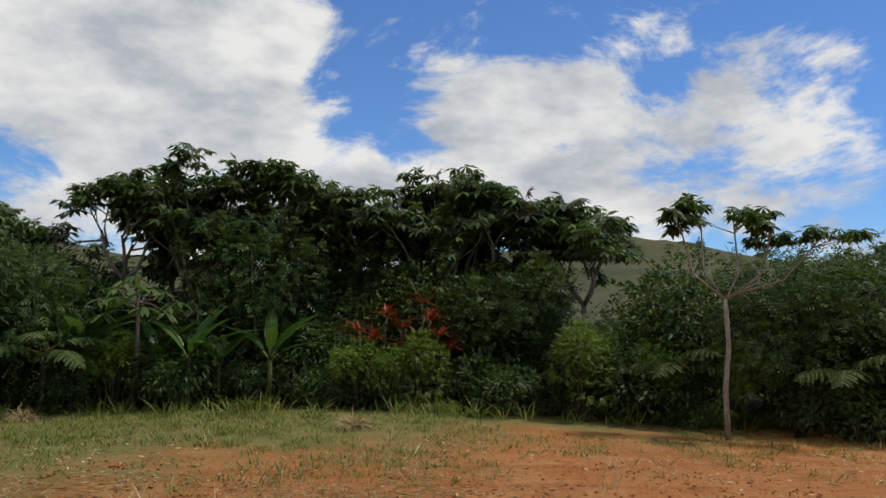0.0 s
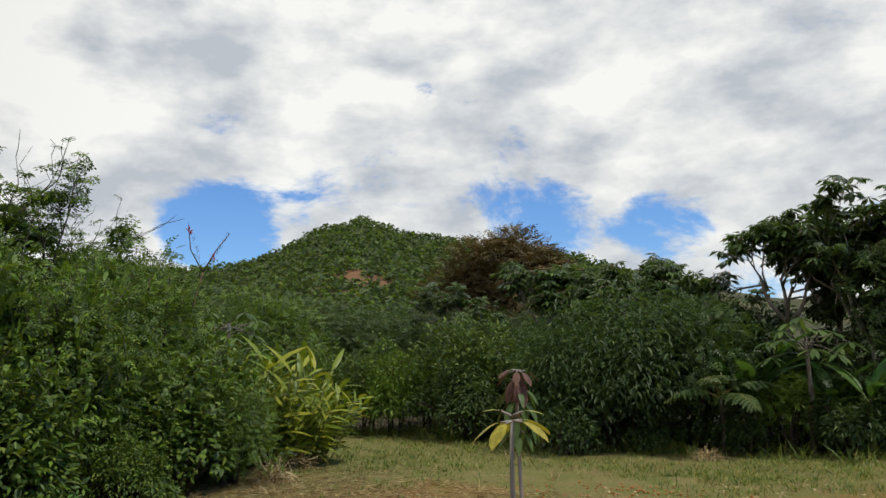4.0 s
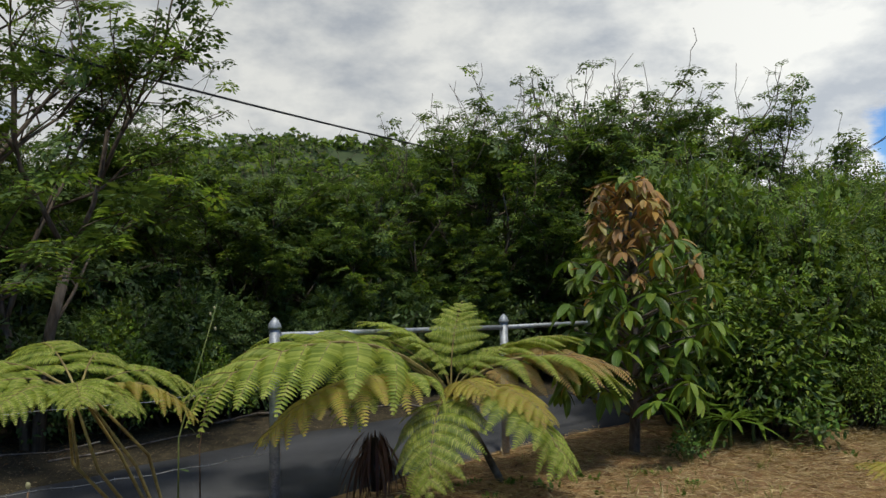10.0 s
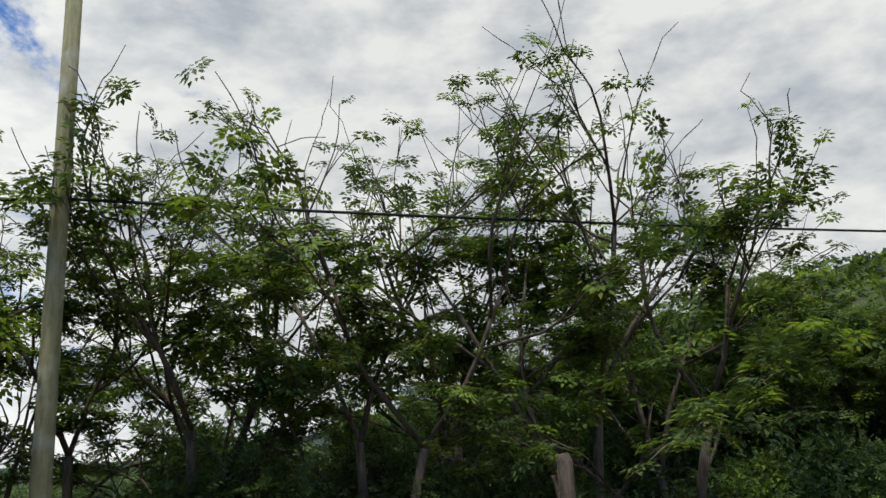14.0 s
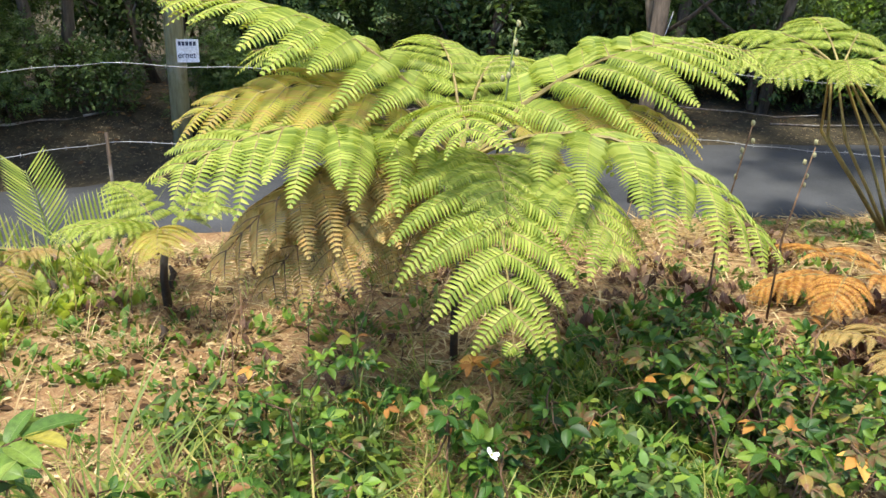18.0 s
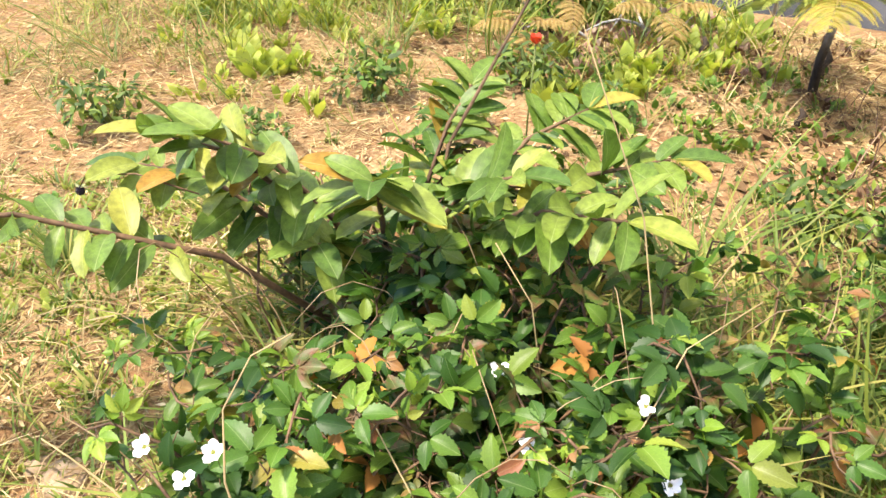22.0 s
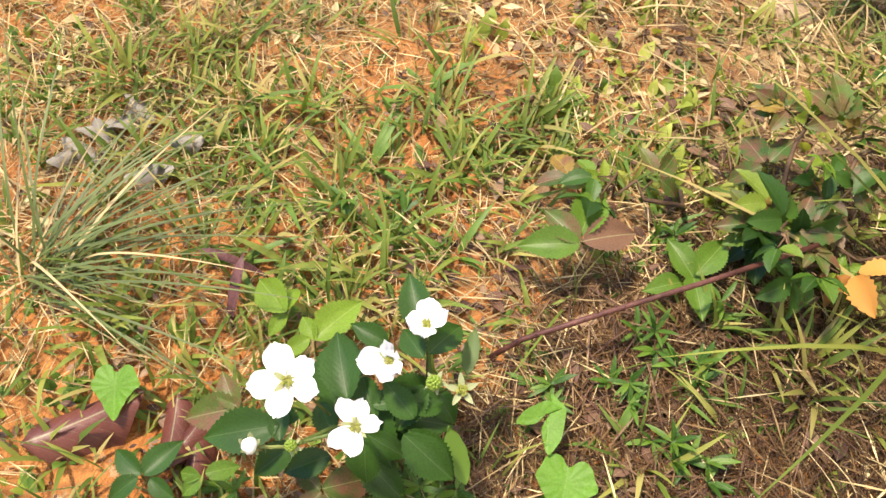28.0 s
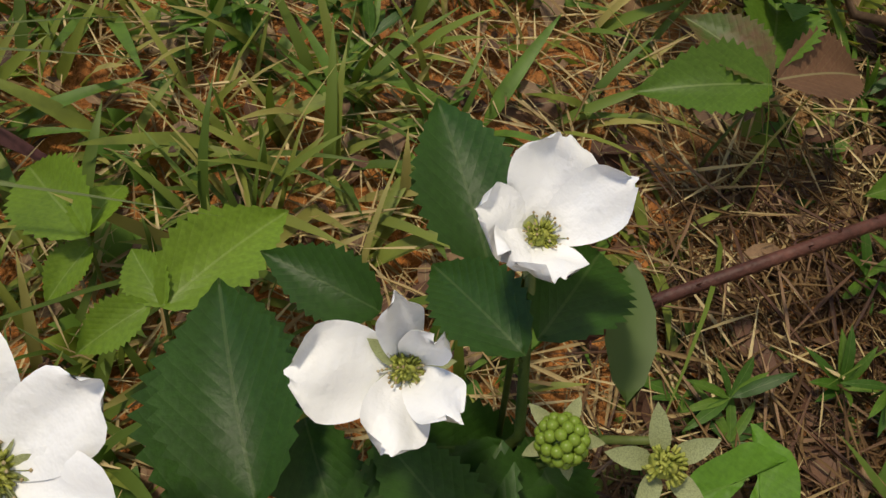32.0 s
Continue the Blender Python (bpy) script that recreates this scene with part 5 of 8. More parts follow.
def ginger_clump(at, scale, seed):
    """Leaning shoots, each with two ranks of long blades."""
    rng = np.random.default_rng(seed)
    ob = thing("ginger_clump", "yellow-green clump of shell ginger leaves", "plant", "ginger clumps", at)
    ob.scale = (scale,) * 3
    for i in range(64):
        a, lean = rng.uniform(0, 6.3), rng.uniform(0.1, 0.95)
        d = np.array([math.cos(a) * lean, math.sin(a) * lean, 1.0])
        d /= np.linalg.norm(d)
        o = np.array([math.cos(a), math.sin(a), 0]) * rng.uniform(0.05, 0.5)
        length = rng.uniform(0.8, 1.45)
        side = np.cross(d, rand_dirs(rng, 1)[0])
        side /= np.linalg.norm(side)
        shoot = hang("shoot", Pile().tube([o, o + d * length * 0.5 + (0, 0, 0.05), o + d * length], 0.012, 0.006, 4).mesh("shoot", STEM_GREEN), ob)
        for k in range(10):
            f = 0.25 + 0.75 * k / 9
            w = side * (1 if k % 2 else -1) * 0.9 + d * (0.45 + 0.5 * f)
            hang("blade", GINGER_MESH, shoot).matrix_basis = aim(o + d * length * f, w, d + rng.normal(0, 0.2, 3), 0.42 * rng.uniform(0.8, 1.15))


GINGER_MESH = np_mesh("blade", GINGER_BLADE[0], GINGER_BLADE[1], G["ginger"], GINGER_BLADE[2])
for (x, y), s in (((-9.75, 8.30), 1.15), ((-9.35, 8.85), 0.80), ((-10.5, 8.7), 1.1)):
    ginger_clump((x, y, float(ground_z(x, y)) - 0.02), s, int(100 * s))


def coral_stems():
    """Bare stems with narrow red flower heads."""
    rng = np.random.default_rng(125)
    wood, red = Pile(), Pile()
    fork = np.array((-0.16, 0.42, 2.86))
    for tip, heads in (((-0.34, 0.27, 3.56), ((-0.33, 0.28, 3.50),)), ((0.02, 0.74, 3.46), ((-0.09, 0.56, 3.12),))):
        tip = np.array(tip)
        wood.tube([fork, (fork + tip) / 2 + rng.normal(0, 0.02, 3), tip], 0.012, 0.006, 5)
        for j in range(14):
            q = fork + (tip - fork) * (0.15 + 0.85 * j / 13)
            d = rand_dirs(rng, 1, 0.0)[0]
            wood.tube([q, q + d * 0.06 + (0, 0, 0.03)], 0.005, 0.002, 3)
        for h in heads:
            d = rand_dirs(rng, 16, 0.0)
            red.spread(LONG, np.array(h) - np.array((0, 0, 1.0)) * rng.uniform(0, 0.08, (16, 1)) + d * 0.015, d + (0, 0, 0.4), np.tile((0, 0, 1.0), (16, 1)), 0.075)
    wood.tube([(-0.3, -0.2, 0), (-0.26, 0.1, 1.5), fork], 0.03, 0.014, 6)
    return wood.mesh("stems", STEM_BROWN), red.mesh("flower", G_RED)


G_RED = leaf_material("red_petal", [(0.0, (0.50, 0.03, 0.015)), (1.0, (0.70, 0.08, 0.03))], 0.5, 0.25, patch=0)
_rp = blade_shape(0.8, 3, 0.1, -0.15, 0.6)
RED_PETAL = np_mesh("petal", _rp[0], _rp[1], G_RED, _rp[2])
m = coral_stems()
ob = thing("coral_shrub", "bare stems tipped with red flowers", "shrub", at=(-10.2, 7.3, float(ground_z(-10.2, 7.3)) - 0.02))
hang("branchwork", m[0], ob)
hang("flower", m[1], ob, "red flower heads", "stuff")

# ---- saplings in the field ----
SAP_LEAF = blade_shape(0.50, 6, 0.10, 0.62, 0.58, curl=0.2)


SAP_MESH = {k: np_mesh("leaf", SAP_LEAF[0], SAP_LEAF[1], G[k], SAP_LEAF[2]) for k in ("sapling", "guava", "wilt")}
DUSK = blade_shape(0.30, 6, 0.10, 0.5, 0.5)
SAP_MESH["dusk"] = np_mesh("leaf", DUSK[0], DUSK[1], G["mid"], DUSK[2])


def sapling(name, label, x, y, height, r, heads, seed, bark=BARK_PALE):
    """A straight stem with whorls of leaves: (height, how many, length, upward slope, look)."""
    rng = np.random.default_rng(seed)
    ob = thing(name, label, "sapling", at=(x, y, float(ground_z(x, y)) - 0.02))
    stem = Pile().tube([(0, 0, 0), (0.012, 0.01, height * 0.4), (-0.006, 0, height * 0.8), (0, 0, height)], r, r * 0.7, 8)
    for z, n, size, tilt, kind_ in heads:
        for i in range(n):
            a = 2 * math.pi * i / n + rng.normal(0, 0.2)
            d = np.array([math.cos(a), math.sin(a), tilt + rng.normal(0, 0.12)])
            d /= np.linalg.norm(d)
            o = np.array([0, 0, z])
            stem.tube([o, o + d * 0.05], 0.006, 0.004, 4)
            hang("leaf", SAP_MESH[kind_], ob).matrix_basis = aim(o + d * 0.05, d, (d[0] * 0.2, d[1] * 0.2, 1), size * rng.uniform(0.85, 1.1))
    hang("stem", stem.mesh("stem", bark), ob)


sapling("sapling", "single-stemmed sapling with a tuft of yellow-green leaves", -2.13, 3.48, 1.24, 0.013, ((1.24, 5, 0.125, -0.15, "sapling"), (1.26, 2, 0.09, 0.5, "sapling")), 131)
sapling("sapling_shoot", "leafy shoot at the foot of the sapling", -2.20, 3.40, 0.80, 0.009, ((0.80, 6, 0.13, 0.6, "sapling"), (0.72, 5, 0.14, 0.2, "sapling"), (0.60, 5, 0.15, 0.1, "guava"), (0.47, 5, 0.17, 0.1, "guava"), (0.36, 5, 0.18, 0.0, "guava"), (0.26, 5, 0.17, 0.0, "guava"), (0.15, 5, 0.15, 0.1, "guava")), 132, STEM_GREEN)
sapling("drooping_sapling", "young tree with drooping purple-brown top leaves", -2.92, 4.75, 1.42, 0.014, ((1.44, 6, 0.10, -0.3, "wilt"), (1.41, 7, 0.13, -0.9, "wilt"), (1.34, 6, 0.13, -0.5, "dusk"), (1.28, 7, 0.15, -0.6, "dusk"), (1.20, 7, 0.16, -0.7, "dusk"), (1.10, 5, 0.14, -0.6, "dusk")), 133)

# ---- along the lane: hedge, pole, fences, cable ----
def lane_side(s, off):
    """A place beside the lane: s from 0 to 1 along it, off metres to its far side."""
    seg = np.linalg.norm(np.diff(ROAD, axis=0), axis=1)
    d = s * seg.sum()
    i = min(int(np.searchsorted(np.cumsum(seg), d)), len(seg) - 1)
    k = (d - (np.cumsum(seg)[i] - seg[i])) / seg[i]
    a, b = ROAD[i], ROAD[i + 1]
    t = (b - a) / np.linalg.norm(b - a)
    p = a + (b - a) * k + np.array([t[1], -t[0]]) * -off * -1
    q = a + (b - a) * k - np.array([t[1], -t[0]]) * off
    p = q if np.hypot(*q) > np.hypot(*p) else p
    return float(p[0]), float(p[1])


HEDGE = [shrub_mesh(141, (1.0, 0.85, 0.95), 3200, 0.105, diamond(0.5, 0.08, 0.15), [G["deep"], G["mid"], G["deep"]], 16, stems=4, shoots=40),
         shrub_mesh(142, (1.0, 0.85, 1.05), 2100, 0.145, SPRIG_SMALL, [G["deep"], G["mid"], G["mid"]], 14, stems=4, shoots=30)]
rng_h = np.random.default_rng(143)
for row, (off, count, s0) in enumerate(((1.62, 48, 0.86), (3.2, 34, 1.1), (6.6, 20, 1.45))):
    for i in range(count):
        x, y = lane_side(0.10 + 0.66 * (i + 0.5 * (row % 2)) / count, off + rng_h.uniform(-0.15, 0.35))
        if x < -3.6:
            x, y = lane_side(0.10 + 0.66 * (i + 0.5 * (row % 2)) / count, off + 0.75)
        s = s0 * rng_h.uniform(0.85, 1.15)
        way = math.degrees(math.atan2(HERE[0] - x, y - HERE[1])) % 360
        if 150 < way < 172:  # the hedge dips and shows the sky
            s *= 0.62
        shrub("hedge_bush", "dense dark leafy bush across the lane", (x, y, float(ground_z(x, y)) - 0.05), 77 * i, HEDGE[(i + row) % 2], (s, s, s * rng_h.uniform(0.8, 1.1)), "hedge across the lane")
for i in range(26):  # scrub on the open ground beyond it
    x, y, g0 = spot(132 + 46 * i / 25, 18 + 9 * (i * 0.618 % 1))
    k = 1.2 + 0.5 * math.sin(3.1 * i)
    shrub("scrub_bush", "low green scrub on open ground beyond the hedge", (x, y, g0), 41 * i, HEDGE[i % 2], (k, k, 0.55 * k), "scrub beyond the hedge")
for x, y, s in ((-8.6, -2.35, 0.62), (-9.3, -1.6, 0.5)):
    shrub("pale_bush", "pale green rounded bush beside the lane", (x, y, float(ground_z(x, y)) - 0.03), 10, PALE, (s,) * 3, "pale bushes")

POLE_AT = (-3.02, -5.745, -0.36)
pole = thing("utility_pole", "tall weathered green-grey wooden utility pole", "utility pole", at=POLE_AT)
hang("shaft", Pile().tube([(0, 0, 0), (0.01, 0, 2), (0.02, 0.01, 4), (0.03, 0.01, 6.6)], 0.082, 0.066, 14).mesh("shaft", POLE), pole)
SIGN_YAW = math.atan2(0.45 + 5.78, 0.23 + 2.93) + math.pi / 2
sign = hang("sign", Pile().add([(x, y, z) for y in (0, -0.004) for x, z in ((0.03, 0), (0.205, 0), (0.205, 0.185), (0.03, 0.185))],
            [(0, 1, 2), (0, 2, 3), (4, 6, 5), (4, 7, 6), (0, 4, 5), (0, 5, 1), (1, 5, 6), (1, 6, 2), (2, 6, 7), (2, 7, 3), (3, 7, 4), (3, 4, 0)]).mesh("sign", WHITE, False), pole, "small white plastic sign")
sign.matrix_basis = Matrix.Translation((0.06, 0.055, 0.88)) @ Matrix.Rotation(SIGN_YAW, 4, "Z")
words = bpy.data.curves.new("lettering", "FONT")
words.body, words.size, words.extrude = "ernet", 0.075, 0.0008
words.materials.append(INK)
text = new("lettering", words)
text.parent = sign
text.matrix_basis = Matrix.Translation((0.038, -0.006, 0.035)) @ pose(0, 0, 0, 90) @ Matrix.Diagonal((0.86, 1, 1, 1))
for k in range(5):
    b = Pile()
    x0 = 0.045 + 0.029 * k
    b.add([(x0 + dx, y, 0.135 + dz) for y in (-0.005, -0.006) for dx, dz in ((0, 0), (0.022, 0), (0.022, 0.032), (0, 0.032))], [(0, 1, 2), (0, 2, 3), (4, 6, 5), (4, 7, 6), (0, 4, 5), (0, 5, 1), (2, 6, 7), (2, 7, 3)])
    hang("print_bar", b.mesh("print_bar", INK, False), sign)

cab = Pile()
foot = HERE + 6.9 * np.array((-math.sin(radians(148)), math.cos(radians(148))))
way = np.array((math.cos(radians(148)), math.sin(radians(148))))
cab.tube([(*(foot + way * s), 3.68 + 0.0017 * s * s) for s in np.linspace(-1.2, 28, 30)], 0.014, 0.014, 6)
cab.tube([(*(foot + way * -1.2 + np.array((0.80, -0.60)) * s), 3.68 - 0.06 * s + 0.008 * s * s) for s in np.linspace(0, 16, 14)], 0.014, 0.014, 6)
solo("overhead_cable", cab.mesh("overhead_cable", CABLE), "thin black sagging overhead cable on the pole", "cable")
log = thing("fence_post", "weathered grey round wooden fence post beside the lane", "post", at=(-4.74, -2.36, -0.25))
hang("shaft", Pile().tube([(0, 0, 0), (0.015, 0, 0.7), (0.0, 0.01, 1.69), (0.005, 0.005, 1.74)], (0.056, 0.054, 0.052, 0.034), 0, 12).mesh("shaft", BARK_BROWN), log)
coil = [np.array((0.056 * math.cos(a), 0.056 * math.sin(a) + 0.02, 1.05 + 0.03 * a + 0.10 * math.sin(1.7 * a))) * (1.15, 1.15, 1) for a in np.linspace(0, 12, 60)]
hang("wire_coil", Pile().tube(coil, 0.0022, 0.0022, 4).mesh("wire_coil", WIRE), log, "loose coil of fence wire")

# pipe railing
RAIL = [(-6.01, -0.34, 1.17), (-7.79, 1.50, 1.12), (-9.57, 3.34, 1.10), (-11.35, 5.18, 1.08)]
rail = thing("pipe_railing", "galvanised steel pipe railing with capped posts", "railing")
for i, (x, y, z) in enumerate(RAIL):
    g0 = float(ground_z(x, y)) - 0.1
    post = hang("post", Pile().tube([(x, y, g0), (x, y, z + 0.02)], 0.038, 0.038, 14).mesh("post", GALV), rail)
    cap = Pile().tube([(x, y, z + 0.02), (x, y, z + 0.035), (x, y, z + 0.06), (x, y, z + 0.085), (x, y, z + 0.10)], (0.048, 0.048, 0.040, 0.022, 0.004), 0, 14)
    hang("cap", cap.mesh("cap", GALV), post)
for a, b in zip(RAIL[:-1], RAIL[1:]):
    hang("rail", Pile().tube([(a[0], a[1], a[2] - 0.025), (b[0], b[1], b[2] - 0.025)], 0.021, 0.021, 12).mesh("rail", GALV), rail)

# barbed wire on the near side
POSTS = [(5.6, -6.2), (1.22, -4.62), (-1.70, -4.14), (-4.70, -2.30), (-6.01, -0.34)]
fence = thing("wire_fence", "barbed-wire fence with wooden posts beside the lane", "fence")
hang("post", Pile().tube([(1.22, -4.62, -0.5), (1.20, -4.63, 0.45), (1.16, -4.64, 1.0)], 0.062, 0.055, 10).mesh("post", POST_WOOD), fence, "reddish brown round wooden post")
hang("post", Pile().tube([(5.6, -6.2, -0.6), (5.6, -6.2, 1.0)], 0.06, 0.055, 10).mesh("post", POST_WOOD), fence)
for x, y in POSTS[2:3]:
    hang("picket", Pile().tube([(x, y, -0.5), (x + 0.01, y, 0.80 if x < -3 else 0.40)], 0.011, 0.011, 6).mesh("picket", BARK_DARK), fence, "thin dark metal picket")
for hgt in (0.88, 0.42):
    wire = Pile()
    for (ax, ay), (bx, by) in zip(POSTS[:-1], POSTS[1:]):
        a = np.array((ax, ay, hgt - 0.08))
        b = np.array((bx, by, hgt - 0.08))
        n = int(np.linalg.norm(b - a) / 0.11)
        line = [a + (b - a) * k - np.array((0, 0, 0.16 * k * (1 - k))) + np.array((0, 0, 0.006 * math.sin(37 * k))) for k in np.linspace(0, 1, n)]
        wire.tube(line, 0.0022, 0.0022, 4)
        for q in line[1:-1:1]:
            for s in (-1, 1):
                wire.tube([q + np.array((0.004, 0.004, -0.013 * s)), q + np.array((-0.004, -0.004, 0.013 * s))], 0.0012, 0.0008, 3)
    hang("wire", wire.mesh("wire", WIRE), fence, "rusting barbed wire strand")

# cut branches lying across the lane's far edge
rng_k = np.random.default_rng(151)
for i in range(26):
    x, y = lane_side(0.14 + 0.42 * i / 26, 1.55 + rng_k.uniform(-0.2, 0.5))
    a, ln = rng_k.normal(0.7, 0.5), rng_k.uniform(0.5, 1.6)
    g0 = float(ground_z(x, y))
    d = np.array((-math.cos(a), math.sin(a), 0)) * ln
    pts = [np.array((x, y, g0 + 0.03)) + d * k + np.array((0, 0, 0.05 * math.sin(3 * k + i))) * k + rng_k.normal(0, 0.02, 3) for k in np.linspace(0, 1, 5)]
    solo("fallen_branch", Pile().tube(pts, rng_k.uniform(0.008, 0.02), 0.005, 5).mesh("fallen_branch", BARK), "dry grey fallen branch beside the lane", "branch", "fallen branches")

# ---- ferns ----
RACHIS = plain("fern_rachis", (0.20, 0.15, 0.05), (0.34, 0.27, 0.09), 9.0, 0.6, 0.1, deep=0.002)
FRONDS = {}
for key, blade in (("green", "fern"), ("yellow", "fern_yellow"), ("dry", "fern_dry"), ("dark", "mid"), ("orange", "orange")):
    FRONDS[key] = [frond_mesh("frond", [G[blade], RACHIS if key != "dry" else STEM_BROWN], pinnae=pn, leaflets=34, droop=dr, width=w, rise=rs, gap=gp, lean=ln) for pn, dr, w, rs, gp, ln in ((10, 0.50, 0.76, 0.46, 0.26, 0.05), (9, 0.60, 0.72, 0.54, 0.30, -0.06), (11, 0.44, 0.74, 0.38, 0.22, 0.02))]
CHORD = [math.atan2(rs - 1.25 * dr, 0.9) for dr, rs in ((0.50, 0.46), (0.60, 0.54), (0.44, 0.38))]


def fern(name, label, crown, tips, stem=None, group="", category="fern", thick=0.03, stipes=0):
    """A fern with its crown at a place and fronds that reach to the given tips: (x, y, z, look)."""
    ob = thing(name, label, category, group, crown)
    for i in range(stipes):
        base, a = np.array(stem) - np.array(crown), 2.4 * i
        e = np.array((math.cos(a), math.sin(a), 0)) * 0.09
        hang("stipe", Pile().tube([base + e * 0.4, base * 0.72 + e * 1.2, base * 0.36 + e * 2.2 - (0, 0, 0.02), e * 0.6, (0, 0, 0.01)], 0.011, 0.007, 6).mesh("stipe", RACHIS), ob, "thin curved brown frond stalk")
    if stem and not stipes:
        base = np.array(stem) - np.array(crown)
        hang("stem", Pile().tube([base, base * 0.5 + (0.02, 0.01, 0), (0, 0, 0.02)], thick, thick * 0.7, 9).mesh("stem", BARK_DARK), ob, "dark fibrous stem")
    for i, (x, y, z, key) in enumerate(tips):
        d = Vector((x - crown[0], y - crown[1], z - crown[2]))
        k = i % 3
        f = hang("frond", FRONDS[key][k], ob, {"yellow": "yellowing frond", "dry": "dry brown frond"}.get(key, ""))
        el = math.atan2(d.z, math.hypot(d.x, d.y)) - CHORD[k]
        f.matrix_basis = Matrix.Rotation(math.atan2(-d.x, d.y), 4, "Z") @ Matrix.Rotation(el, 4, "X") @ Matrix.Rotation(0.25 * math.sin(5 * i), 4, "Y") @ Matrix.Diagonal((d.length * 1.12,) * 3 + (1,))
    return ob


fern("tree_fern", "large bright yellow-green fern with spreading fronds", (-1.73, -1.37, 0.80),
     [(-0.95, -1.86, 1.30, "green"), (-0.92, -1.75, 0.98, "yellow"), (-0.72, -1.48, 0.88, "green"), (-0.86, -1.52, 0.58, "dry"), (-1.05, -1.32, 0.56, "dry"), (-0.98, -1.44, 0.50, "dry"), (-1.28, -1.16, 0.52, "dry"), (-1.15, -0.69, 0.58, "green"), (-2.70, -0.85, 1.17, "green"),
      (-2.36, -0.86, 0.92, "yellow"), (-1.94, -0.36, 0.70, "green"), (-1.36, -0.80, 0.80, "green"), (-1.62, -0.60, 0.70, "green"), (-1.18, -0.94, 1.02, "green"), (-2.16, -1.96, 1.14, "green"), (-2.36, -1.75, 1.06, "green"), (-1.45, -2.15, 1.10, "green")], (-1.78, -1.40, -0.03), thick=0.016)
fern("tree_fern", "large bright green fern beside the pipe railing", (-6.42, 0.92, 0.66),
     [(-6.79, 1.00, 1.34, "green"), (-5.50, -0.80, 0.74, "green"), (-6.63, -0.75, 0.90, "green"), (-5.52, -0.30, 0.50, "yellow"), (-6.70, 0.26, 1.18, "green"), (-5.71, 1.56, 0.55, "yellow"), (-5.57, 1.70, 0.22, "green"), (-6.35, 2.25, 0.66, "green"),
      (-6.56, 2.30, 0.78, "dry"), (-5.50, 0.74, 0.16, "green"), (-5.69, 0.13, 0.60, "green"), (-7.22, 2.05, 0.92, "green"), (-6.31, 0.56, 1.08, "green"), (-6.55, 1.37, 0.98, "green"), (-5.80, 1.10, 0.72, "yellow"), (-7.10, -0.10, 0.98, "green")], (-6.42, 1.30, -0.02))
fern("tree_fern", "spreading green fern on leaning dark stalks", (-4.46, -1.06, 0.94),
     [(-4.42, -1.80, 1.02, "green"), (-4.06, -1.55, 0.90, "green"), (-5.00, -1.56, 1.14, "green"), (-5.10, -1.20, 1.06, "green"), (-4.78, -0.55, 0.90, "green"), (-3.86, -1.18, 0.92, "green"), (-4.16, -0.66, 0.88, "green"), (-4.50, -0.50, 0.80, "yellow"), (-3.95, -0.85, 0.95, "green")], (-4.86, -0.72, 0.0), stipes=6)
fern("small_fern", "small pale green fern by the lane", (-1.18, -2.48, 0.33), [(-0.85, -2.35, 0.46, "green"), (-1.35, -2.20, 0.48, "green"), (-1.12, -2.85, 0.49, "green"), (-0.98, -2.12, 0.42, "yellow"), (-1.52, -2.55, 0.42, "green"), (-0.80, -2.65, 0.38, "green")], (-1.20, -2.55, -0.02), thick=0.02)
fern("small_fern", "small yellow-green fern in the open field", (-3.68, 2.86, 0.52), [(-3.95, 2.62, 0.62, "yellow"), (-3.37, 3.11, 0.46, "green"), (-3.50, 2.86, 0.60, "green"), (-3.70, 3.22, 0.58, "green"), (-3.50, 2.50, 0.50, "green"), (-4.05, 3.05, 0.5, "yellow")], (-3.70, 2.88, -0.02), stipes=5)
for x, y, s in ((-0.35, -3.35, 0.24), (-0.75, -3.15, 0.26), (-3.4, 0.15, 0.36), (-2.9, -0.15, 0.34), (-0.1, -3.0, 0.22)):
    fern("dry_fern", "small dried rust-brown fern", (x, y, 0.12), [(x + s * math.cos(a), y + s * math.sin(a), 0.10 + 0.06 * math.sin(3 * a), "dry") for a in (0.3, 1.5, 2.6, 3.9, 5.2)], (x, y, -0.02), "dry ferns", thick=0.012)
fern("dead_fern", "collapsed orange-brown dead fern on the straw", (-3.45, -0.52, 0.16), [(-3.45 + 0.42 * math.cos(a), -0.52 + 0.42 * math.sin(a), 0.10 + 0.08 * math.sin(2 * a), "orange") for a in (0.2, 1.3, 2.3, 3.4, 4.4, 5.4)], (-3.45, -0.52, -0.02), "dry ferns", thick=0.014)
rng_d = np.random.default_rng(155)
for i, (az, r) in enumerate(((-24.0, 13.2), (-34.5, 12.9), (18.9, 12.9))):
    x, y, g0 = spot(az, r)
    fern("edge_fern", "broad dark green fern under the trees", (x, y, g0 + 0.9), [(x + 0.9 * math.cos(a), y + 0.9 * math.sin(a), g0 + 0.95 + 0.2 * math.sin(3 * a), "dark") for a in (0.2, 1.4, 3.3, 4.0, 4.8, 5.6)], (x, y, g0), "ferns at the field's edge")

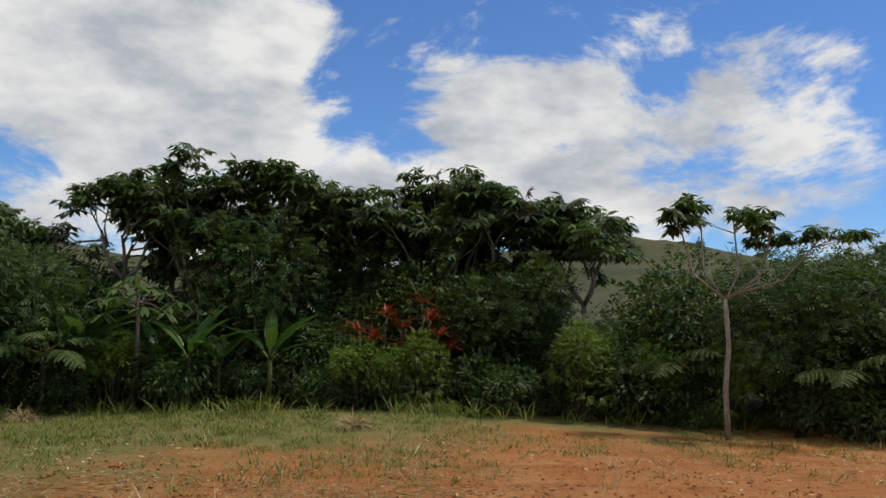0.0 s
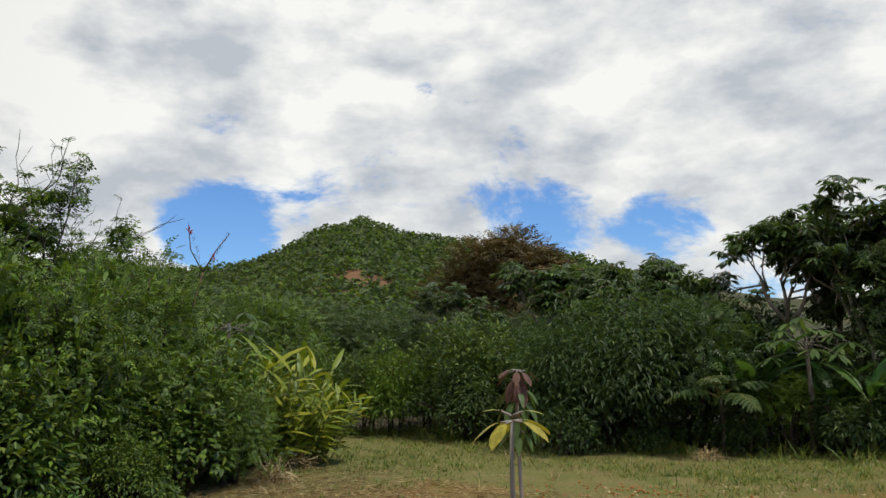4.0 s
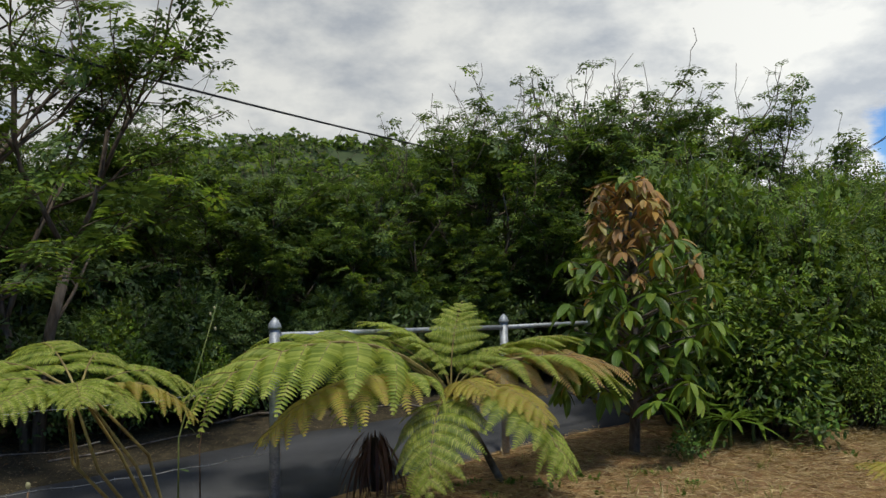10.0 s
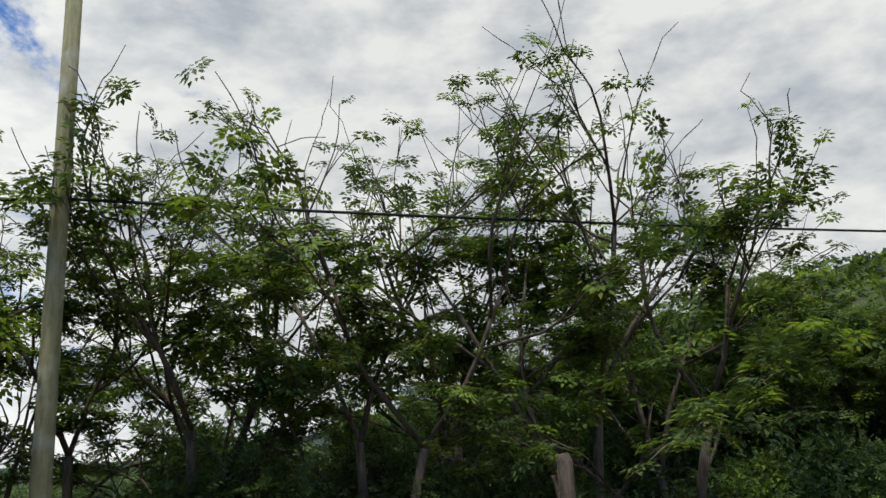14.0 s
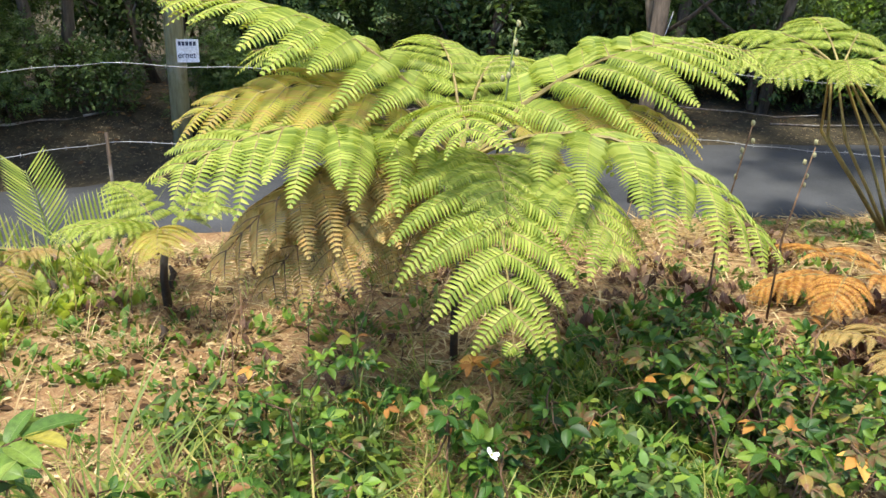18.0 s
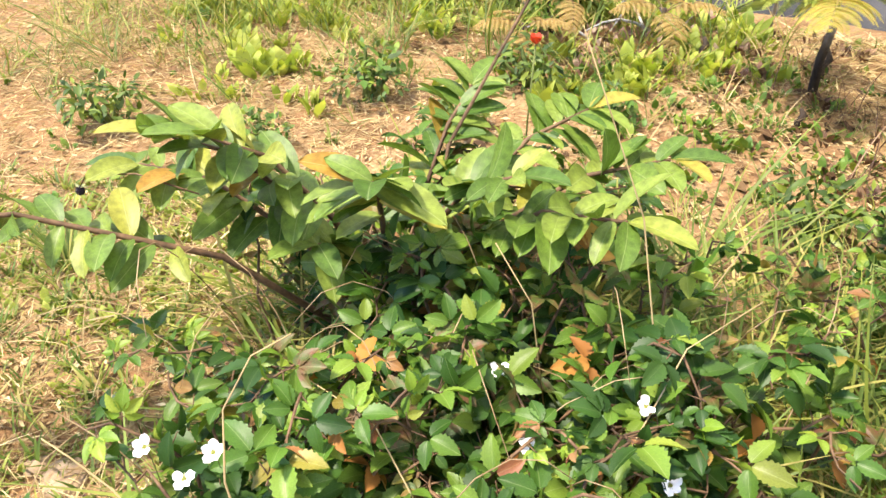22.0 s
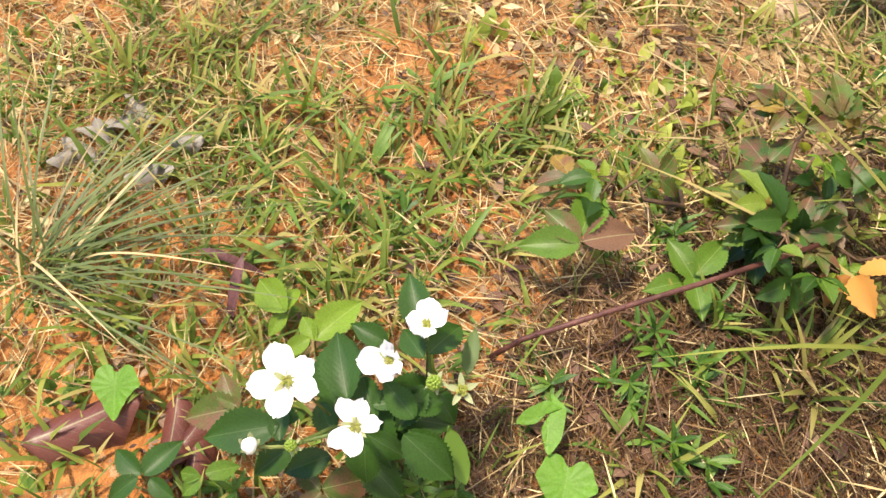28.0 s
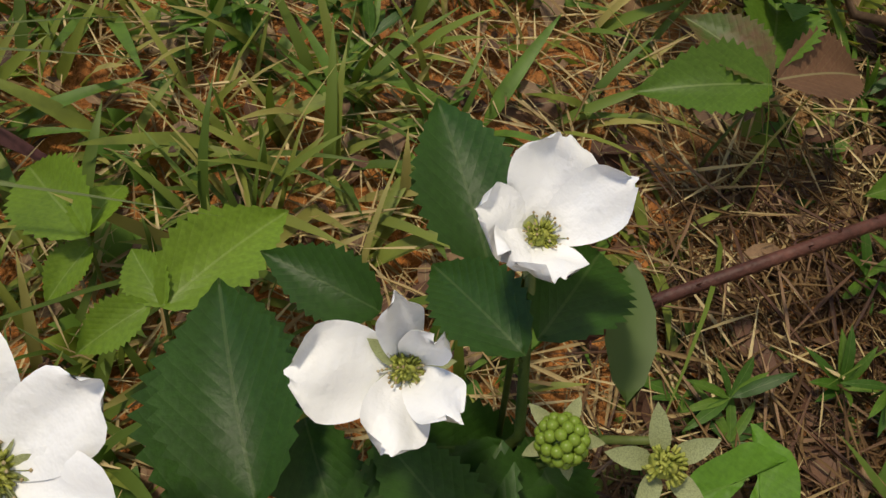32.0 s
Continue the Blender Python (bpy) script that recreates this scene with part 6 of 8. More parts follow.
# palm seedling
palm = thing("palm_seedling", "young palm with stiff feather leaves", "palm", at=(-1.15, -3.65, float(ground_z(-1.15, -3.65)) - 0.02))
leaflet = blade_shape(0.055, 3, 0.15, 0.18, 0.35)
for i, (dx, dy, dz, ln) in enumerate(((0.05, -0.15, 1.0, 0.66), (0.55, -0.05, 0.5, 0.55), (-0.45, 0.20, 0.7, 0.5))):
    d = Vector((dx, dy, dz)).normalized()
    p = Pile()
    pts = [np.array(d) * ln * k + np.array((dx, dy, -0.6)) * 0.25 * k * k for k in np.linspace(0, 1, 7)]
    p.tube(pts, 0.009, 0.003, 5, 1)
    sd = np.cross(np.array(d), (0.3, 0.8, 0.1))
    sd /= np.linalg.norm(sd)
    for k in range(16):
        f = 0.25 + 0.75 * k / 16
        q = np.array(d) * ln * f + np.array((dx, dy, -0.6)) * 0.25 * f * f
        for s in (-1, 1):
            p.spread(leaflet, [q], [np.array(d) * 0.85 + sd * s * 0.75], [np.cross(sd, np.array(d)) + (0, 0, 0.1)], 0.22 * (1 - 0.5 * abs(f - 0.5)))
    hang("frond", p.mesh("frond", [G["fern"], STEM_GREEN]), palm)

# ---- the bramble patch ----
BRAMBLE_LEAFLET = blade_shape(0.60, 13, 0.18, 0.28, 0.42, teeth=1, bite=0.10, pleat=0.012, heart=0.05, tip=0.85)


def compound(n, leaflet):
    """Three or five leaflets at the end of a stalk."""
    turns = {3: (0, 72, -72), 5: (0, 48, -48, 105, -105)}[n]
    return joined([moved(leaflet, pose(0, 0.42, 0) @ pose(0, 0, 0, 4 * (i % 2) - 6, 0, a) @ pose(0, 0.06, 0), (0.62, 0.52, 0.52, 0.42, 0.42)[i]) for i, a in enumerate(turns)])


TRI, PENTA = compound(3, BRAMBLE_LEAFLET), compound(5, BRAMBLE_LEAFLET)
OUT = np.array([0, 0, 1.0])


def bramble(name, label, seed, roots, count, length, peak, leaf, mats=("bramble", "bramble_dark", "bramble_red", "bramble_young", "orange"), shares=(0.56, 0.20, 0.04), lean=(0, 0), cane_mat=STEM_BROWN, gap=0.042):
    """Arching thorny canes with toothed compound leaves all along."""
    rng = np.random.default_rng(seed)
    cx, cy, rx, ry = roots
    ob = thing(name, label, "bramble", at=(cx, cy, float(ground_z(cx, cy))))
    piles = [Pile() for _ in mats]
    canes = Pile()
    for i in range(count):
        a = rng.uniform(0, 2 * math.pi)
        k = math.sqrt(rng.uniform(0, 1))
        o = np.array([math.cos(a) * rx * k, math.sin(a) * ry * k, 0])
        h = rng.uniform(0, 2 * math.pi)
        ln, top = length * rng.uniform(0.6, 1.15), peak * rng.uniform(0.55, 1.1)
        e = np.array([math.cos(h) + lean[0], math.sin(h) + lean[1], 0]) * ln * 0.55
        pts = [o + e * f + np.array([0, 0, top * math.sin(min(1.0, f * 1.15) * math.pi * 0.62)]) + rng.normal(0, 0.012, 3) for f in np.linspace(0, 1, 9)]
        canes.tube(pts, 0.0042, 0.0018, 5)
        p = np.array(pts)
        for j in range(int(ln / gap)):
            f = rng.uniform(0.15, 1.0) * 8
            q = p[min(int(f), 7)] * (1 - f % 1) + p[min(int(f), 7) + 1] * (f % 1)
            d = rand_dirs(rng, 1, -0.15)[0] * (1, 1, 0.55)
            u = OUT + rng.normal(0, 0.55, 3)
            k = 4 if rng.uniform() < 0.022 else rng.choice(4, p=(*shares, 1 - sum(shares)))
            piles[k].spread(TRI if rng.uniform() < 0.7 else PENTA, [q], [d], [u], leaf * rng.uniform(0.5, 1.2) * (0.75 if k == 3 else 1))
            canes.tube([q, q + d / np.linalg.norm(d) * leaf * 0.3], 0.0015, 0.001, 3)
            if j % 3 == 0:
                t = rand_dirs(rng, 1)[0]
                canes.tube([q, q + t * 0.006], 0.0012, 0.0002, 3, cap=False)
    hang("cane_tangle", canes.mesh("cane_tangle", cane_mat), ob, "thin thorny red-brown stems", "stuff")
    for m_, pile in zip(mats, piles):
        if pile.n:
            hang("foliage", pile.mesh("foliage", G[m_]), ob, {"bramble": "fresh green toothed leaves", "bramble_dark": "dark green leaves with shade put in their colour", "bramble_red": "reddening old leaves", "bramble_young": "pale young leaves", "bramble_pink": "pink and yellow old leaves", "orange": "orange dying leaves"}.get(m_, "green leaves"), "stuff")
    return ob


bramble("bramble_patch", "low wild blackberry thicket of green toothed leaves", 161, (0.33, -0.55, 0.36, 0.32), 82, 0.60, 0.46, 0.088, shares=(0.54, 0.22, 0.07))
bramble("bramble_patch", "blackberry thicket reaching towards the ferns", 162, (-0.30, -0.52, 0.42, 0.34), 30, 0.54, 0.40, 0.088, shares=(0.54, 0.20, 0.09))
bramble("bramble_patch", "blackberry canes with reddening leaves", 163, (-0.55, -1.05, 0.35, 0.25), 13, 0.45, 0.40, 0.08, shares=(0.42, 0.22, 0.20))
bramble("bramble_patch", "blackberry undergrowth below the guava shrub", 164, (0.30, -1.10, 0.45, 0.30), 54, 0.55, 0.42, 0.085, shares=(0.45, 0.28, 0.12))
bramble("bramble_patch", "low reddish blackberry shoots on bare ground", 165, (1.00, -0.28, 0.10, 0.12), 8, 0.30, 0.13, 0.08, shares=(0.25, 0.25, 0.40))
bramble("bramble_patch", "dark blackberry shoots under the fern", 166, (-1.35, -0.75, 0.40, 0.22), 14, 0.45, 0.28, 0.085, shares=(0.42, 0.34, 0.12))
bramble("bramble_patch", "green blackberry shoots beside the fern", 170, (-2.2, -0.62, 0.35, 0.22), 20, 0.45, 0.30, 0.08, shares=(0.55, 0.25, 0.05))
bramble("bramble_patch", "reddish blackberry bush near the ferns", 167, (-2.0, -0.22, 0.30, 0.25), 30, 0.55, 0.38, 0.08, shares=(0.40, 0.30, 0.20))
# dry stalks arch through the patch
rng_d = np.random.default_rng(169)
stalks = thing("dry_stalks", "pale dead stems arching through the blackberries", "dead stems")
for _ in range(46):
    x, y, a = rng_d.uniform(-0.25, 0.75), rng_d.uniform(-1.2, -0.35), rng_d.uniform(0, 2 * math.pi)
    ln, hi = rng_d.uniform(0.25, 0.6), rng_d.uniform(0.32, 0.56)
    pts = [(x + math.cos(a + 0.5 * f) * ln * f, y + math.sin(a + 0.5 * f) * ln * f, hi * math.sin(2.1 * f)) for f in np.linspace(0, 1, 8)]
    hang("stem", Pile().tube(pts, 0.0017, 0.0008, 4).mesh("stem", DRY_STALK), stalks)
bramble("bramble_patch", "blackberry shoots with pinkish red old leaves", 168, (0.06, -0.34, 0.10, 0.07), 7, 0.32, 0.44, 0.062, ("bramble", "bramble_dark", "bramble_pink", "bramble_young", "orange"), (0.30, 0.15, 0.42))

# guava shrub
GUAVA_LEAF = blade_shape(0.44, 11, 0.16, 0.30, 0.52, pleat=0.006, tip=0.55)

GUAVA_MESH = np_mesh("leaf", GUAVA_LEAF[0], GUAVA_LEAF[1], G["guava"], GUAVA_LEAF[2])


def guava():
    rng = np.random.default_rng(171)
    root = np.array((0.42, -1.12, 0.0))
    ob = thing("guava_shrub", "sprawling guava shrub with large ribbed light green leaves", "shrub", at=tuple(root))
    twig = Pile()
    for tip, lift in (((1.38, -0.86, 0.60), 0.10), ((0.83, -1.06, 0.66), 0.06), ((0.72, -1.00, 0.68), 0.05), ((0.18, -0.90, 0.64), 0.05), ((0.00, -0.78, 0.62), 0.08), ((-0.02, -1.24, 0.60), 0.06), ((0.42, -0.83, 0.68), 0.05), ((0.55, -0.98, 0.45), 0.05), ((0.95, -1.20, 0.52), 0.08), ((0.22, -1.42, 0.58), 0.04), ((-0.15, -1.05, 0.58), 0.06)):
        t = np.array(tip) - root
        pts = [np.array((0, 0, 0)), t * 0.35 + (0, 0, t[2] * 0.30), t * 0.7 + (0, 0, t[2] * 0.18 + lift * 0.4), t]
        twig.tube(pts, 0.009, 0.003, 6)
        n = 9 + int(8 * np.linalg.norm(t[:2]))
        for i in range(n):
            f = 1.0 - 0.60 * i / n
            q = (pts[2] + (pts[3] - pts[2]) * (f - 0.7) / 0.3) if f > 0.7 else (pts[1] + (pts[2] - pts[1]) * (f - 0.35) / 0.35)
            w = (pts[3] - pts[1]) / np.linalg.norm(pts[3] - pts[1])
            side = np.cross(w, OUT)
            side /= np.linalg.norm(side)
            for s in (-1, 1):
                d = side * s + w * 0.55 + (0, 0, rng.uniform(-0.35, 0.45)) + rng.normal(0, 0.28, 3)
                hang("leaf", GUAVA_MESH, ob).matrix_basis = aim(q, d, OUT + rng.normal(0, 0.35, 3), rng.uniform(0.075, 0.145))
        hang("leaf", GUAVA_MESH, ob).matrix_basis = aim(pts[3], pts[3] - pts[2], OUT, 0.12)
    hang("branchwork", twig.mesh("branchwork", STEM_BROWN), ob)


guava()
solo("bare_twig", Pile().tube([(0.36, -1.20, 0.0), (0.28, -1.28, 0.50), (0.02, -1.50, 0.88), (-0.10, -1.58, 1.06)], 0.006, 0.002, 5).mesh("bare_twig", STEM_BROWN), "thin dark bare twig rising from the shrub", "twig")


# ---- grass, straw and litter ----
BLADE = blade_shape(0.05, 3, 0.10, 0.45, 0.25)
BLADE_THIN = blade_shape(0.020, 5, 0.06, 0.75, 0.25)
BLADE_WIDE = blade_shape(0.11, 3, 0.12, 0.35, 0.30)
STRAW = diamond(0.030, 0.003, 0.04)
STRAW_WIDE = diamond(0.042, 0.005, 0.05)
HERB_CRUMB = diamond(0.35, 0.03, 0.1)
HERB_LEAF = blade_shape(0.5, 2, 0.1, 0.12, 0.45)


def fading(rng, x, y, box):
    """Which pieces stay when a field thins out towards its uneven borders."""
    e = np.minimum.reduce([x - box[0], box[1] - x, box[3] - y, y - box[2]])
    w = 0.28 * min(box[1] - box[0], box[3] - box[2])
    return e + 0.5 * w * wave2(x, y, 77, 0.45 * w + 0.02) > w * rng.uniform(-0.15, 1.0, len(x)) ** 2


def lying(name, label, seed, box, count, size, mat, tpl, lift=0.012, cluster=0.0, keep=None, tilt=0.12):
    """Small pieces strewn on the ground, one joined piece of kind stuff."""
    rng = np.random.default_rng(seed)
    x, y = rng.uniform(box[0], box[1], count), rng.uniform(box[2], box[3], count)
    if cluster:
        ok = wave2(x, y, seed, cluster) > rng.uniform(-0.9, 0.5, count)
        x, y = x[ok], y[ok]
    if keep is not None:
        ok = keep(x, y)
        x, y = x[ok], y[ok]
    ok = (road_distance(x, y) > ROAD_HALF + 0.05) & fading(rng, x, y, box)
    x, y = x[ok], y[ok]
    n = len(x)
    a = rng.uniform(0, 2 * np.pi, n)
    d = np.stack([np.cos(a), np.sin(a), rng.normal(0.05, tilt, n)], 1)
    p = np.stack([x, y, ground_z(x, y) + rng.uniform(0.001, lift, n)], 1)
    solo(name, Pile().spread(tpl, p, d, OUT + rng.normal(0, 0.3, (n, 3)), size * rng.uniform(0.4, 1.4, n)).mesh(name, mat), label, name.split("_")[-1], kind="stuff")


def tufts(name, label, seed, box, count, blades, size, mat, tpl=BLADE, spread=0.04, cluster=0.0, keep=None, stand=1.0):
    """Standing blades in small tufts."""
    rng = np.random.default_rng(seed)
    x, y = rng.uniform(box[0], box[1], count), rng.uniform(box[2], box[3], count)
    if cluster:
        ok = wave2(x, y, seed, cluster) > rng.uniform(-0.7, 0.6, count)
        x, y = x[ok], y[ok]
    if keep is not None:
        ok = keep(x, y)
        x, y = x[ok], y[ok]
    ok = (road_distance(x, y) > ROAD_HALF + 0.05) & fading(rng, x, y, box)
    x, y = np.repeat(x[ok], blades), np.repeat(y[ok], blades)
    n = len(x)
    scale = np.repeat(rng.uniform(0.6, 1.3, n // blades), blades)
    a = rng.uniform(0, 2 * np.pi, n)
    x, y = x + np.cos(a) * spread * rng.uniform(0, 1, n), y + np.sin(a) * spread * rng.uniform(0, 1, n)
    d = np.stack([np.cos(a) * rng.uniform(0.1, 0.9, n), np.sin(a) * rng.uniform(0.1, 0.9, n), np.full(n, stand)], 1)
    p = np.stack([x, y, ground_z(x, y) - 0.003], 1)
    solo(name, Pile().spread(tpl, p, d, OUT - d * 0.8 + rng.normal(0, 0.2, (n, 3)), size * scale * rng.uniform(0.5, 1.2, n)).mesh(name, mat), label, "grass", kind="stuff")


def off_patch(x, y):
    return ~((x > -0.7) & (x < 0.85) & (y < -0.25) & (y > -1.35))


def mid_only(x, y):
    return off_patch(x, y) & ~((x > 0.75) & (x < 1.7) & (y > -0.32) & (y < 0.6))


def bare_spot(x, y):
    return np.hypot(x - 1.48, y - 0.45) + 0.05 * wave2(x, y, 37, 0.05) > 0.11


def dark_side(x, y):
    return x + 0.12 * wave2(x, y, 36, 0.12) < 1.18 + 0.36 * y


NEAR = (0.55, 2.3, -0.9, 0.85)
lying("close_straw", "dry straw and dead stalks on orange soil", 201, NEAR, 34000, 0.06, G["straw"], STRAW, 0.02, 0.5, lambda x, y: (x + 0.25 * wave2(x, y, 33, 0.2) > 1.10 + 0.3 * np.minimum(0, y + 0.1)) & bare_spot(x, y), tilt=0.15)
lying("leaf_crumbs", "crumbled brown leaf litter", 202, NEAR, 5200, 0.013, G["litter"], HERB_LEAF, 0.014)
lying("short_straw", "short thin straw bits on orange soil", 238, (1.0, 2.3, -0.9, 0.85), 18000, 0.038, G["straw"], STRAW, 0.014, 0.16, bare_spot)
tufts("clay_blades", "thin fresh grass on orange soil", 239, (1.15, 2.0, -0.3, 0.7), 520, 6, 0.055, G["grass"], BLADE_WIDE, 0.02, 0.18)
# real brown litter, laid dense so its dark colour also paints the shade here
lying("dark_litter", "decaying leaf and root litter whose dark tone also paints shade", 234, (0.60, 1.32, -0.45, 0.60), 32000, 0.040, G["brown"], STRAW_WIDE, 0.022, 0, dark_side)
lying("root_threads", "thin grey-brown dead stalks", 235, (0.65, 1.36, -0.60, 0.60), 5200, 0.07, G["litter"], STRAW, 0.022, 0, dark_side)
lying("pale_threads", "pale dry stalks over dark litter", 243, (0.65, 1.36, -0.60, 0.60), 800, 0.075, G["straw"], STRAW, 0.026)
lying("litter_leaves", "small curled dead leaves over the litter", 244, (0.62, 1.45, -0.60, 0.60), 1300, 0.026, G["litter"], HERB_LEAF, 0.02, 0, None, 0.3)
tufts("close_grass", "short green grass on clay", 203, NEAR, 900, 7, 0.070, G["grass"], blade_shape(0.085, 4, 0.14, 0.45, 0.35), 0.022, 0.22, lambda x, y: ((x > 1.2) | (y < -0.08) | (wave2(x, y, 35, 0.07) > 0.15)) & bare_spot(x, y))
tufts("small_herbs", "tiny green herbs between the grass", 204, NEAR, 1500, 6, 0.024, G["herb"], HERB_LEAF, 0.016, 0.16, stand=0.5)
tufts("tall_blades", "scattered tall grass blades", 205, NEAR, 110, 4, 0.12, G["grass"], BLADE_THIN, 0.02, 0.3)
MID = (-2.8, 4.6, -4.0, 2.4)
lying("straw", "mown dry straw on the clay", 206, MID, 92000, 0.10, G["straw"], STRAW, 0.025, 0.9, mid_only)
lying("straw_crumbs", "short bits of cut straw and leaf", 222, MID, 40000, 0.03, G["straw"], HERB_CRUMB, 0.012, 0, mid_only)
tufts("thin_grass", "thin yellow-green grass on clay", 207, MID, 2700, 7, 0.085, G["grass"], BLADE, 0.03, 0.45, off_patch)
lying("mown_straw", "short pale bits of mown straw", 236, (0.3, 3.4, -3.2, 0.15), 60000, 0.05, G["straw"], STRAW_WIDE, 0.014, 0.6)
tufts("yellow_herbs", "small yellow-green weeds on mown ground", 237, (0.55, 2.5, -2.0, -0.2), 1700, 7, 0.035, G["fern"], HERB_LEAF, 0.03, 0.35, None, 0.6)
tufts("mown_grass", "short yellowing mown grass", 240, (0.55, 2.5, -2.1, -0.2), 1500, 8, 0.06, G["grass"], BLADE_WIDE, 0.03, 0.4, None, 0.9)
tufts("dry_grass", "dry bleached grass stalks", 208, MID, 950, 6, 0.16, G["straw"], BLADE_THIN, 0.03, 0.5, mid_only)
tufts("field_herbs", "small leafy weeds on the clay", 209, MID, 2000, 6, 0.035, G["herb"], HERB_LEAF, 0.03, 0.4, off_patch, 0.6)


def behind_fern(x, y):
    return (road_distance(x, y) > 1.3) & (wave2(x, y, 31, 0.5) > -0.35) & off_patch(x, y)


tufts("russet_weeds", "dry russet weeds round the ferns", 231, (-3.4, -0.9, -3.6, -0.9), 800, 9, 0.05, G["litter"], HERB_LEAF, 0.05, 0.5, behind_fern, 1.1)
tufts("russet_stalks", "thin brown weed stalks round the ferns", 232, (-3.4, -1.0, -3.6, -0.9), 420, 7, 0.22, G["litter"], BLADE_THIN, 0.05, 0.5, behind_fern, 1.4)
tufts("low_weeds", "small green weeds round the ferns", 233, (-3.6, 0.3, -3.6, 0.2), 1100, 8, 0.05, G["herb"], HERB_LEAF, 0.05, 0.45, behind_fern, 1.0)


def by_fern(x, y):
    return np.hypot(x + 1.2, (y + 0.75) * 1.2) < 0.85


tufts("fern_weeds", "tall green weeds under the fern", 210, (-2.6, 0, -1.9, 0.3), 900, 9, 0.20, G["grass"], BLADE_THIN, 0.05, 0, by_fern)
tufts("fern_herbs", "leafy herbs under the fern", 211, (-2.6, 0, -1.9, 0.3), 520, 9, 0.06, G["herb"], HERB_LEAF, 0.05, 0, by_fern, 0.8)
tufts("shade_herbs", "leafy green weeds in the fern's shade", 245, (-2.9, -0.9, -1.3, 0.0), 620, 10, 0.075, G["bramble"], HERB_LEAF, 0.06, 0.5, None, 1.1)
tufts("shade_russet", "russet dry weeds between the ferns", 246, (-4.2, -2.0, -1.6, 0.2), 620, 9, 0.07, G["litter"], HERB_LEAF, 0.06, 0.5, None, 1.2)
tufts("pink_weeds", "pinkish brown dried weeds near the lane", 247, (-1.1, -0.1, -3.5, -2.5), 330, 12, 0.06, G["dusty"], HERB_LEAF, 0.06, 0.4, None, 1.3)
tufts("patch_grass", "green grass among the brambles", 212, (-0.7, 0.80, -1.4, -0.25), 620, 6, 0.34, G["grass"], BLADE_THIN, 0.04)
tufts("verge_grass", "tall grass and weeds beside the lane", 213, (-1.2, 2.6, -4.6, -2.6), 520, 9, 0.24, G["grass"], BLADE_THIN, 0.06, 0.6)
tufts("verge_dry", "dry rusty weeds beside the lane", 214, (-6.5, 0.6, -4.4, 2.0), 2400, 8, 0.15, G["fern_dry"], BLADE_THIN, 0.07, 0.7, lambda x, y: (road_distance(x, y) < 2.6))
tufts("verge_herbs", "green and russet weeds beside the lane", 223, (-6.5, 1.6, -4.6, 2.0), 1900, 8, 0.055, G["herb"], HERB_LEAF, 0.06, 0.8, lambda x, y: (road_distance(x, y) < 3.0), 1.0)
lying("verge_straw", "dry straw and litter between ferns and lane", 224, (-6.5, -1.4, -4.2, 2.6), 42000, 0.12, G["straw"], STRAW_WIDE, 0.03, 0.7)
lying("verge_leaves", "brown leaf litter between the ferns", 225, (-6.5, 0.4, -4.2, 2.6), 16000, 0.05, G["brown"], HERB_LEAF, 0.02, 0.5)


def open_field(x, y):
    return (wave2(x, y, 9, 2.6) + 0.35 * wave2(x, y, 10, 0.6) > -0.05 - 0.06 * (y - 5) + 0.12 * np.maximum(x + 2, 0) - 0.30 * (y > 10)) & (x > -7.2 - np.maximum(0, y - 5) * 0.55) & (y > 1.0)


lying("field_straw", "dry straw strewn over the field", 215, (-9, 4, 0.3, 9.5), 84000, 0.115, G["straw"], STRAW_WIDE, 0.03, 1.1, lambda x, y: wave2(x, y, 9, 2.6) + 0.4 * wave2(x, y, 10, 0.6) > 0.10 * x + 0.05 * (y - 3))
lying("field_debris", "brown dead leaves and twigs over the field", 229, (-9, 3, 0.5, 9), 4500, 0.05, G["brown"], HERB_CRUMB, 0.03, 0.7)
tufts("field_tufts", "sparse grass tufts in the field", 216, (-9, 9, 1.5, 11.5), 3600, 9, 0.11, G["grass"], BLADE, 0.08, 1.6, open_field)
CLOD = (np.array([(0.5, 0, 0), (-0.1, 0.45, 0.05), (-0.5, -0.1, 0), (0.05, -0.5, 0.05), (0.12, 0.1, 0.42), (-0.2, -0.1, 0.34), (0, 0, -0.2)]), np.array([(0, 1, 4), (1, 2, 5), (1, 5, 4), (2, 3, 5), (3, 4, 5), (3, 0, 4), (0, 6, 1), (1, 6, 2), (2, 6, 3), (3, 6, 0)]), np.zeros((7, 2)))
CLAY = plain("clay_clods", (0.44, 0.15, 0.042), (0.64, 0.28, 0.09), 9.0, 0.95, 0.5)
lying("clay_clods", "small clods of orange clay", 248, (-5.5, 5, 1.6, 9.5), 9000, 0.038, CLAY, CLOD, 0.006, 0.8, lambda x, y: x + 0.5 * (y - 4) > -3.2, 0.3)
lying("golden_straw", "bright cut straw in drifts", 249, (-9, 2, 1.4, 8.5), 52000, 0.14, G["straw"], STRAW_WIDE, 0.035, 0.55, lambda x, y: wave2(x, y, 14, 0.8) > 0.05 + 0.10 * x)
lying("drift_litter", "dark dead leaves and stalks in drifts", 250, (-9, 2, 1.4, 8.5), 26000, 0.075, G["brown"], STRAW_WIDE, 0.03, 0.45, lambda x, y: wave2(x, y, 15, 0.6) > 0.1)
tufts("near_tufts", "dry grass tufts on the clay", 251, (-5, 4, 1.8, 6.5), 420, 12, 0.17, G["straw"], BLADE_THIN, 0.06, 0.7, None, 1.5)
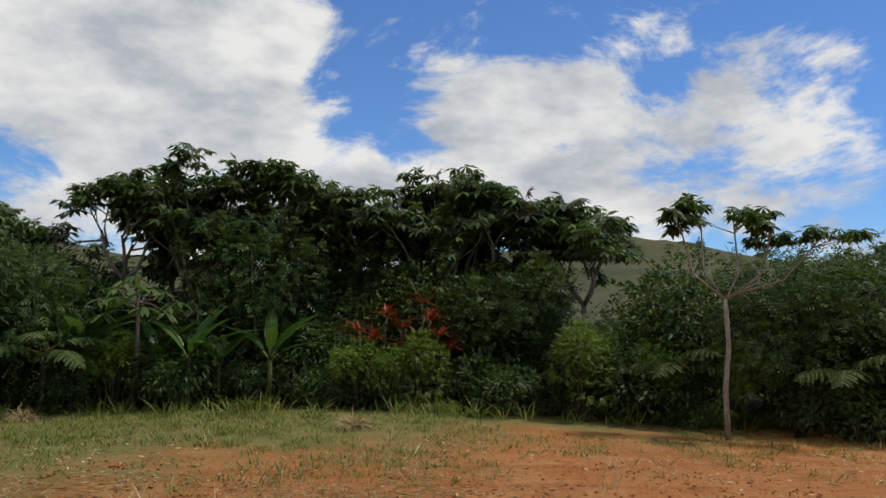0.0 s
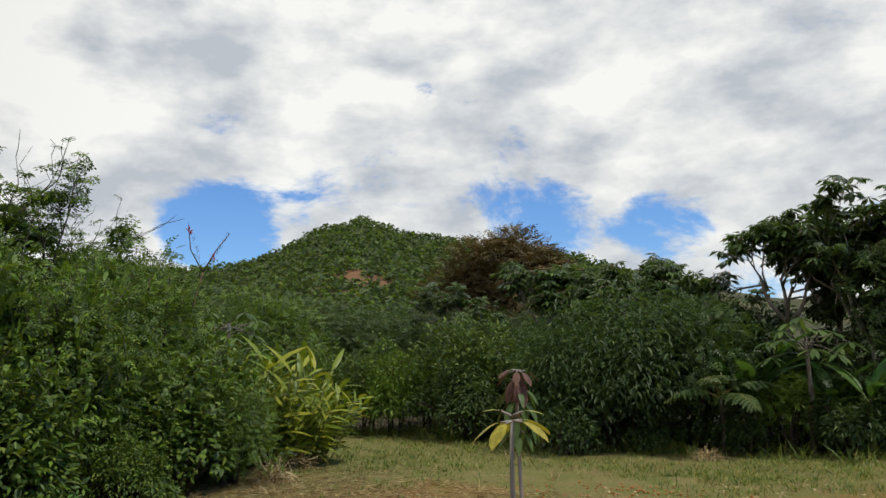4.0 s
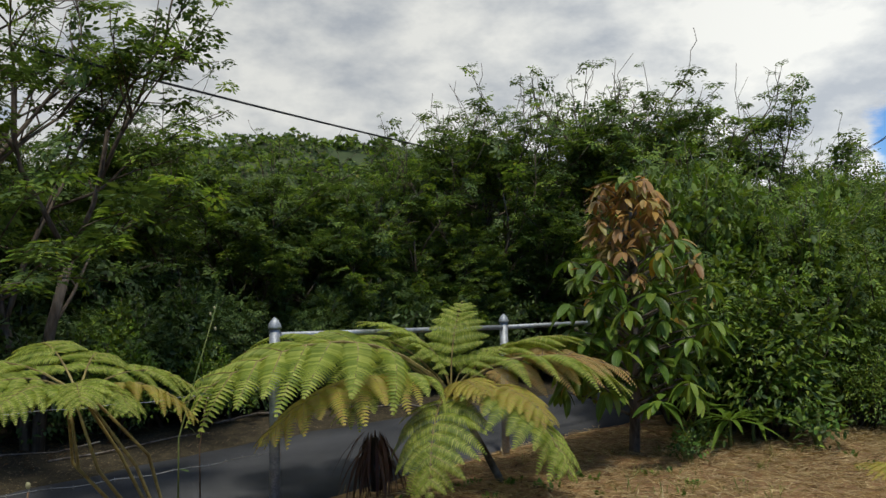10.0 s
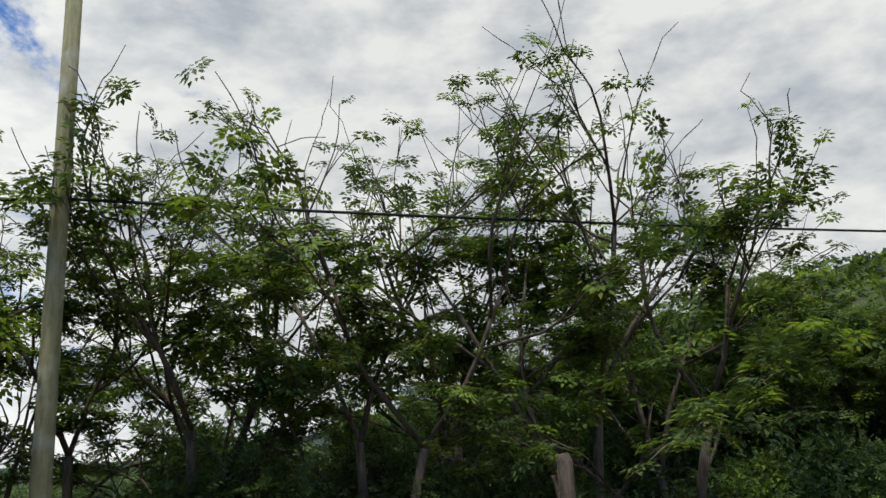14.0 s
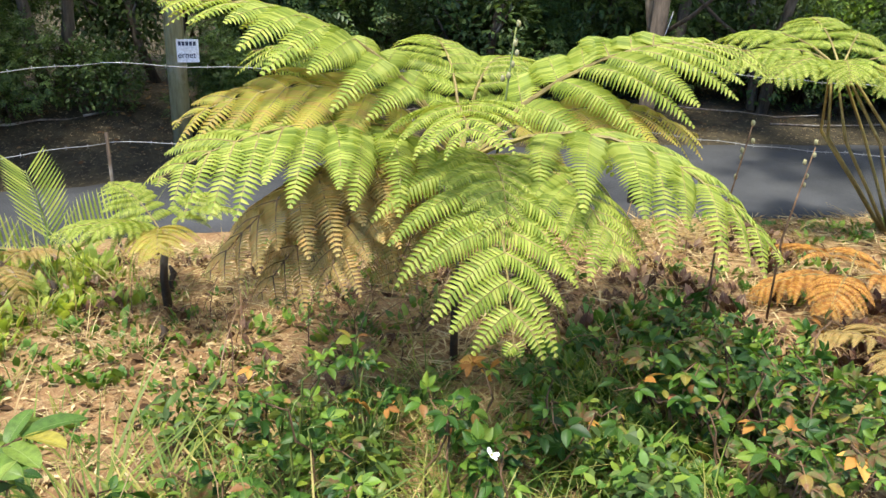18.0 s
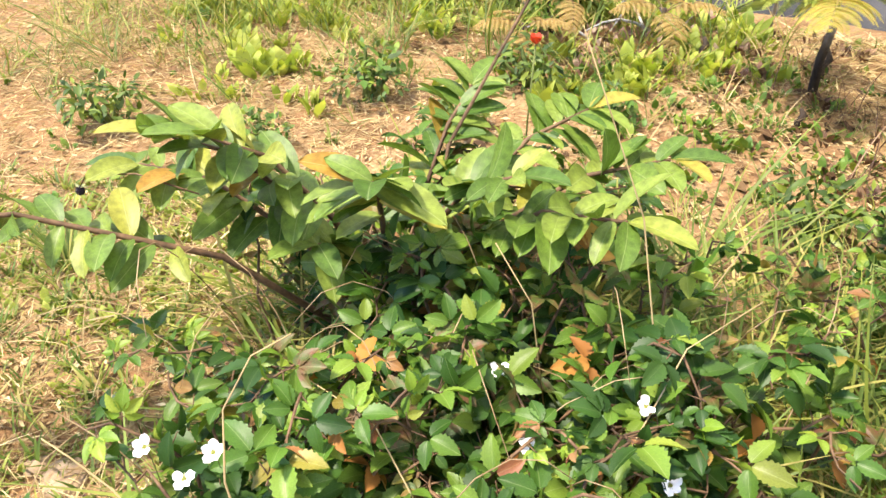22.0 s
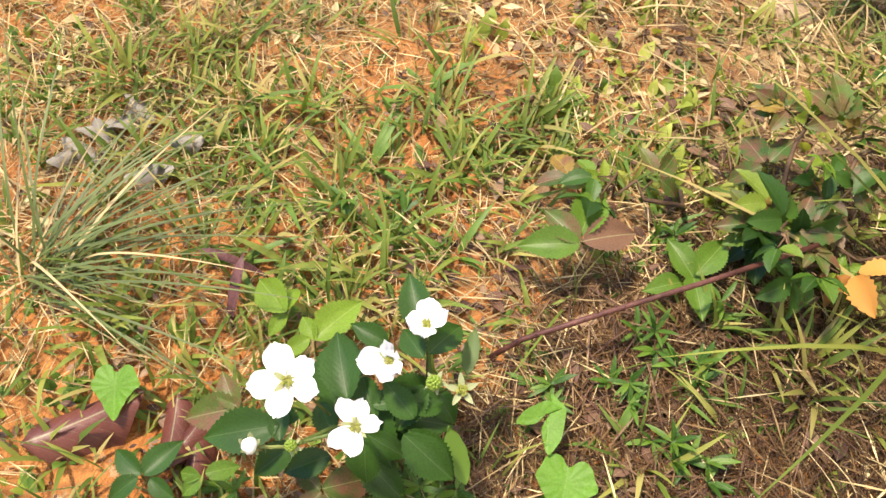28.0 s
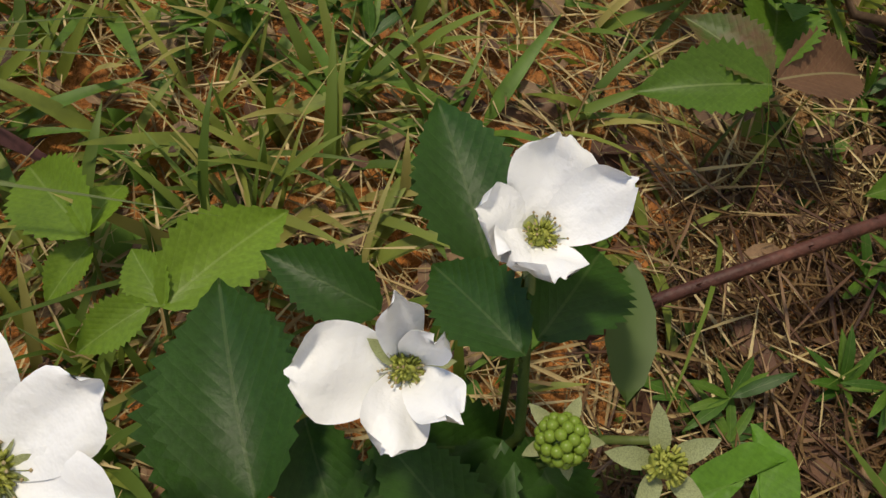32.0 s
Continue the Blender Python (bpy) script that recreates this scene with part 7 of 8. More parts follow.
tufts("near_weeds", "small green and yellow weeds over the straw", 252, (-7, 3, 1.6, 7.5), 1900, 7, 0.05, G["herb"], HERB_LEAF, 0.06, 0.7, None, 0.9)
tufts("clay_tufts", "scattered dry grass tufts on bare clay", 226, (-6, 10, 5.5, 11.5), 420, 12, 0.15, G["straw"], BLADE, 0.10, 0.9)
tufts("clay_grass", "short thin grass along the clay", 227, (-6, 10, 7.5, 12.5), 5200, 7, 0.075, G["grass"], BLADE_WIDE, 0.10, 1.3, lambda x, y: wave2(x, y, 12, 1.1) + 0.45 * (y - 9.4) > 0)
lying("clay_crumbs", "clods and bits of straw on bare clay", 228, (-5, 8, 3.5, 11), 9000, 0.07, G["straw"], HERB_CRUMB, 0.012, 0.8)
tufts("field_dry_tufts", "dry brown grass tufts in the field", 217, (-9, 8, 1.5, 12), 420, 10, 0.16, G["straw"], BLADE, 0.07, 1.8, open_field)
tufts("turf", "short green turf below the trees", 218, (-14, 12, 7.6, 13.9), 15000, 7, 0.085, G["grass"], BLADE_WIDE, 0.09, 1.5, open_field)
tufts("edge_grass", "tall grass at the foot of the bushes", 219, (-14, 12, 12.3, 13.8), 1500, 9, 0.30, G["grass"], BLADE, 0.08, 0.8)
lying("thicket_litter", "brown leaves and straw below the thicket", 220, (-9.5, -3.5, 0.2, 8.5), 52000, 0.11, G["straw"], STRAW_WIDE, 0.04, 0.9)
lying("lane_litter", "brown leaf litter beside the lane", 221, (-13, 4, -10, 1), 26000, 0.045, G["brown"], HERB_LEAF, 0.02, 0, lambda x, y: (road_distance(x, y) < 4.0) & (-0.36 * x - 0.93 * y > 5.2))
# leafy weeds stand on the near edge of the lane
tufts("edge_weeds", "light green leafy weeds at the lane's near edge", 241, (-1.3, 1.6, -4.6, -2.5), 560, 12, 0.09, G["fern"], HERB_LEAF, 0.07, 0.5, None, 1.3)
tufts("edge_stems", "tall thin green weed stems at the lane's near edge", 242, (-1.3, 1.6, -4.6, -2.7), 280, 7, 0.30, G["grass"], BLADE_THIN, 0.06, 0.5, None, 2.0)
# darker straw heap at the thicket's end and dry clump in the field
for i, (x, y, s) in enumerate(((-9.1, 8.3, 0.55), (-0.1, 11.2, 0.32), (-8.2, 7.3, 0.4), (-4.5, 12.2, 0.3))):
    rng_w = np.random.default_rng(230 + i)
    n = 420
    d = rand_dirs(rng_w, n, 0.0) * (1, 1, 0.5)
    pts = d * rng_w.uniform(0.1, 0.6, (n, 1)) * s + (0, 0, 0.02)
    solo("straw_heap", Pile().spread(BLADE, pts, d + rng_w.normal(0, 0.4, (n, 3)), OUT + rng_w.normal(0, 0.4, (n, 3)), s * 0.7 * rng_w.uniform(0.5, 1, n)).mesh("straw_heap", G["straw"]), "low heap of dry cut grass", "straw heap", "straw heaps", (x, y, float(ground_z(x, y))), "stuff")

# the clump of long arching grass near the flowers, leaning over the litter
rng_g = np.random.default_rng(240)
tuft = thing("grass_clump", "clump of long thin arching green grass", "grass", at=(1.70, 0.34, float(ground_z(1.70, 0.34)) - 0.004))
SEDGE_BLADE = blade_shape(0.014, 8, 0.05, 0.95, 0.25)
for i in range(96):
    d = np.array((-0.30, -0.42, 1.0)) + rng_g.normal(0, 0.42, 3) * (1, 1, 0.3)
    foot = rng_g.normal(0, 0.016, 3) * (1, 1, 0)
    hang("blade", Pile().spread(SEDGE_BLADE, [foot], [d], [OUT - d * (1, 1, 0.3)], rng_g.uniform(0.09, 0.27)).mesh("blade", G["straw" if i % 7 == 3 else "sedge"]), tuft)
for i, (x, y) in enumerate(((0.95, -1.75), (1.9, -0.75), (2.2, -1.4), (1.75, -1.15), (1.35, -1.5), (2.4, -0.5))):
    m = 48
    a = rng_g.normal(1.3 * i, 1.1, m)
    d = np.stack([np.cos(a) * rng_g.uniform(0.05, 0.5, m), np.sin(a) * rng_g.uniform(0.05, 0.5, m), np.ones(m)], 1)
    solo("grass_tuft", Pile().spread(blade_shape(0.025, 5, 0.05, 0.6, 0.25), d * 0.02 * (1, 1, 0), d, OUT - d, rng_g.uniform(0.10, 0.26, m)).mesh("grass_tuft", G["grass"]), "upright tuft of grass on dry ground", "grass", "grass tufts", (x, y, float(ground_z(x, y)) - 0.004))

# stones
def stone(seed, r, flat=0.6):
    rng = np.random.default_rng(seed)
    bm = bmesh.new()
    bmesh.ops.create_icosphere(bm, subdivisions=2, radius=r)
    for v in bm.verts:
        v.co *= 1 + 0.28 * noise.noise(v.co / r * 1.3 + Vector((seed, 0, 0)))
        v.co.z *= flat
    me = bpy.data.meshes.new("stone")
    bm.to_mesh(me)
    bm.free()
    for p in me.polygons:
        p.use_smooth = True
    return me


for i, (x, y, r, mt, lb) in enumerate(((-0.97, -1.22, 0.055, STONE, "rounded tan stone in the straw"), (1.50, 0.054, 0.020, STONE, "flat pale stone on the clay"), (1.46, 0.02, 0.014, STONE, "flat pale stone on the clay"), (1.12, -0.80, 0.055, STONE, "flat pale stone on dry ground"), (1.19, -0.83, 0.03, STONE, "flat grey stone on dry ground"))):
    me = stone(300 + i, r, 0.3 if i == 3 else 0.5)
    me.materials.append(mt)
    solo("stone", me, lb, "stone", "stones", (x, y, float(ground_z(x, y)) + r * 0.08))
PEB = [stone(320 + i, 1.0, 0.6) for i in range(2)]
for me in PEB:
    me.materials.append(GROUND)

# ---- blackberry flowers ----
PETAL = material("white_petal")
PETAL[2].inputs["Base Color"].default_value = (0.84, 0.84, 0.86, 1)
PETAL[2].inputs["Roughness"].default_value = 0.6
PETAL[2].inputs["Subsurface Weight"].default_value = 0.15
PETAL[2].inputs["Subsurface Radius"].default_value = (0.004, 0.004, 0.004)
bump(PETAL[1], PETAL[2], noise_fac(PETAL[1], 160.0, 3.0), 0.25, 0.001)
PETAL = PETAL[0]
POLLEN = plain("yellow_green_heart", (0.30, 0.34, 0.06), (0.50, 0.50, 0.12), 200.0, 0.7, 0.4, deep=0.0005, fine=900.0)
ANTHER = plain("tan_anther", (0.36, 0.26, 0.12), (0.55, 0.45, 0.28), 300.0, 0.7, 0.0)
SEPAL = leaf_material("pale_sepal", [(0.0, (0.30, 0.36, 0.15)), (1.0, (0.46, 0.48, 0.27))], 0.6, 0.25, patch=40.0)
UNRIPE = plain("unripe_berry", (0.15, 0.24, 0.03), (0.27, 0.37, 0.06), 120.0, 0.3, 0.1, deep=0.0005)


def petal_mesh(seed, long=0.034, wide=0.032, cup=0.25, ruffle=0.0016):
    rng = np.random.default_rng(seed)
    nu, nv = 11, 9
    v, t, u = [], [], []
    ph = rng.uniform(0, 6, 3)
    for i in range(nu):
        y = i / (nu - 1)
        half = 0.5 * wide * (0.20 + 0.80 * math.sin(math.pi * min(1, (y * 0.72 + 0.06))) ** 0.8) * (1 if y < 0.75 else math.sqrt(max(0.02, 1 - ((y - 0.75) / 0.27) ** 2)))
        for j in range(nv):
            s = -1 + 2 * j / (nv - 1)
            z = cup * long * (y ** 1.6) * 0.6 + cup * 0.35 * half * s * s * 2 + ruffle * (math.sin(5 * s + ph[0]) + math.sin(8 * y + ph[1] + 3 * s)) * y
            v.append((s * half, long * y * (1 + 0.03 * math.sin(6 * s + ph[2]) * (y > 0.9)) - 0.05 * long * s * s * y, z))
            u.append((0.5 + 0.5 * s, y))
    for i in range(nu - 1):
        for j in range(nv - 1):
            a, b = i * nv + j, (i + 1) * nv + j
            t += [(a, a + 1, b + 1), (a, b + 1, b)]
    return np_mesh("petal", np.array(v), np.array(t), PETAL, np.array(u))


def heart_pile(seed=7):
    """The green heart of the flower: a small dome of bumps."""
    rng = np.random.default_rng(seed)
    ball = stone(7, 1.0, 1.0)
    bv = np.array([v.co[:] for v in ball.vertices])
    bt = np.array([p.vertices[:] for p in ball.polygons])
    p = Pile().add(bv * (0.0042, 0.0042, 0.0036) + (0, 0, 0.003), bt)
    for d in rand_dirs(rng, 46, 0.0):
        q = d * (0.0042, 0.0042, 0.0038) + (0, 0, 0.003)
        p.tube([q, q + d * 0.0022], 0.0007, 0.0004, 4)
    return p


def flower(label, at, facing, petals, scale=1.0, seed=1, group="blackberry flowers", stalk=None, top=None):
    """A white five-petalled flower. petals: (turn, raise, length) in degrees and shares of full size."""
    ob = thing("blackberry_flower", label, "flower", group, at)
    ob.matrix_basis = Matrix.Translation(at) @ Vector(facing).to_track_quat("Z", "Y").to_matrix().to_4x4() @ Matrix.Diagonal((scale, scale, scale, 1))
    if top:
        z = Vector(facing).normalized()
        y = (Vector(top) - z * z.dot(Vector(top))).normalized()
        ob.matrix_basis = Matrix.Translation(at) @ Matrix((y.cross(z), y, z)).transposed().to_4x4() @ Matrix.Diagonal((scale, scale, scale, 1))
    rng = np.random.default_rng(seed)
    for i, (turn, up_, ln, *wide) in enumerate(petals):
        f = hang("petal", petal_mesh(seed * 10 + i, 0.034 * ln, 0.0265 * ln * (wide[0] if wide else 1.0)), ob)
        f.matrix_basis = pose(0, 0, 0, 0, 0, turn) @ pose(0, 0.003, 0.001 + 0.0004 * i, up_)
    for i in range(5):
        s = hang("sepal", SEPAL_MESH, ob)
        s.matrix_basis = pose(0, 0, 0, 0, 0, turn0(petals, i)) @ pose(0, 0.002, 0.0026, 6) @ Matrix.Diagonal((0.0145,) * 3 + (1,))
    hang("heart", HEART, ob, "yellow-green flower heart")
    st = Pile()
    for d in rand_dirs(rng, 42, 0.15):
        e = d * (0.0095, 0.0095, 0.007) * rng.uniform(0.8, 1.2) + (0, 0, 0.002)
        st.tube([d * 0.003 + (0, 0, 0.001), e], 0.00022, 0.0002, 3, 0, False)
        st.add(SEED_V * 0.0006 + e, SEED_T, None, 1)
    hang("stamens", st.mesh("stamens", [SEPAL, ANTHER]), ob, "thin stamens with tan tips", "stuff")
    if stalk:
        e = ob.matrix_basis.inverted() @ Vector(stalk)
        hang("stalk", Pile().tube([(0, 0, -0.001), (0, 0, -0.012 / scale), tuple(e)], 0.0016, 0.0014, 6).mesh("stalk", STEM_GREEN), ob)
    return ob


def turn0(petals, i):
    t = sorted(p[0] for p in petals)
    return (t[i % len(t)] + t[(i + 1) % len(t)] + (360 if i % len(t) == len(t) - 1 else 0)) / 2


_s = stone(9, 1.0, 1.0)
SEED_V, SEED_T = np.array([v.co[:] for v in _s.vertices])[:12], None
_o = np.array([(1, 0, 0), (-1, 0, 0), (0, 1, 0), (0, -1, 0), (0, 0, 1), (0, 0, -1)], float)
SEED_V, SEED_T = _o, np.array([(0, 2, 4), (2, 1, 4), (1, 3, 4), (3, 0, 4), (2, 0, 5), (1, 2, 5), (3, 1, 5), (0, 3, 5)])
HEART = heart_pile().mesh("heart", POLLEN)
_sp = blade_shape(0.42, 4, 0.15, -0.1, 0.35)
SEPAL_MESH = np_mesh("sepal", _sp[0], _sp[1], SEPAL, _sp[2])

TOP = (0.55, -0.69, 0.46)
flower("fully open white blackberry flower with five broad petals", (1.301, 0.311, 0.206), (-0.12, 0.42, 0.95), ((18, 10, 1.05, 1.05), (98, 12, 1.02, 1.0), (165, 10, 0.98, 0.95), (250, 14, 0.98, 0.95), (305, 12, 0.95, 0.9)), 0.98, 1, stalk=(1.262, 0.30, 0.15), top=TOP)
flower("half-cupped white blackberry flower", (1.240, 0.235, 0.196), (-0.25, 0.35, 0.9), ((88, 8, 1.05, 1.15), (12, 40, 0.95, 0.62), (-28, 62, 0.85, 0.7), (-140, 58, 0.95, 0.75), (158, 34, 0.85, 1.0)), 0.84, 2, stalk=(1.23, 0.245, 0.13), top=TOP)
flower("cupped white blackberry flower on an upright stalk", (1.228, 0.193, 0.221), (-0.05, 0.30, 0.95), ((82, 40, 0.9, 1.1), (-12, 30, 1.0, 1.15), (-68, 38, 1.1, 0.8), (180, 48, 0.85, 1.1), (130, 46, 0.85, 1.0)), 0.78, 3, stalk=(1.205, 0.215, 0.14), top=TOP)
flower("open white blackberry flower with uneven petals", (1.222, 0.310, 0.213), (-0.10, 0.40, 0.95), ((24, 16, 0.98, 0.85), (-18, 18, 0.92, 0.85), (-78, 24, 0.95, 0.72), (176, 18, 0.85, 0.95), (124, 16, 0.9, 0.85)), 0.86, 4, stalk=(1.225, 0.30, 0.15), top=TOP)
SMALL = ((0, 20, 1.0), (70, 28, 0.95), (146, 18, 1.0), (215, 30, 0.9), (290, 22, 1.0))
for i, (x, y, z) in enumerate(((0.625, -0.41, 0.49), (0.73, -0.44, 0.47), (0.67, -0.40, 0.45), (0.19, -0.48, 0.40), (0.01, -0.52, 0.43), (0.22, -0.64, 0.40), (0.0, -0.40, 0.40), (-0.47, -0.40, 0.44), (-0.34, -0.47, 0.48), (-0.39, -0.36, 0.48), (-0.88, -0.47, 0.46), (0.78, -0.22, 0.28))):
    flower("small white blackberry flower among the leaves", (x, y, z + 0.03), (0.1 * math.sin(3 * i), 0.5, 0.9), (SMALL, SMALL[:4], SMALL[1:])[i % 3], 0.52, 20 + i, stalk=(x, y - 0.01, z - 0.08))


def berry(label, at, facing, scale=1.0, seed=5, name="unripe_blackberry", skin=UNRIPE):
    """A cluster of green drupelets in a calyx."""
    rng = np.random.default_rng(seed)
    ob = thing(name, label, "berry", "blackberries", at)
    ob.matrix_basis = Matrix.Translation(at) @ Vector(facing).to_track_quat("Z", "Y").to_matrix().to_4x4() @ Matrix.Diagonal((scale, scale, scale, 1))
    b = stone(11, 1.0, 1.0)
    bv = np.array([v.co[:] for v in b.vertices])
    bt = np.array([p.vertices[:] for p in b.polygons])
    bv /= np.linalg.norm(bv, axis=1, keepdims=True)
    hang("core", Pile().add(bv * 0.0056 + (0, 0, 0.006), bt).mesh("core", skin), ob)
    bead = Pile().add(bv * 0.00185, bt).mesh("drupelet", skin)
    for i in range(46):
        z = 1 - 2 * (i + 0.5) / 46
        r, a = math.sqrt(1 - z * z), 2.39996 * i
        q = np.array([r * math.cos(a), r * math.sin(a), z * 1.06]) * 0.0062 + (0, 0, 0.0068)
        hang("drupelet", bead, ob).location = q
    for i in range(5):
        s = hang("sepal", SEPAL_MESH, ob)
        s.matrix_basis = pose(0, 0, 0, 0, 0, 72 * i + 10) @ pose(0, 0.001, 0, -18) @ Matrix.Diagonal((0.012,) * 3 + (1,))
    return ob


berry("round green unripe blackberry", (1.193, 0.223, 0.186), (0.05, 0.5, 0.9))
RIPE = plain("ripe_berry", (0.008, 0.006, 0.012), (0.03, 0.02, 0.035), 120.0, 0.25, 0.1, deep=0.0005)
berry("single ripe black blackberry on a thin stem", (1.07, -1.168, 0.485), (0.2, 0.3, -0.9), 1.3, 7, "ripe_blackberry", RIPE)
solo("berry_stem", Pile().tube([(0.80, -1.10, 0.50), (0.93, -1.13, 0.535), (1.05, -1.165, 0.515), (1.07, -1.168, 0.486)], 0.002, 0.0012, 5).mesh("berry_stem", STEM_BROWN), "thin stem that carries the ripe berry", "stem")
berry("small green unripe blackberry", (1.262, 0.352, 0.188), (0.1, 0.3, 0.9), 0.75, 6)
calyx = thing("spent_flower", "pale star-shaped calyx of a spent flower", "flower", at=(1.167, 0.217, 0.194))
calyx.matrix_basis = Matrix.Translation((1.167, 0.217, 0.194)) @ Vector((-0.1, 0.4, 0.9)).to_track_quat("Z", "Y").to_matrix().to_4x4()
for i in range(5):
    s = hang("sepal", SEPAL_MESH, calyx)
    s.matrix_basis = pose(0, 0, 0, 0, 0, 72 * i + 25) @ pose(0, 0.002, 0, 8) @ Matrix.Diagonal((0.0155,) * 3 + (1,))
hang("heart", HEART, calyx)
bud = thing("flower_bud", "closed white blackberry bud", "flower", at=(1.290, 0.376, 0.200))
hang("petals", stone(12, 0.0075, 1.1), bud)
bud.children[0].data.materials.append(PETAL)
for i in range(5):
    s = hang("sepal", SEPAL_MESH, bud)
    s.matrix_basis = pose(0, 0, -0.006, 0, 0, 72 * i) @ pose(0, 0.005, 0, 62) @ Matrix.Diagonal((0.014,) * 3 + (1,))

# the plant that carries them
plant = thing("blackberry_plant", "dark green blackberry plant with white flowers", "bramble", at=(1.21, 0.24, float(ground_z(1.21, 0.24))))
BASE = np.array((1.21, 0.24, float(ground_z(1.21, 0.24))))


def set_leaf(parent, origin, shape, mat, x, y, z, u, v, w, flip=0.0, name="leaf", label=""):
    """A leaf from its foot (x, y, z) to its tip (u, v, w)."""
    d = np.array((u - x, v - y, w - z))
    p = Pile().spread(shape, [np.array((x, y, z)) - origin], [d], [OUT + np.array((flip, 0.35, 0))], np.linalg.norm(d))
    return hang(name, p.mesh(name, mat), parent, label)


BIG = blade_shape(0.60, 27, 0.24, 0.26, 0.40, teeth=1, bite=0.078, pleat=0.004, heart=0.07, tip=1.05)
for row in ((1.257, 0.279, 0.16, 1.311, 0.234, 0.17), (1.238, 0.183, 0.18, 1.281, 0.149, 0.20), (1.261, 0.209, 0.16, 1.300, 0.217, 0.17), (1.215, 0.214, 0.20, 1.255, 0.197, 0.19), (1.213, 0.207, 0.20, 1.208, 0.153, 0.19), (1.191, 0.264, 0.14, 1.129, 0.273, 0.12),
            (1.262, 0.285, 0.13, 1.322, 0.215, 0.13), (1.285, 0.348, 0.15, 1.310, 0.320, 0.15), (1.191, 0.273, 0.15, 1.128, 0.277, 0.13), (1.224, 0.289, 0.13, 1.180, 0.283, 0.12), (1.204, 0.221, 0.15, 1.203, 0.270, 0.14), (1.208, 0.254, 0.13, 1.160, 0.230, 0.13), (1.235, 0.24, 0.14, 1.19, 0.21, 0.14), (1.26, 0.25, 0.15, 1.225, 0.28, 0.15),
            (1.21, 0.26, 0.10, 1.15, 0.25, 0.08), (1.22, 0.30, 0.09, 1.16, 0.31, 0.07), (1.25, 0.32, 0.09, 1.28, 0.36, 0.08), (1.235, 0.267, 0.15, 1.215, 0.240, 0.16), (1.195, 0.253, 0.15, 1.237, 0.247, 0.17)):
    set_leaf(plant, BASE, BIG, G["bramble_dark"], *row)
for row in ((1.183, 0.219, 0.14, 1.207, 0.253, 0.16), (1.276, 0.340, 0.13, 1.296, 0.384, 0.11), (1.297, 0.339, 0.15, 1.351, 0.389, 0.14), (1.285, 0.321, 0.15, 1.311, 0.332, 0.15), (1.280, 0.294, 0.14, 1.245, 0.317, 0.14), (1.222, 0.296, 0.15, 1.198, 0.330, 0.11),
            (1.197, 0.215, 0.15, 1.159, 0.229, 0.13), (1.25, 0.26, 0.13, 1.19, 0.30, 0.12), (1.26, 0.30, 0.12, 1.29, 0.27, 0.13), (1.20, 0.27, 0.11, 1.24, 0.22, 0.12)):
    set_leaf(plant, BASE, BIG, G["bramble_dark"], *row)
LANCE = blade_shape(0.34, 7, 0.14, 0.10, 0.45, teeth=1, bite=0.04)
set_leaf(plant, BASE, LANCE, G["mid"], 1.175, 0.191, 0.16, 1.196, 0.145, 0.17)
set_leaf(plant, BASE, LANCE, G["herb"], 1.165, 0.232, 0.13, 1.118, 0.262, 0.09)
for row in ((1.352, 0.335, 0.10, 1.398, 0.380, 0.09), (1.355, 0.340, 0.10, 1.394, 0.323, 0.11), (1.240, 0.349, 0.07, 1.279, 0.345, 0.07), (1.237, 0.346, 0.07, 1.199, 0.298, 0.06), (1.237, 0.351, 0.07, 1.245, 0.386, 0.06), (1.233, 0.349, 0.07, 1.195, 0.355, 0.06)):
    set_leaf(plant, BASE, BIG, G["bramble_red"], *row, label="reddish old leaf")
rng_c = np.random.default_rng(251)


def thorny(pts, r0, r1, thorns):
    cane = Pile()
    pts = [np.array(p) - BASE for p in pts]
    cane.tube(pts, r0, r1, 7)
    for _ in range(thorns):
        i = rng_c.integers(0, len(pts) - 1)
        k = rng_c.uniform()
        q = pts[i] * (1 - k) + pts[i + 1] * k
        cane.tube([q, q + rand_dirs(rng_c, 1)[0] * 0.0065], 0.0009, 0.0001, 4, cap=False)
    hang("stem", cane.mesh("stem", STEM_GREEN), plant, "thorny green flower stem")


thorny([(1.21, 0.24, 0.0), (1.23, 0.28, 0.10), (1.25, 0.31, 0.16), (1.264, 0.353, 0.184), (1.289, 0.376, 0.196)], 0.0026, 0.0016, 34)
thorny([(1.235, 0.322, 0.20), (1.25, 0.335, 0.19), (1.264, 0.353, 0.184)], 0.0018, 0.0016, 20)
thorny([(1.21, 0.24, 0.0), (1.205, 0.23, 0.08), (1.20, 0.215, 0.15), (1.228, 0.193, 0.216)], 0.0026, 0.0016, 26)
thorny([(1.20, 0.215, 0.13), (1.19, 0.22, 0.165), (1.188, 0.228, 0.192)], 0.0018, 0.0014, 10)
thorny([(1.19, 0.22, 0.15), (1.18, 0.21, 0.17), (1.169, 0.209, 0.188)], 0.0016, 0.0013, 8)
red_cane = Pile()
rc = [np.array(p) for p in ((1.185, 0.100, 0.02), (1.161, 0.073, 0.06), (1.104, 0.008, 0.09), (1.019, -0.10, 0.11), (0.93, -0.22, 0.13))]
red_cane.tube(rc, 0.0038, 0.0034, 8)
for _ in range(46):
    i, k = rng_c.integers(0, 4), rng_c.uniform()
    q = rc[i] * (1 - k) + rc[i + 1] * k
    red_cane.tube([q, q + rand_dirs(rng_c, 1)[0] * 0.009], 0.0012, 0.0001, 4, cap=False)
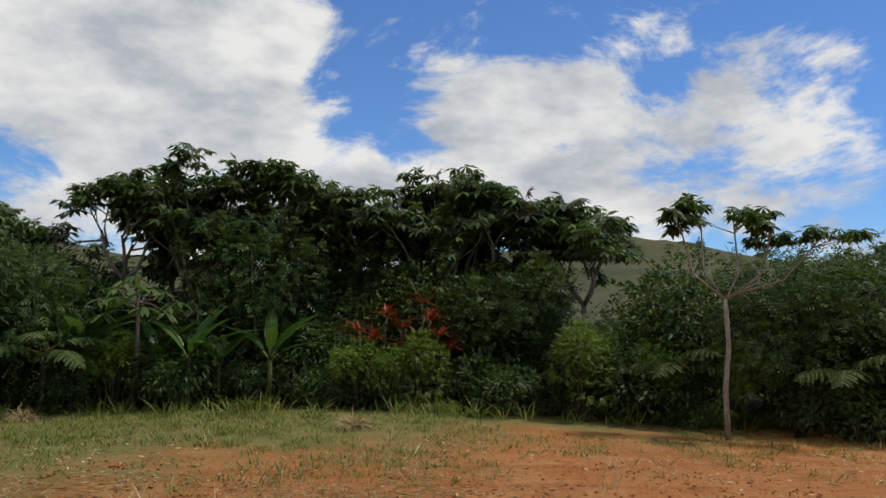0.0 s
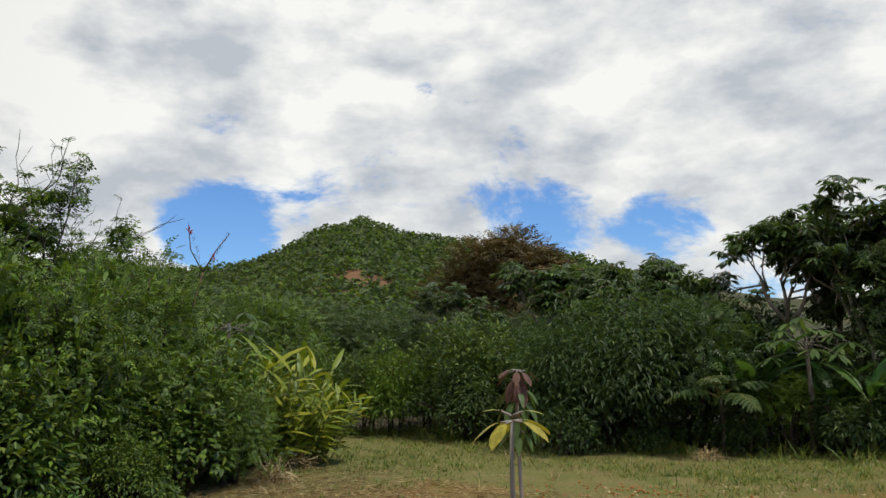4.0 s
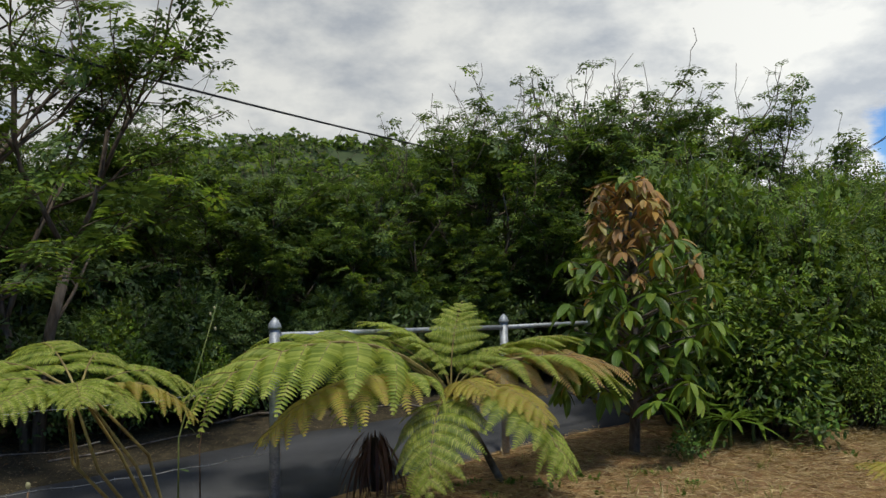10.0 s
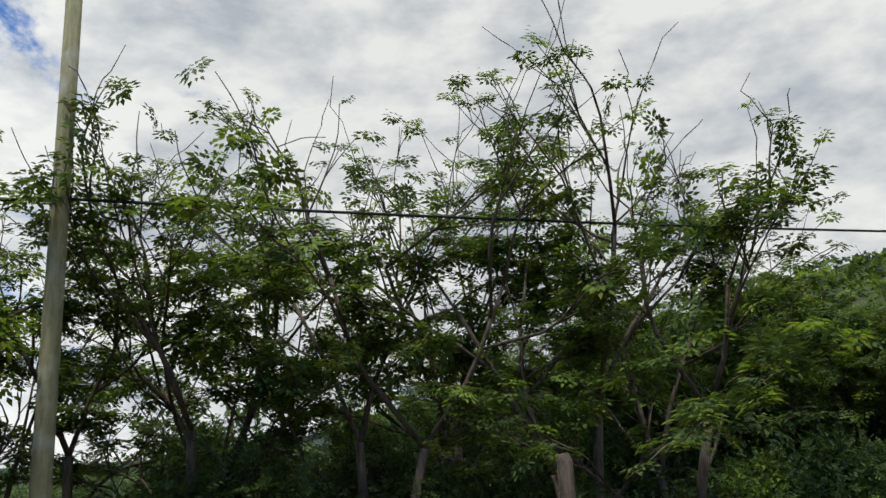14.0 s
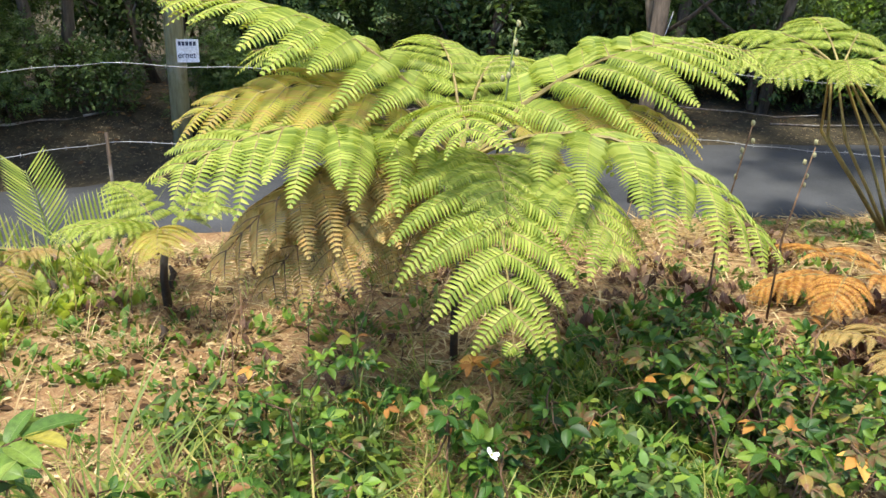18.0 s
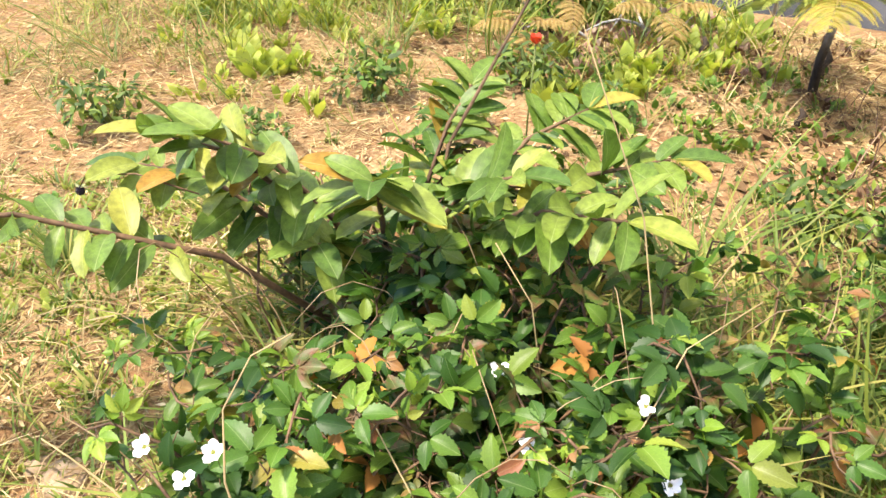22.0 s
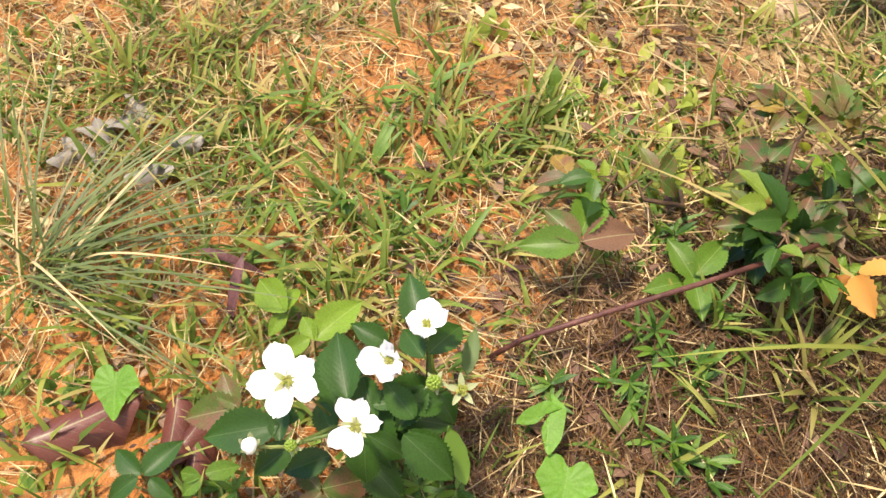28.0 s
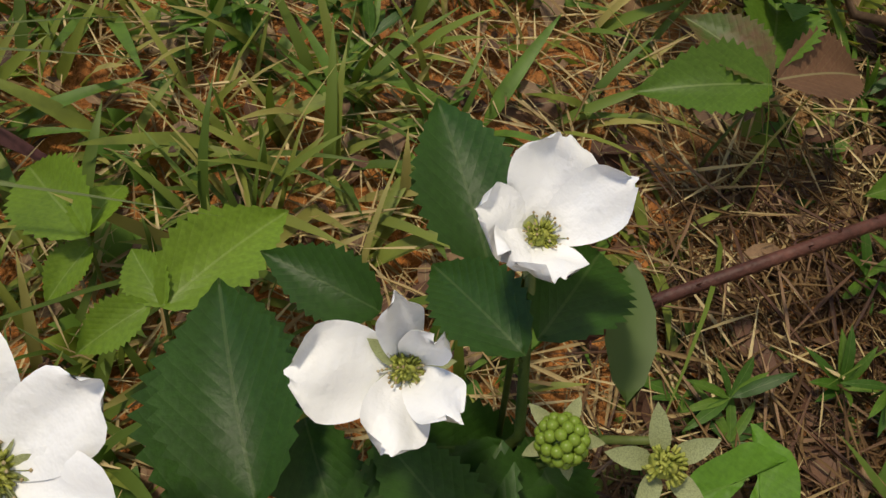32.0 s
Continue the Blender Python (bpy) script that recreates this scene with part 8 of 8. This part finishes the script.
solo("blackberry_cane", red_cane.mesh("blackberry_cane", CANE_RED), "thorny dark red blackberry cane along the ground", "cane")
for rows, mat, nm, lb in ((((1.404, 0.443, 0.05, 1.446, 0.443, 0.05), (1.401, 0.441, 0.05, 1.394, 0.395, 0.06), (1.404, 0.448, 0.05, 1.417, 0.483, 0.04), (1.392, 0.441, 0.05, 1.359, 0.444, 0.05)), "bramble_dark", "seedling", "dark green blackberry seedling on clay"),
                          (((1.347, 0.409, 0.06, 1.356, 0.436, 0.05), (1.347, 0.404, 0.06, 1.325, 0.378, 0.06), (1.35, 0.41, 0.06, 1.375, 0.42, 0.05)), "bramble", "seedling", "fresh green blackberry seedling on clay"),
                          (((1.348, 0.224, 0.08, 1.337, 0.157, 0.09), (1.348, 0.224, 0.08, 1.380, 0.212, 0.08), (1.353, 0.228, 0.08, 1.369, 0.259, 0.07)), "bramble_young", "seedling", "bright green three-leaved blackberry seedling"),
                          (((1.401, 0.214, 0.07, 1.464, 0.199, 0.06), (1.401, 0.214, 0.07, 1.420, 0.177, 0.06), (1.401, 0.214, 0.06, 1.405, 0.245, 0.05)), "bramble_young", "seedling", "bright green three-leaved blackberry seedling"),
                          (((1.169, -0.058, 0.10, 1.226, -0.016, 0.10), (1.171, -0.061, 0.10, 1.226, -0.072, 0.11), (1.173, -0.071, 0.10, 1.190, -0.146, 0.11), (1.165, -0.066, 0.10, 1.118, -0.125, 0.10)), "mixed", "seedling", "reddish blackberry seedling on clay"),
                          (((1.03, -0.14, 0.05, 1.00, -0.09, 0.07), (1.03, -0.14, 0.05, 1.08, -0.16, 0.07), (1.03, -0.14, 0.06, 1.02, -0.20, 0.08), (1.04, -0.13, 0.04, 1.07, -0.09, 0.05)), "bramble", "seedling", "fresh green blackberry seedling beside the cane")):
    x, y = rows[0][0], rows[0][1]
    o = np.array((x, y, float(ground_z(x, y)) - 0.002))
    ob = thing("blackberry_seedling", lb, "seedling", "blackberry seedlings", tuple(o))
    hang("stem", Pile().tube([(0, 0, 0), (0.002, 0.001, 0.03), (0, 0, rows[0][2] - o[2])], 0.0013, 0.001, 5).mesh("stem", STEM_GREEN), ob)
    for k, row in enumerate(rows):
        set_leaf(ob, o, BIG, G[mat if mat != "mixed" else ("bramble", "bramble_red", "bramble", "litter")[k]], *row)


def lobed_leaf(prof):
    """A thin leaf with an uneven outline round its foot, bowed between the midrib and the margin."""
    n = len(prof)
    ring = []
    for i in range(n):
        a, b, c, d = (np.array(prof[(i + k) % n], float) for k in (-1, 0, 1, 2))
        for f in (0, 0.34, 0.67):
            ring.append(0.5 * (2 * b + (c - a) * f + (2 * a - 5 * b + 4 * c - d) * f * f + (3 * b - a - 3 * c + d) * f ** 3))
    m = len(ring)
    v, t = [(0, 0.3, 0.0)], []
    for f in (0.35, 0.7, 1.0):
        for k, q in enumerate(ring):
            x, y = q[0] * f, 0.3 + (q[1] - 0.3) * f
            v.append((x, y, 0.16 * abs(x) - 0.16 * x * x - 0.10 * y * y + 0.018 * math.sin(1.9 * k) * f * f))
    t += [(0, 1 + k, 1 + (k + 1) % m) for k in range(m)]
    for r in (0, 1):
        for k in range(m):
            a, b = 1 + r * m + k, 1 + r * m + (k + 1) % m
            t += [(a, a + m, b + m), (a, b + m, b)]
    return np.array(v), np.array(t), np.array([(0.5 + x / 1.3, y) for x, y, _ in v])


HEARTLEAF = lobed_leaf(((0, 0.02), (0.16, -0.15), (0.38, -0.10), (0.46, 0.10), (0.52, 0.27), (0.42, 0.42), (0.28, 0.60), (0.17, 0.80), (0, 1.0), (-0.15, 0.80), (-0.27, 0.60), (-0.40, 0.44), (-0.55, 0.30), (-0.46, 0.10), (-0.36, -0.08), (-0.18, -0.13)))
WING = lobed_leaf(((0.02, 0.0), (0.10, -0.30), (0.06, -0.62), (0.26, -0.44), (0.46, -0.20), (0.42, 0.20), (0.36, 0.56), (0.20, 0.84), (0.02, 1.0), (-0.10, 0.72), (-0.16, 0.40), (-0.08, 0.16)))
WING_BACK = (WING[0] * (-1, 1, 1), WING[1][:, ::-1], WING[2])
for rows, lb in ((((1.039, 0.166, 0.05, 1.016, 0.226, 0.04, HEARTLEAF),), "large"), (((1.0905, 0.136, 0.06, 1.112, 0.160, 0.05, WING), (1.0875, 0.134, 0.06, 1.066, 0.172, 0.06, WING_BACK)), "folded"), (((1.507, 0.378, 0.05, 1.475, 0.420, 0.04, HEARTLEAF),), "small"), (((0.93, 0.22, 0.04, 0.90, 0.27, 0.03, HEARTLEAF),), "large")):
    x, y, z = rows[0][:3]
    o = np.array((x, y, float(ground_z(x, y))))
    ob = thing("vine_leaf", lb + " pale green lobed vine leaf near the ground", "leaf", "vine leaves", tuple(o))
    hang("stalk", Pile().tube([(0, 0, -0.003), (0.004, 0.002, (z - o[2]) * 0.6), (0, 0, z - o[2])], 0.0009, 0.0008, 4).mesh("stalk", STEM_GREEN), ob)
    for row in rows:
        set_leaf(ob, o, row[6], G["ivy"], *row[:6], name="blade")
FALLEN = blade_shape(0.56, 9, 0.22, -0.16, 0.45, pleat=0.010, curl=0.8)
for row in ((1.545, 0.495, 0.02, 1.468, 0.374, 0.03), (1.448, 0.352, 0.02, 1.386, 0.428, 0.03), (1.400, 0.372, 0.02, 1.352, 0.425, 0.02), (1.128, 0.196, 0.012, 1.106, 0.246, 0.02), (1.112, 0.176, 0.02, 1.068, 0.222, 0.02), (1.109, 0.183, 0.01, 1.066, 0.217, 0.02), (1.107, 0.196, 0.01, 1.122, 0.234, 0.02), (1.087, -0.030, 0.01, 1.070, -0.067, 0.02), (1.143, 0.181, 0.01, 1.118, 0.187, 0.02), (1.150, -0.30, 0.01, 1.106, -0.295, 0.02), (0.984, 0.15, 0.01, 0.954, 0.157, 0.02), (1.365, 0.086, 0.01, 1.336, 0.075, 0.02), (1.088, 0.225, 0.012, 1.083, 0.165, 0.022), (1.401, 0.418, 0.012, 1.398, 0.350, 0.02), (1.131, 0.205, 0.012, 1.160, 0.165, 0.014), (0.961, 0.144, 0.012, 1.005, 0.130, 0.012), (1.30, -0.02, 0.012, 1.26, -0.05, 0.014), (1.05, 0.05, 0.012, 1.02, 0.09, 0.014), (1.08, 0.30, 0.012, 1.04, 0.27, 0.014)):
    x, y = row[:2]
    g0 = float(ground_z(x, y))
    p = Pile().spread(FALLEN, [(0, 0, 0.004)], [(row[3] - x, row[4] - y, 0.006)], [(0.1, 0.1, 1)], math.dist(row[:2], row[3:5]))
    big = math.dist(row[:2], row[3:5]) > 0.065
    solo("fallen_leaf", p.mesh("fallen_leaf", G["maroon" if big else "litter"]), "large curled maroon fallen leaf on the clay" if big else "curled brown fallen leaf on the clay", "leaf", "fallen leaves", (x, y, g0 + 0.022 * big))
# grey crumpled dead leaves beyond the grass clump
for i in range(9):
    x, y = 1.77 + 0.05 * math.sin(2.1 * i), 0.13 + 0.05 * math.cos(3.3 * i)
    p = Pile().spread(FALLEN, [(0, 0, 0)], [(math.cos(2 * i), math.sin(2 * i), 0.2)], [(0.3 * math.sin(i), 0.3, 1)], 0.06)
    solo("dead_leaf", p.mesh("dead_leaf", G_GREY), "crumpled pale grey dead leaf", "leaf", "dead leaves", (x, y, float(ground_z(x, y)) + 0.008 + 0.003 * (i % 3)))

# small weeds with narrow leaves in a star
STAR_LEAF = blade_shape(0.20, 4, 0.12, 0.25, 0.45)
for i, (x, y) in enumerate(((1.035, -0.047), (0.955, 0.067), (0.913, 0.066), (1.03, 0.034), (0.973, -0.037), (1.16, 0.28), (1.125, 0.26), (1.318, 0.396), (1.079, -0.184), (0.985, -0.133), (1.105, 0.091), (1.46, 0.03), (1.40, -0.02))):
    ob = thing("star_weed", "small weed with narrow pointed green leaves", "weed", "star weeds", (x, y, float(ground_z(x, y)) - 0.002))
    rng_s = np.random.default_rng(600 + i)
    tops = [np.array((0, 0, 0.035)), np.array((0.018, 0.006, 0.02)), np.array((-0.012, 0.016, 0.024))]
    st = Pile()
    for tip in tops:
        st.tube([(0, 0, 0), tip * (0.3, 0.3, 0.6), tip], 0.0012, 0.0008, 4)
    hang("stem", st.mesh("stem", STEM_GREEN), ob)
    for k, tip in enumerate(tops):
        d = rand_dirs(rng_s, 8, 0.05)
        hang("foliage", Pile().spread(STAR_LEAF, np.tile(tip, (8, 1)), d, np.tile(OUT, (8, 1)) - d * 0.3, rng_s.uniform(0.020, 0.038, 8)).mesh("foliage", G["bramble"]), ob, kind="stuff")

# single grass sprouts with broad blades
SPROUT = blade_shape(0.13, 5, 0.16, 0.55, 0.30)
SPROUT_MESH = [np_mesh("blade", SPROUT[0], SPROUT[1], G[k], SPROUT[2]) for k in ("grass", "herb")]
rng_q = np.random.default_rng(611)
for i, (x, y) in enumerate(((1.41, 0.10), (1.36, 0.05), (1.46, 0.14), (1.52, 0.18), (1.44, 0.22), (1.30, 0.00), (1.24, -0.06), (1.21, -0.13), (1.17, 0.02), (1.33, -0.12), (1.28, -0.22), (1.48, -0.05), (1.40, -0.16), (1.55, 0.06), (1.58, 0.36), (1.10, -0.20), (1.12, 0.10), (0.98, 0.00), (0.95, 0.17), (1.01, 0.10), (1.16, 0.36), (1.10, 0.33), (1.62, 0.12), (1.22, -0.30), (1.36, -0.30), (1.50, -0.22), (1.31, 0.13), (1.20, 0.08), (1.05, -0.28), (1.60, -0.10))):
    ob = thing("grass_sprout", "small sprout of broad green grass blades", "grass", "grass sprouts", (x, y, float(ground_z(x, y)) - 0.002))
    for k in range(int(rng_q.integers(5, 10))):
        a, e = rng_q.uniform(0, 6.3), rng_q.uniform(0.4, 1.8)
        hang("blade", SPROUT_MESH[i % 2], ob).matrix_basis = aim((0.004 * math.cos(a), 0.004 * math.sin(a), 0.0), (math.cos(a), math.sin(a), e), (-0.3 * math.cos(a), -0.3 * math.sin(a), 1), rng_q.uniform(0.035, 0.085))
PURPLE = leaf_material("purple_blade", [(0.0, (0.11, 0.045, 0.05)), (1.0, (0.17, 0.07, 0.07))], 0.5, 0.15, patch=20.0)
PURPLE_MESH = np_mesh("blade", SPROUT[0], SPROUT[1], PURPLE, SPROUT[2])
ob = thing("purple_grass", "two long purple-brown grass blades", "grass", at=(1.50, 0.18, float(ground_z(1.50, 0.18))))
for foot, d, ln in (((0.05, 0.03, 0.05), (-0.08, -0.04, 0.0), 0.095), ((0.0, 0.0, 0.052), (-0.04, 0.09, -0.02), 0.105)):
    hang("blade", PURPLE_MESH, ob).matrix_basis = aim(foot, d, (0, 0, 1), ln)
hang("stem", Pile().tube([(0.01, 0, -0.003), (0.006, 0.004, 0.03), (0, 0, 0.054)], 0.0014, 0.001, 5).mesh("stem", CANE_RED), ob)

# dead stalks over the patch
for pts in (((0.445, -0.251, 0.20), (0.47, -0.235, 0.36), (0.52, -0.222, 0.49), (0.594, -0.209, 0.56), (0.645, -0.235, 0.61), (0.681, -0.257, 0.65), (0.715, -0.266, 0.69), (0.739, -0.269, 0.72)), ((0.50, -0.20, 0.20), (0.555, -0.27, 0.42), (0.588, -0.33, 0.56), (0.585, -0.375, 0.64), (0.55, -0.415, 0.69), (0.503, -0.442, 0.70)), ((0.96, -0.478, 0.0), (0.93, -0.46, 0.25), (0.903, -0.446, 0.44)),
            ((-0.05, -0.60, 0.2), (-0.04, -0.66, 0.45), (-0.01, -0.73, 0.66), (0.05, -0.78, 0.82), (0.10, -0.80, 0.95)), ((0.12, -0.66, 0.2), (0.16, -0.72, 0.50), (0.22, -0.76, 0.60)), ((0.30, -0.30, 0.1), (0.33, -0.38, 0.34), (0.42, -0.50, 0.47), (0.54, -0.58, 0.50)), ((0.10, -0.35, 0.1), (0.06, -0.45, 0.40), (-0.06, -0.58, 0.52), (-0.20, -0.66, 0.54)), ((0.70, -0.35, 0.0), (0.72, -0.40, 0.28), (0.78, -0.50, 0.38), (0.86, -0.58, 0.40))):
    o = np.array(pts[0])
    solo("dead_stalk", Pile().tube([np.array(p) - o for p in pts], 0.0018, 0.0009, 6).mesh("dead_stalk", G["straw"]), "thin dry tan stalk standing in the brambles", "stalk", "dead stalks", tuple(o))

# ---- small plants and odd things ----
def stalk_with_buds(name, label, pts, seed, mat=STEM_GREEN, buds=7, leafy=0):
    rng = np.random.default_rng(seed)
    o = np.array(pts[0])
    ob = thing(name, label, "plant", at=tuple(o))
    q = [np.array(p) - o for p in pts]
    hang("stalk", Pile().tube(q, 0.006, 0.003, 6).mesh("stalk", mat), ob)
    for i in range(buds):
        e = q[-1] * (1 - 0.05 * i) + rng.normal(0, 0.012, 3)
        me = BUD_MESH
        b = hang("bud", me, ob)
        b.matrix_basis = Matrix.Translation(e) @ Matrix.Diagonal((1, 1, 1.3, 1))
    if leafy:
        f = rng.uniform(0.15, 0.85, leafy)
        base = np.array([q[0] + (q[-1] - q[0]) * k for k in f])
        hang("foliage", Pile().spread(OVAL, base, rand_dirs(rng, leafy, -0.1), np.tile(OUT, (leafy, 1)), 0.07 * rng.uniform(0.6, 1.2, leafy)).mesh("foliage", G["mid"]), ob, kind="stuff")


BUD_MESH = stone(41, 0.008, 1.2)
BUD_MESH.materials.append(plain("pale_bud", (0.26, 0.24, 0.12), (0.42, 0.40, 0.22), 60.0, 0.6, 0.0))
stalk_with_buds("budding_stalk", "thin stalk with pale round buds above the fern", ((-1.82, -1.30, 0.70), (-1.85, -1.29, 1.0), (-1.87, -1.28, 1.26)), 401)
stalk_with_buds("tall_weed", "tall leaning green weed stalk beside the lane", ((-5.08, -0.74, 0.0), (-5.12, -0.75, 0.6), (-5.20, -0.66, 1.0), (-5.28, -0.57, 1.38)), 402, buds=3, leafy=14)
for i, (x, y, h) in enumerate(((-2.75, -0.85, 0.9), (-3.05, -0.70, 0.8), (-2.35, -1.55, 0.75), (-3.3, -0.05, 0.6), (-6.2, -0.9, 0.7))):
    stalk_with_buds("dry_weed", "tall dry brown weed with seed heads", ((x, y, -0.02), (x + 0.02, y, h * 0.5), (x - 0.03, y + 0.04, h)), 410 + i, STEM_BROWN, 5)

# skirt of dead fronds below the fern by the railing
rng_x = np.random.default_rng(421)
stump = thing("dead_fern_skirt", "dark stump hung with dead fern fronds", "stump", at=(-6.34, 0.34, 0.0))
hang("stem", Pile().tube([(0, 0, -0.03), (0.01, 0, 0.2), (0, 0, 0.36)], 0.035, 0.03, 8).mesh("stem", BARK_DARK), stump)
a = rng_x.uniform(0, 6.3, 90)
pts = np.stack([np.cos(a) * 0.07, np.sin(a) * 0.07, rng_x.uniform(0.26, 0.42, 90)], 1)
hang("fringe", Pile().spread(BLADE, pts, np.stack([np.cos(a) * 0.5, np.sin(a) * 0.5, rng_x.uniform(-1.4, -0.3, 90)], 1), np.stack([np.cos(a), np.sin(a), 0 * a], 1), rng_x.uniform(0.25, 0.50, 90)).mesh("fringe", G["wilt"]), stump, kind="stuff")
for x, y, h in ((-1.30, -2.70, 0.13), (-1.02, -2.25, 0.08), (-0.86, -2.9, 0.10)):
    solo("dead_stub", Pile().tube([(0, 0, -0.02), (0.008, 0.004, h * 0.4), (-0.01, 0.006, h * 0.7), (0.004, 0, h)], (0.014, 0.011, 0.015, 0.006), 0, 7).mesh("dead_stub", BARK_DARK), "short dark dead stub in the straw", "stub", "dead stubs", (x, y, float(ground_z(x, y))))

# low plants round the small fern in the field and elsewhere
HERB_BUSH = [shrub_mesh(431, (0.26, 0.24, 0.15), 260, 0.075, blade_shape(0.32, 2, 0.1, 0.2), [G["mid"], G["bright"]], 6, stems=5, bark=STEM_GREEN), shrub_mesh(432, (0.22, 0.2, 0.2), 240, 0.06, OVAL, [G["mid"], G["herb"]], 6, stems=5, bark=STEM_GREEN)]
for i, (x, y, s) in enumerate(((-3.45, 2.70, 1.1), (-3.15, 2.85, 0.9), (-3.85, 2.55, 0.9), (-2.95, 3.05, 0.7), (-0.80, -1.55, 0.7), (-1.05, -1.30, 0.6), (-1.02, -1.10, 0.7), (-0.35, -2.35, 0.5), (0.25, -2.3, 0.6), (0.55, -2.6, 0.7), (-0.1, -2.7, 0.7), (0.9, -2.2, 0.5), (-2.3, -0.25, 0.8), (-1.5, -0.45, 0.8), (-7.4, 3.2, 1.0), (-7.2, 4.2, 1.2), (-7.5, 5.4, 1.0), (-6.9, 2.9, 0.8), (1.5, -2.4, 0.7), (2.2, -1.9, 0.8))):
    shrub("weed_clump", "low leafy green weed on the mown ground", (x, y, float(ground_z(x, y)) - 0.01), 57 * i, HERB_BUSH[i % 2], (s,) * 3, "weeds")
# two small leafy shoots in the straw before the fern
for x, y, h in ((-0.92, -1.24, 0.42), (-1.03, -1.08, 0.38), (-0.75, -1.05, 0.35)):
    bramble("bramble_shoot", "upright leafy blackberry shoot in the straw", int(1000 * h), (x, y, 0.02, 0.02), 5, 0.22, h * 1.1, 0.075, shares=(0.55, 0.05, 0.0), cane_mat=STEM_GREEN)
red = thing("red_bloom", "small red flower above the guava leaves", "flower", at=(0.07, -1.46, 0.66))
hang("stalk", Pile().tube([(0.02, 0.02, -0.6), (0.01, 0, -0.2), (0, 0, 0)], 0.003, 0.002, 5).mesh("stalk", STEM_GREEN), red)
for i in range(5):
    hang("petal", RED_PETAL, red).matrix_basis = pose(0, 0, 0, 0, 0, 72 * i) @ pose(0, 0, 0, 50) @ Matrix.Diagonal((0.028,) * 3 + (1,))
# palm leaves at the thicket's foot, and pale debris beside the lane
for i, (x, y) in enumerate(((-7.55, 3.75), (-7.35, 3.45))):
    ob = thing("strap_plant", "drooping strap-leaved plant below the thicket", "plant", "strap plants", (x, y, float(ground_z(x, y))))
    for k in range(16):
        a = 2.4 * k + i
        hang("leaf", STRAP_MESH, ob).matrix_basis = aim((0, 0, 0.25), (math.cos(a), math.sin(a), 0.9 - 0.05 * k), (0, 0, 1), 0.42 + 0.1 * math.sin(k))
    hang("stem", Pile().tube([(0, 0, -0.02), (0, 0, 0.27)], 0.02, 0.015, 6).mesh("stem", STEM_GREEN), ob)
for i in range(12):
    x, y = -0.55 + 0.28 * math.sin(2.3 * i), -3.35 + 0.20 * math.cos(3.1 * i)
    p = [np.array((0.3 * (k - 0.5) * math.cos(i), 0.3 * (k - 0.5) * math.sin(i), 0.02 + 0.06 * math.sin(3 * k + i))) for k in np.linspace(0, 1, 5)]
    solo("bleached_stick", Pile().tube(p, 0.008, 0.004, 5).mesh("bleached_stick", BLEACHED), "bleached grey broken stick by the lane", "stick", "bleached sticks", (x, y, float(ground_z(x, y)) + 0.02))

# leafy weeds between the mown ground and the lane
EDGE_WEED = [shrub_mesh(421, (0.30, 0.26, 0.30), 420, 0.075, blade_shape(0.34, 2, 0.08, 0.25), [G["fresh"], G["herb"], G["bright"]], 7, 0.2, low=-0.1), shrub_mesh(422, (0.24, 0.24, 0.36), 380, 0.07, FEATHER, [G["fresh"], G["bright"]], 7, 0.1, low=-0.1)]
for i, (x, y, s) in enumerate(((0.30, -3.72, 0.55), (-0.10, -3.62, 0.62), (-0.45, -3.48, 0.5), (0.62, -3.90, 0.45), (-0.25, -3.30, 0.45), (0.05, -3.95, 0.5))):
    shrub("lane_weed", "light green leafy weed at the lane's near edge", (x, y, float(ground_z(x, y)) - 0.02), 63 * i, EDGE_WEED[i % 2], (s,) * 3, "weeds at the lane's edge")
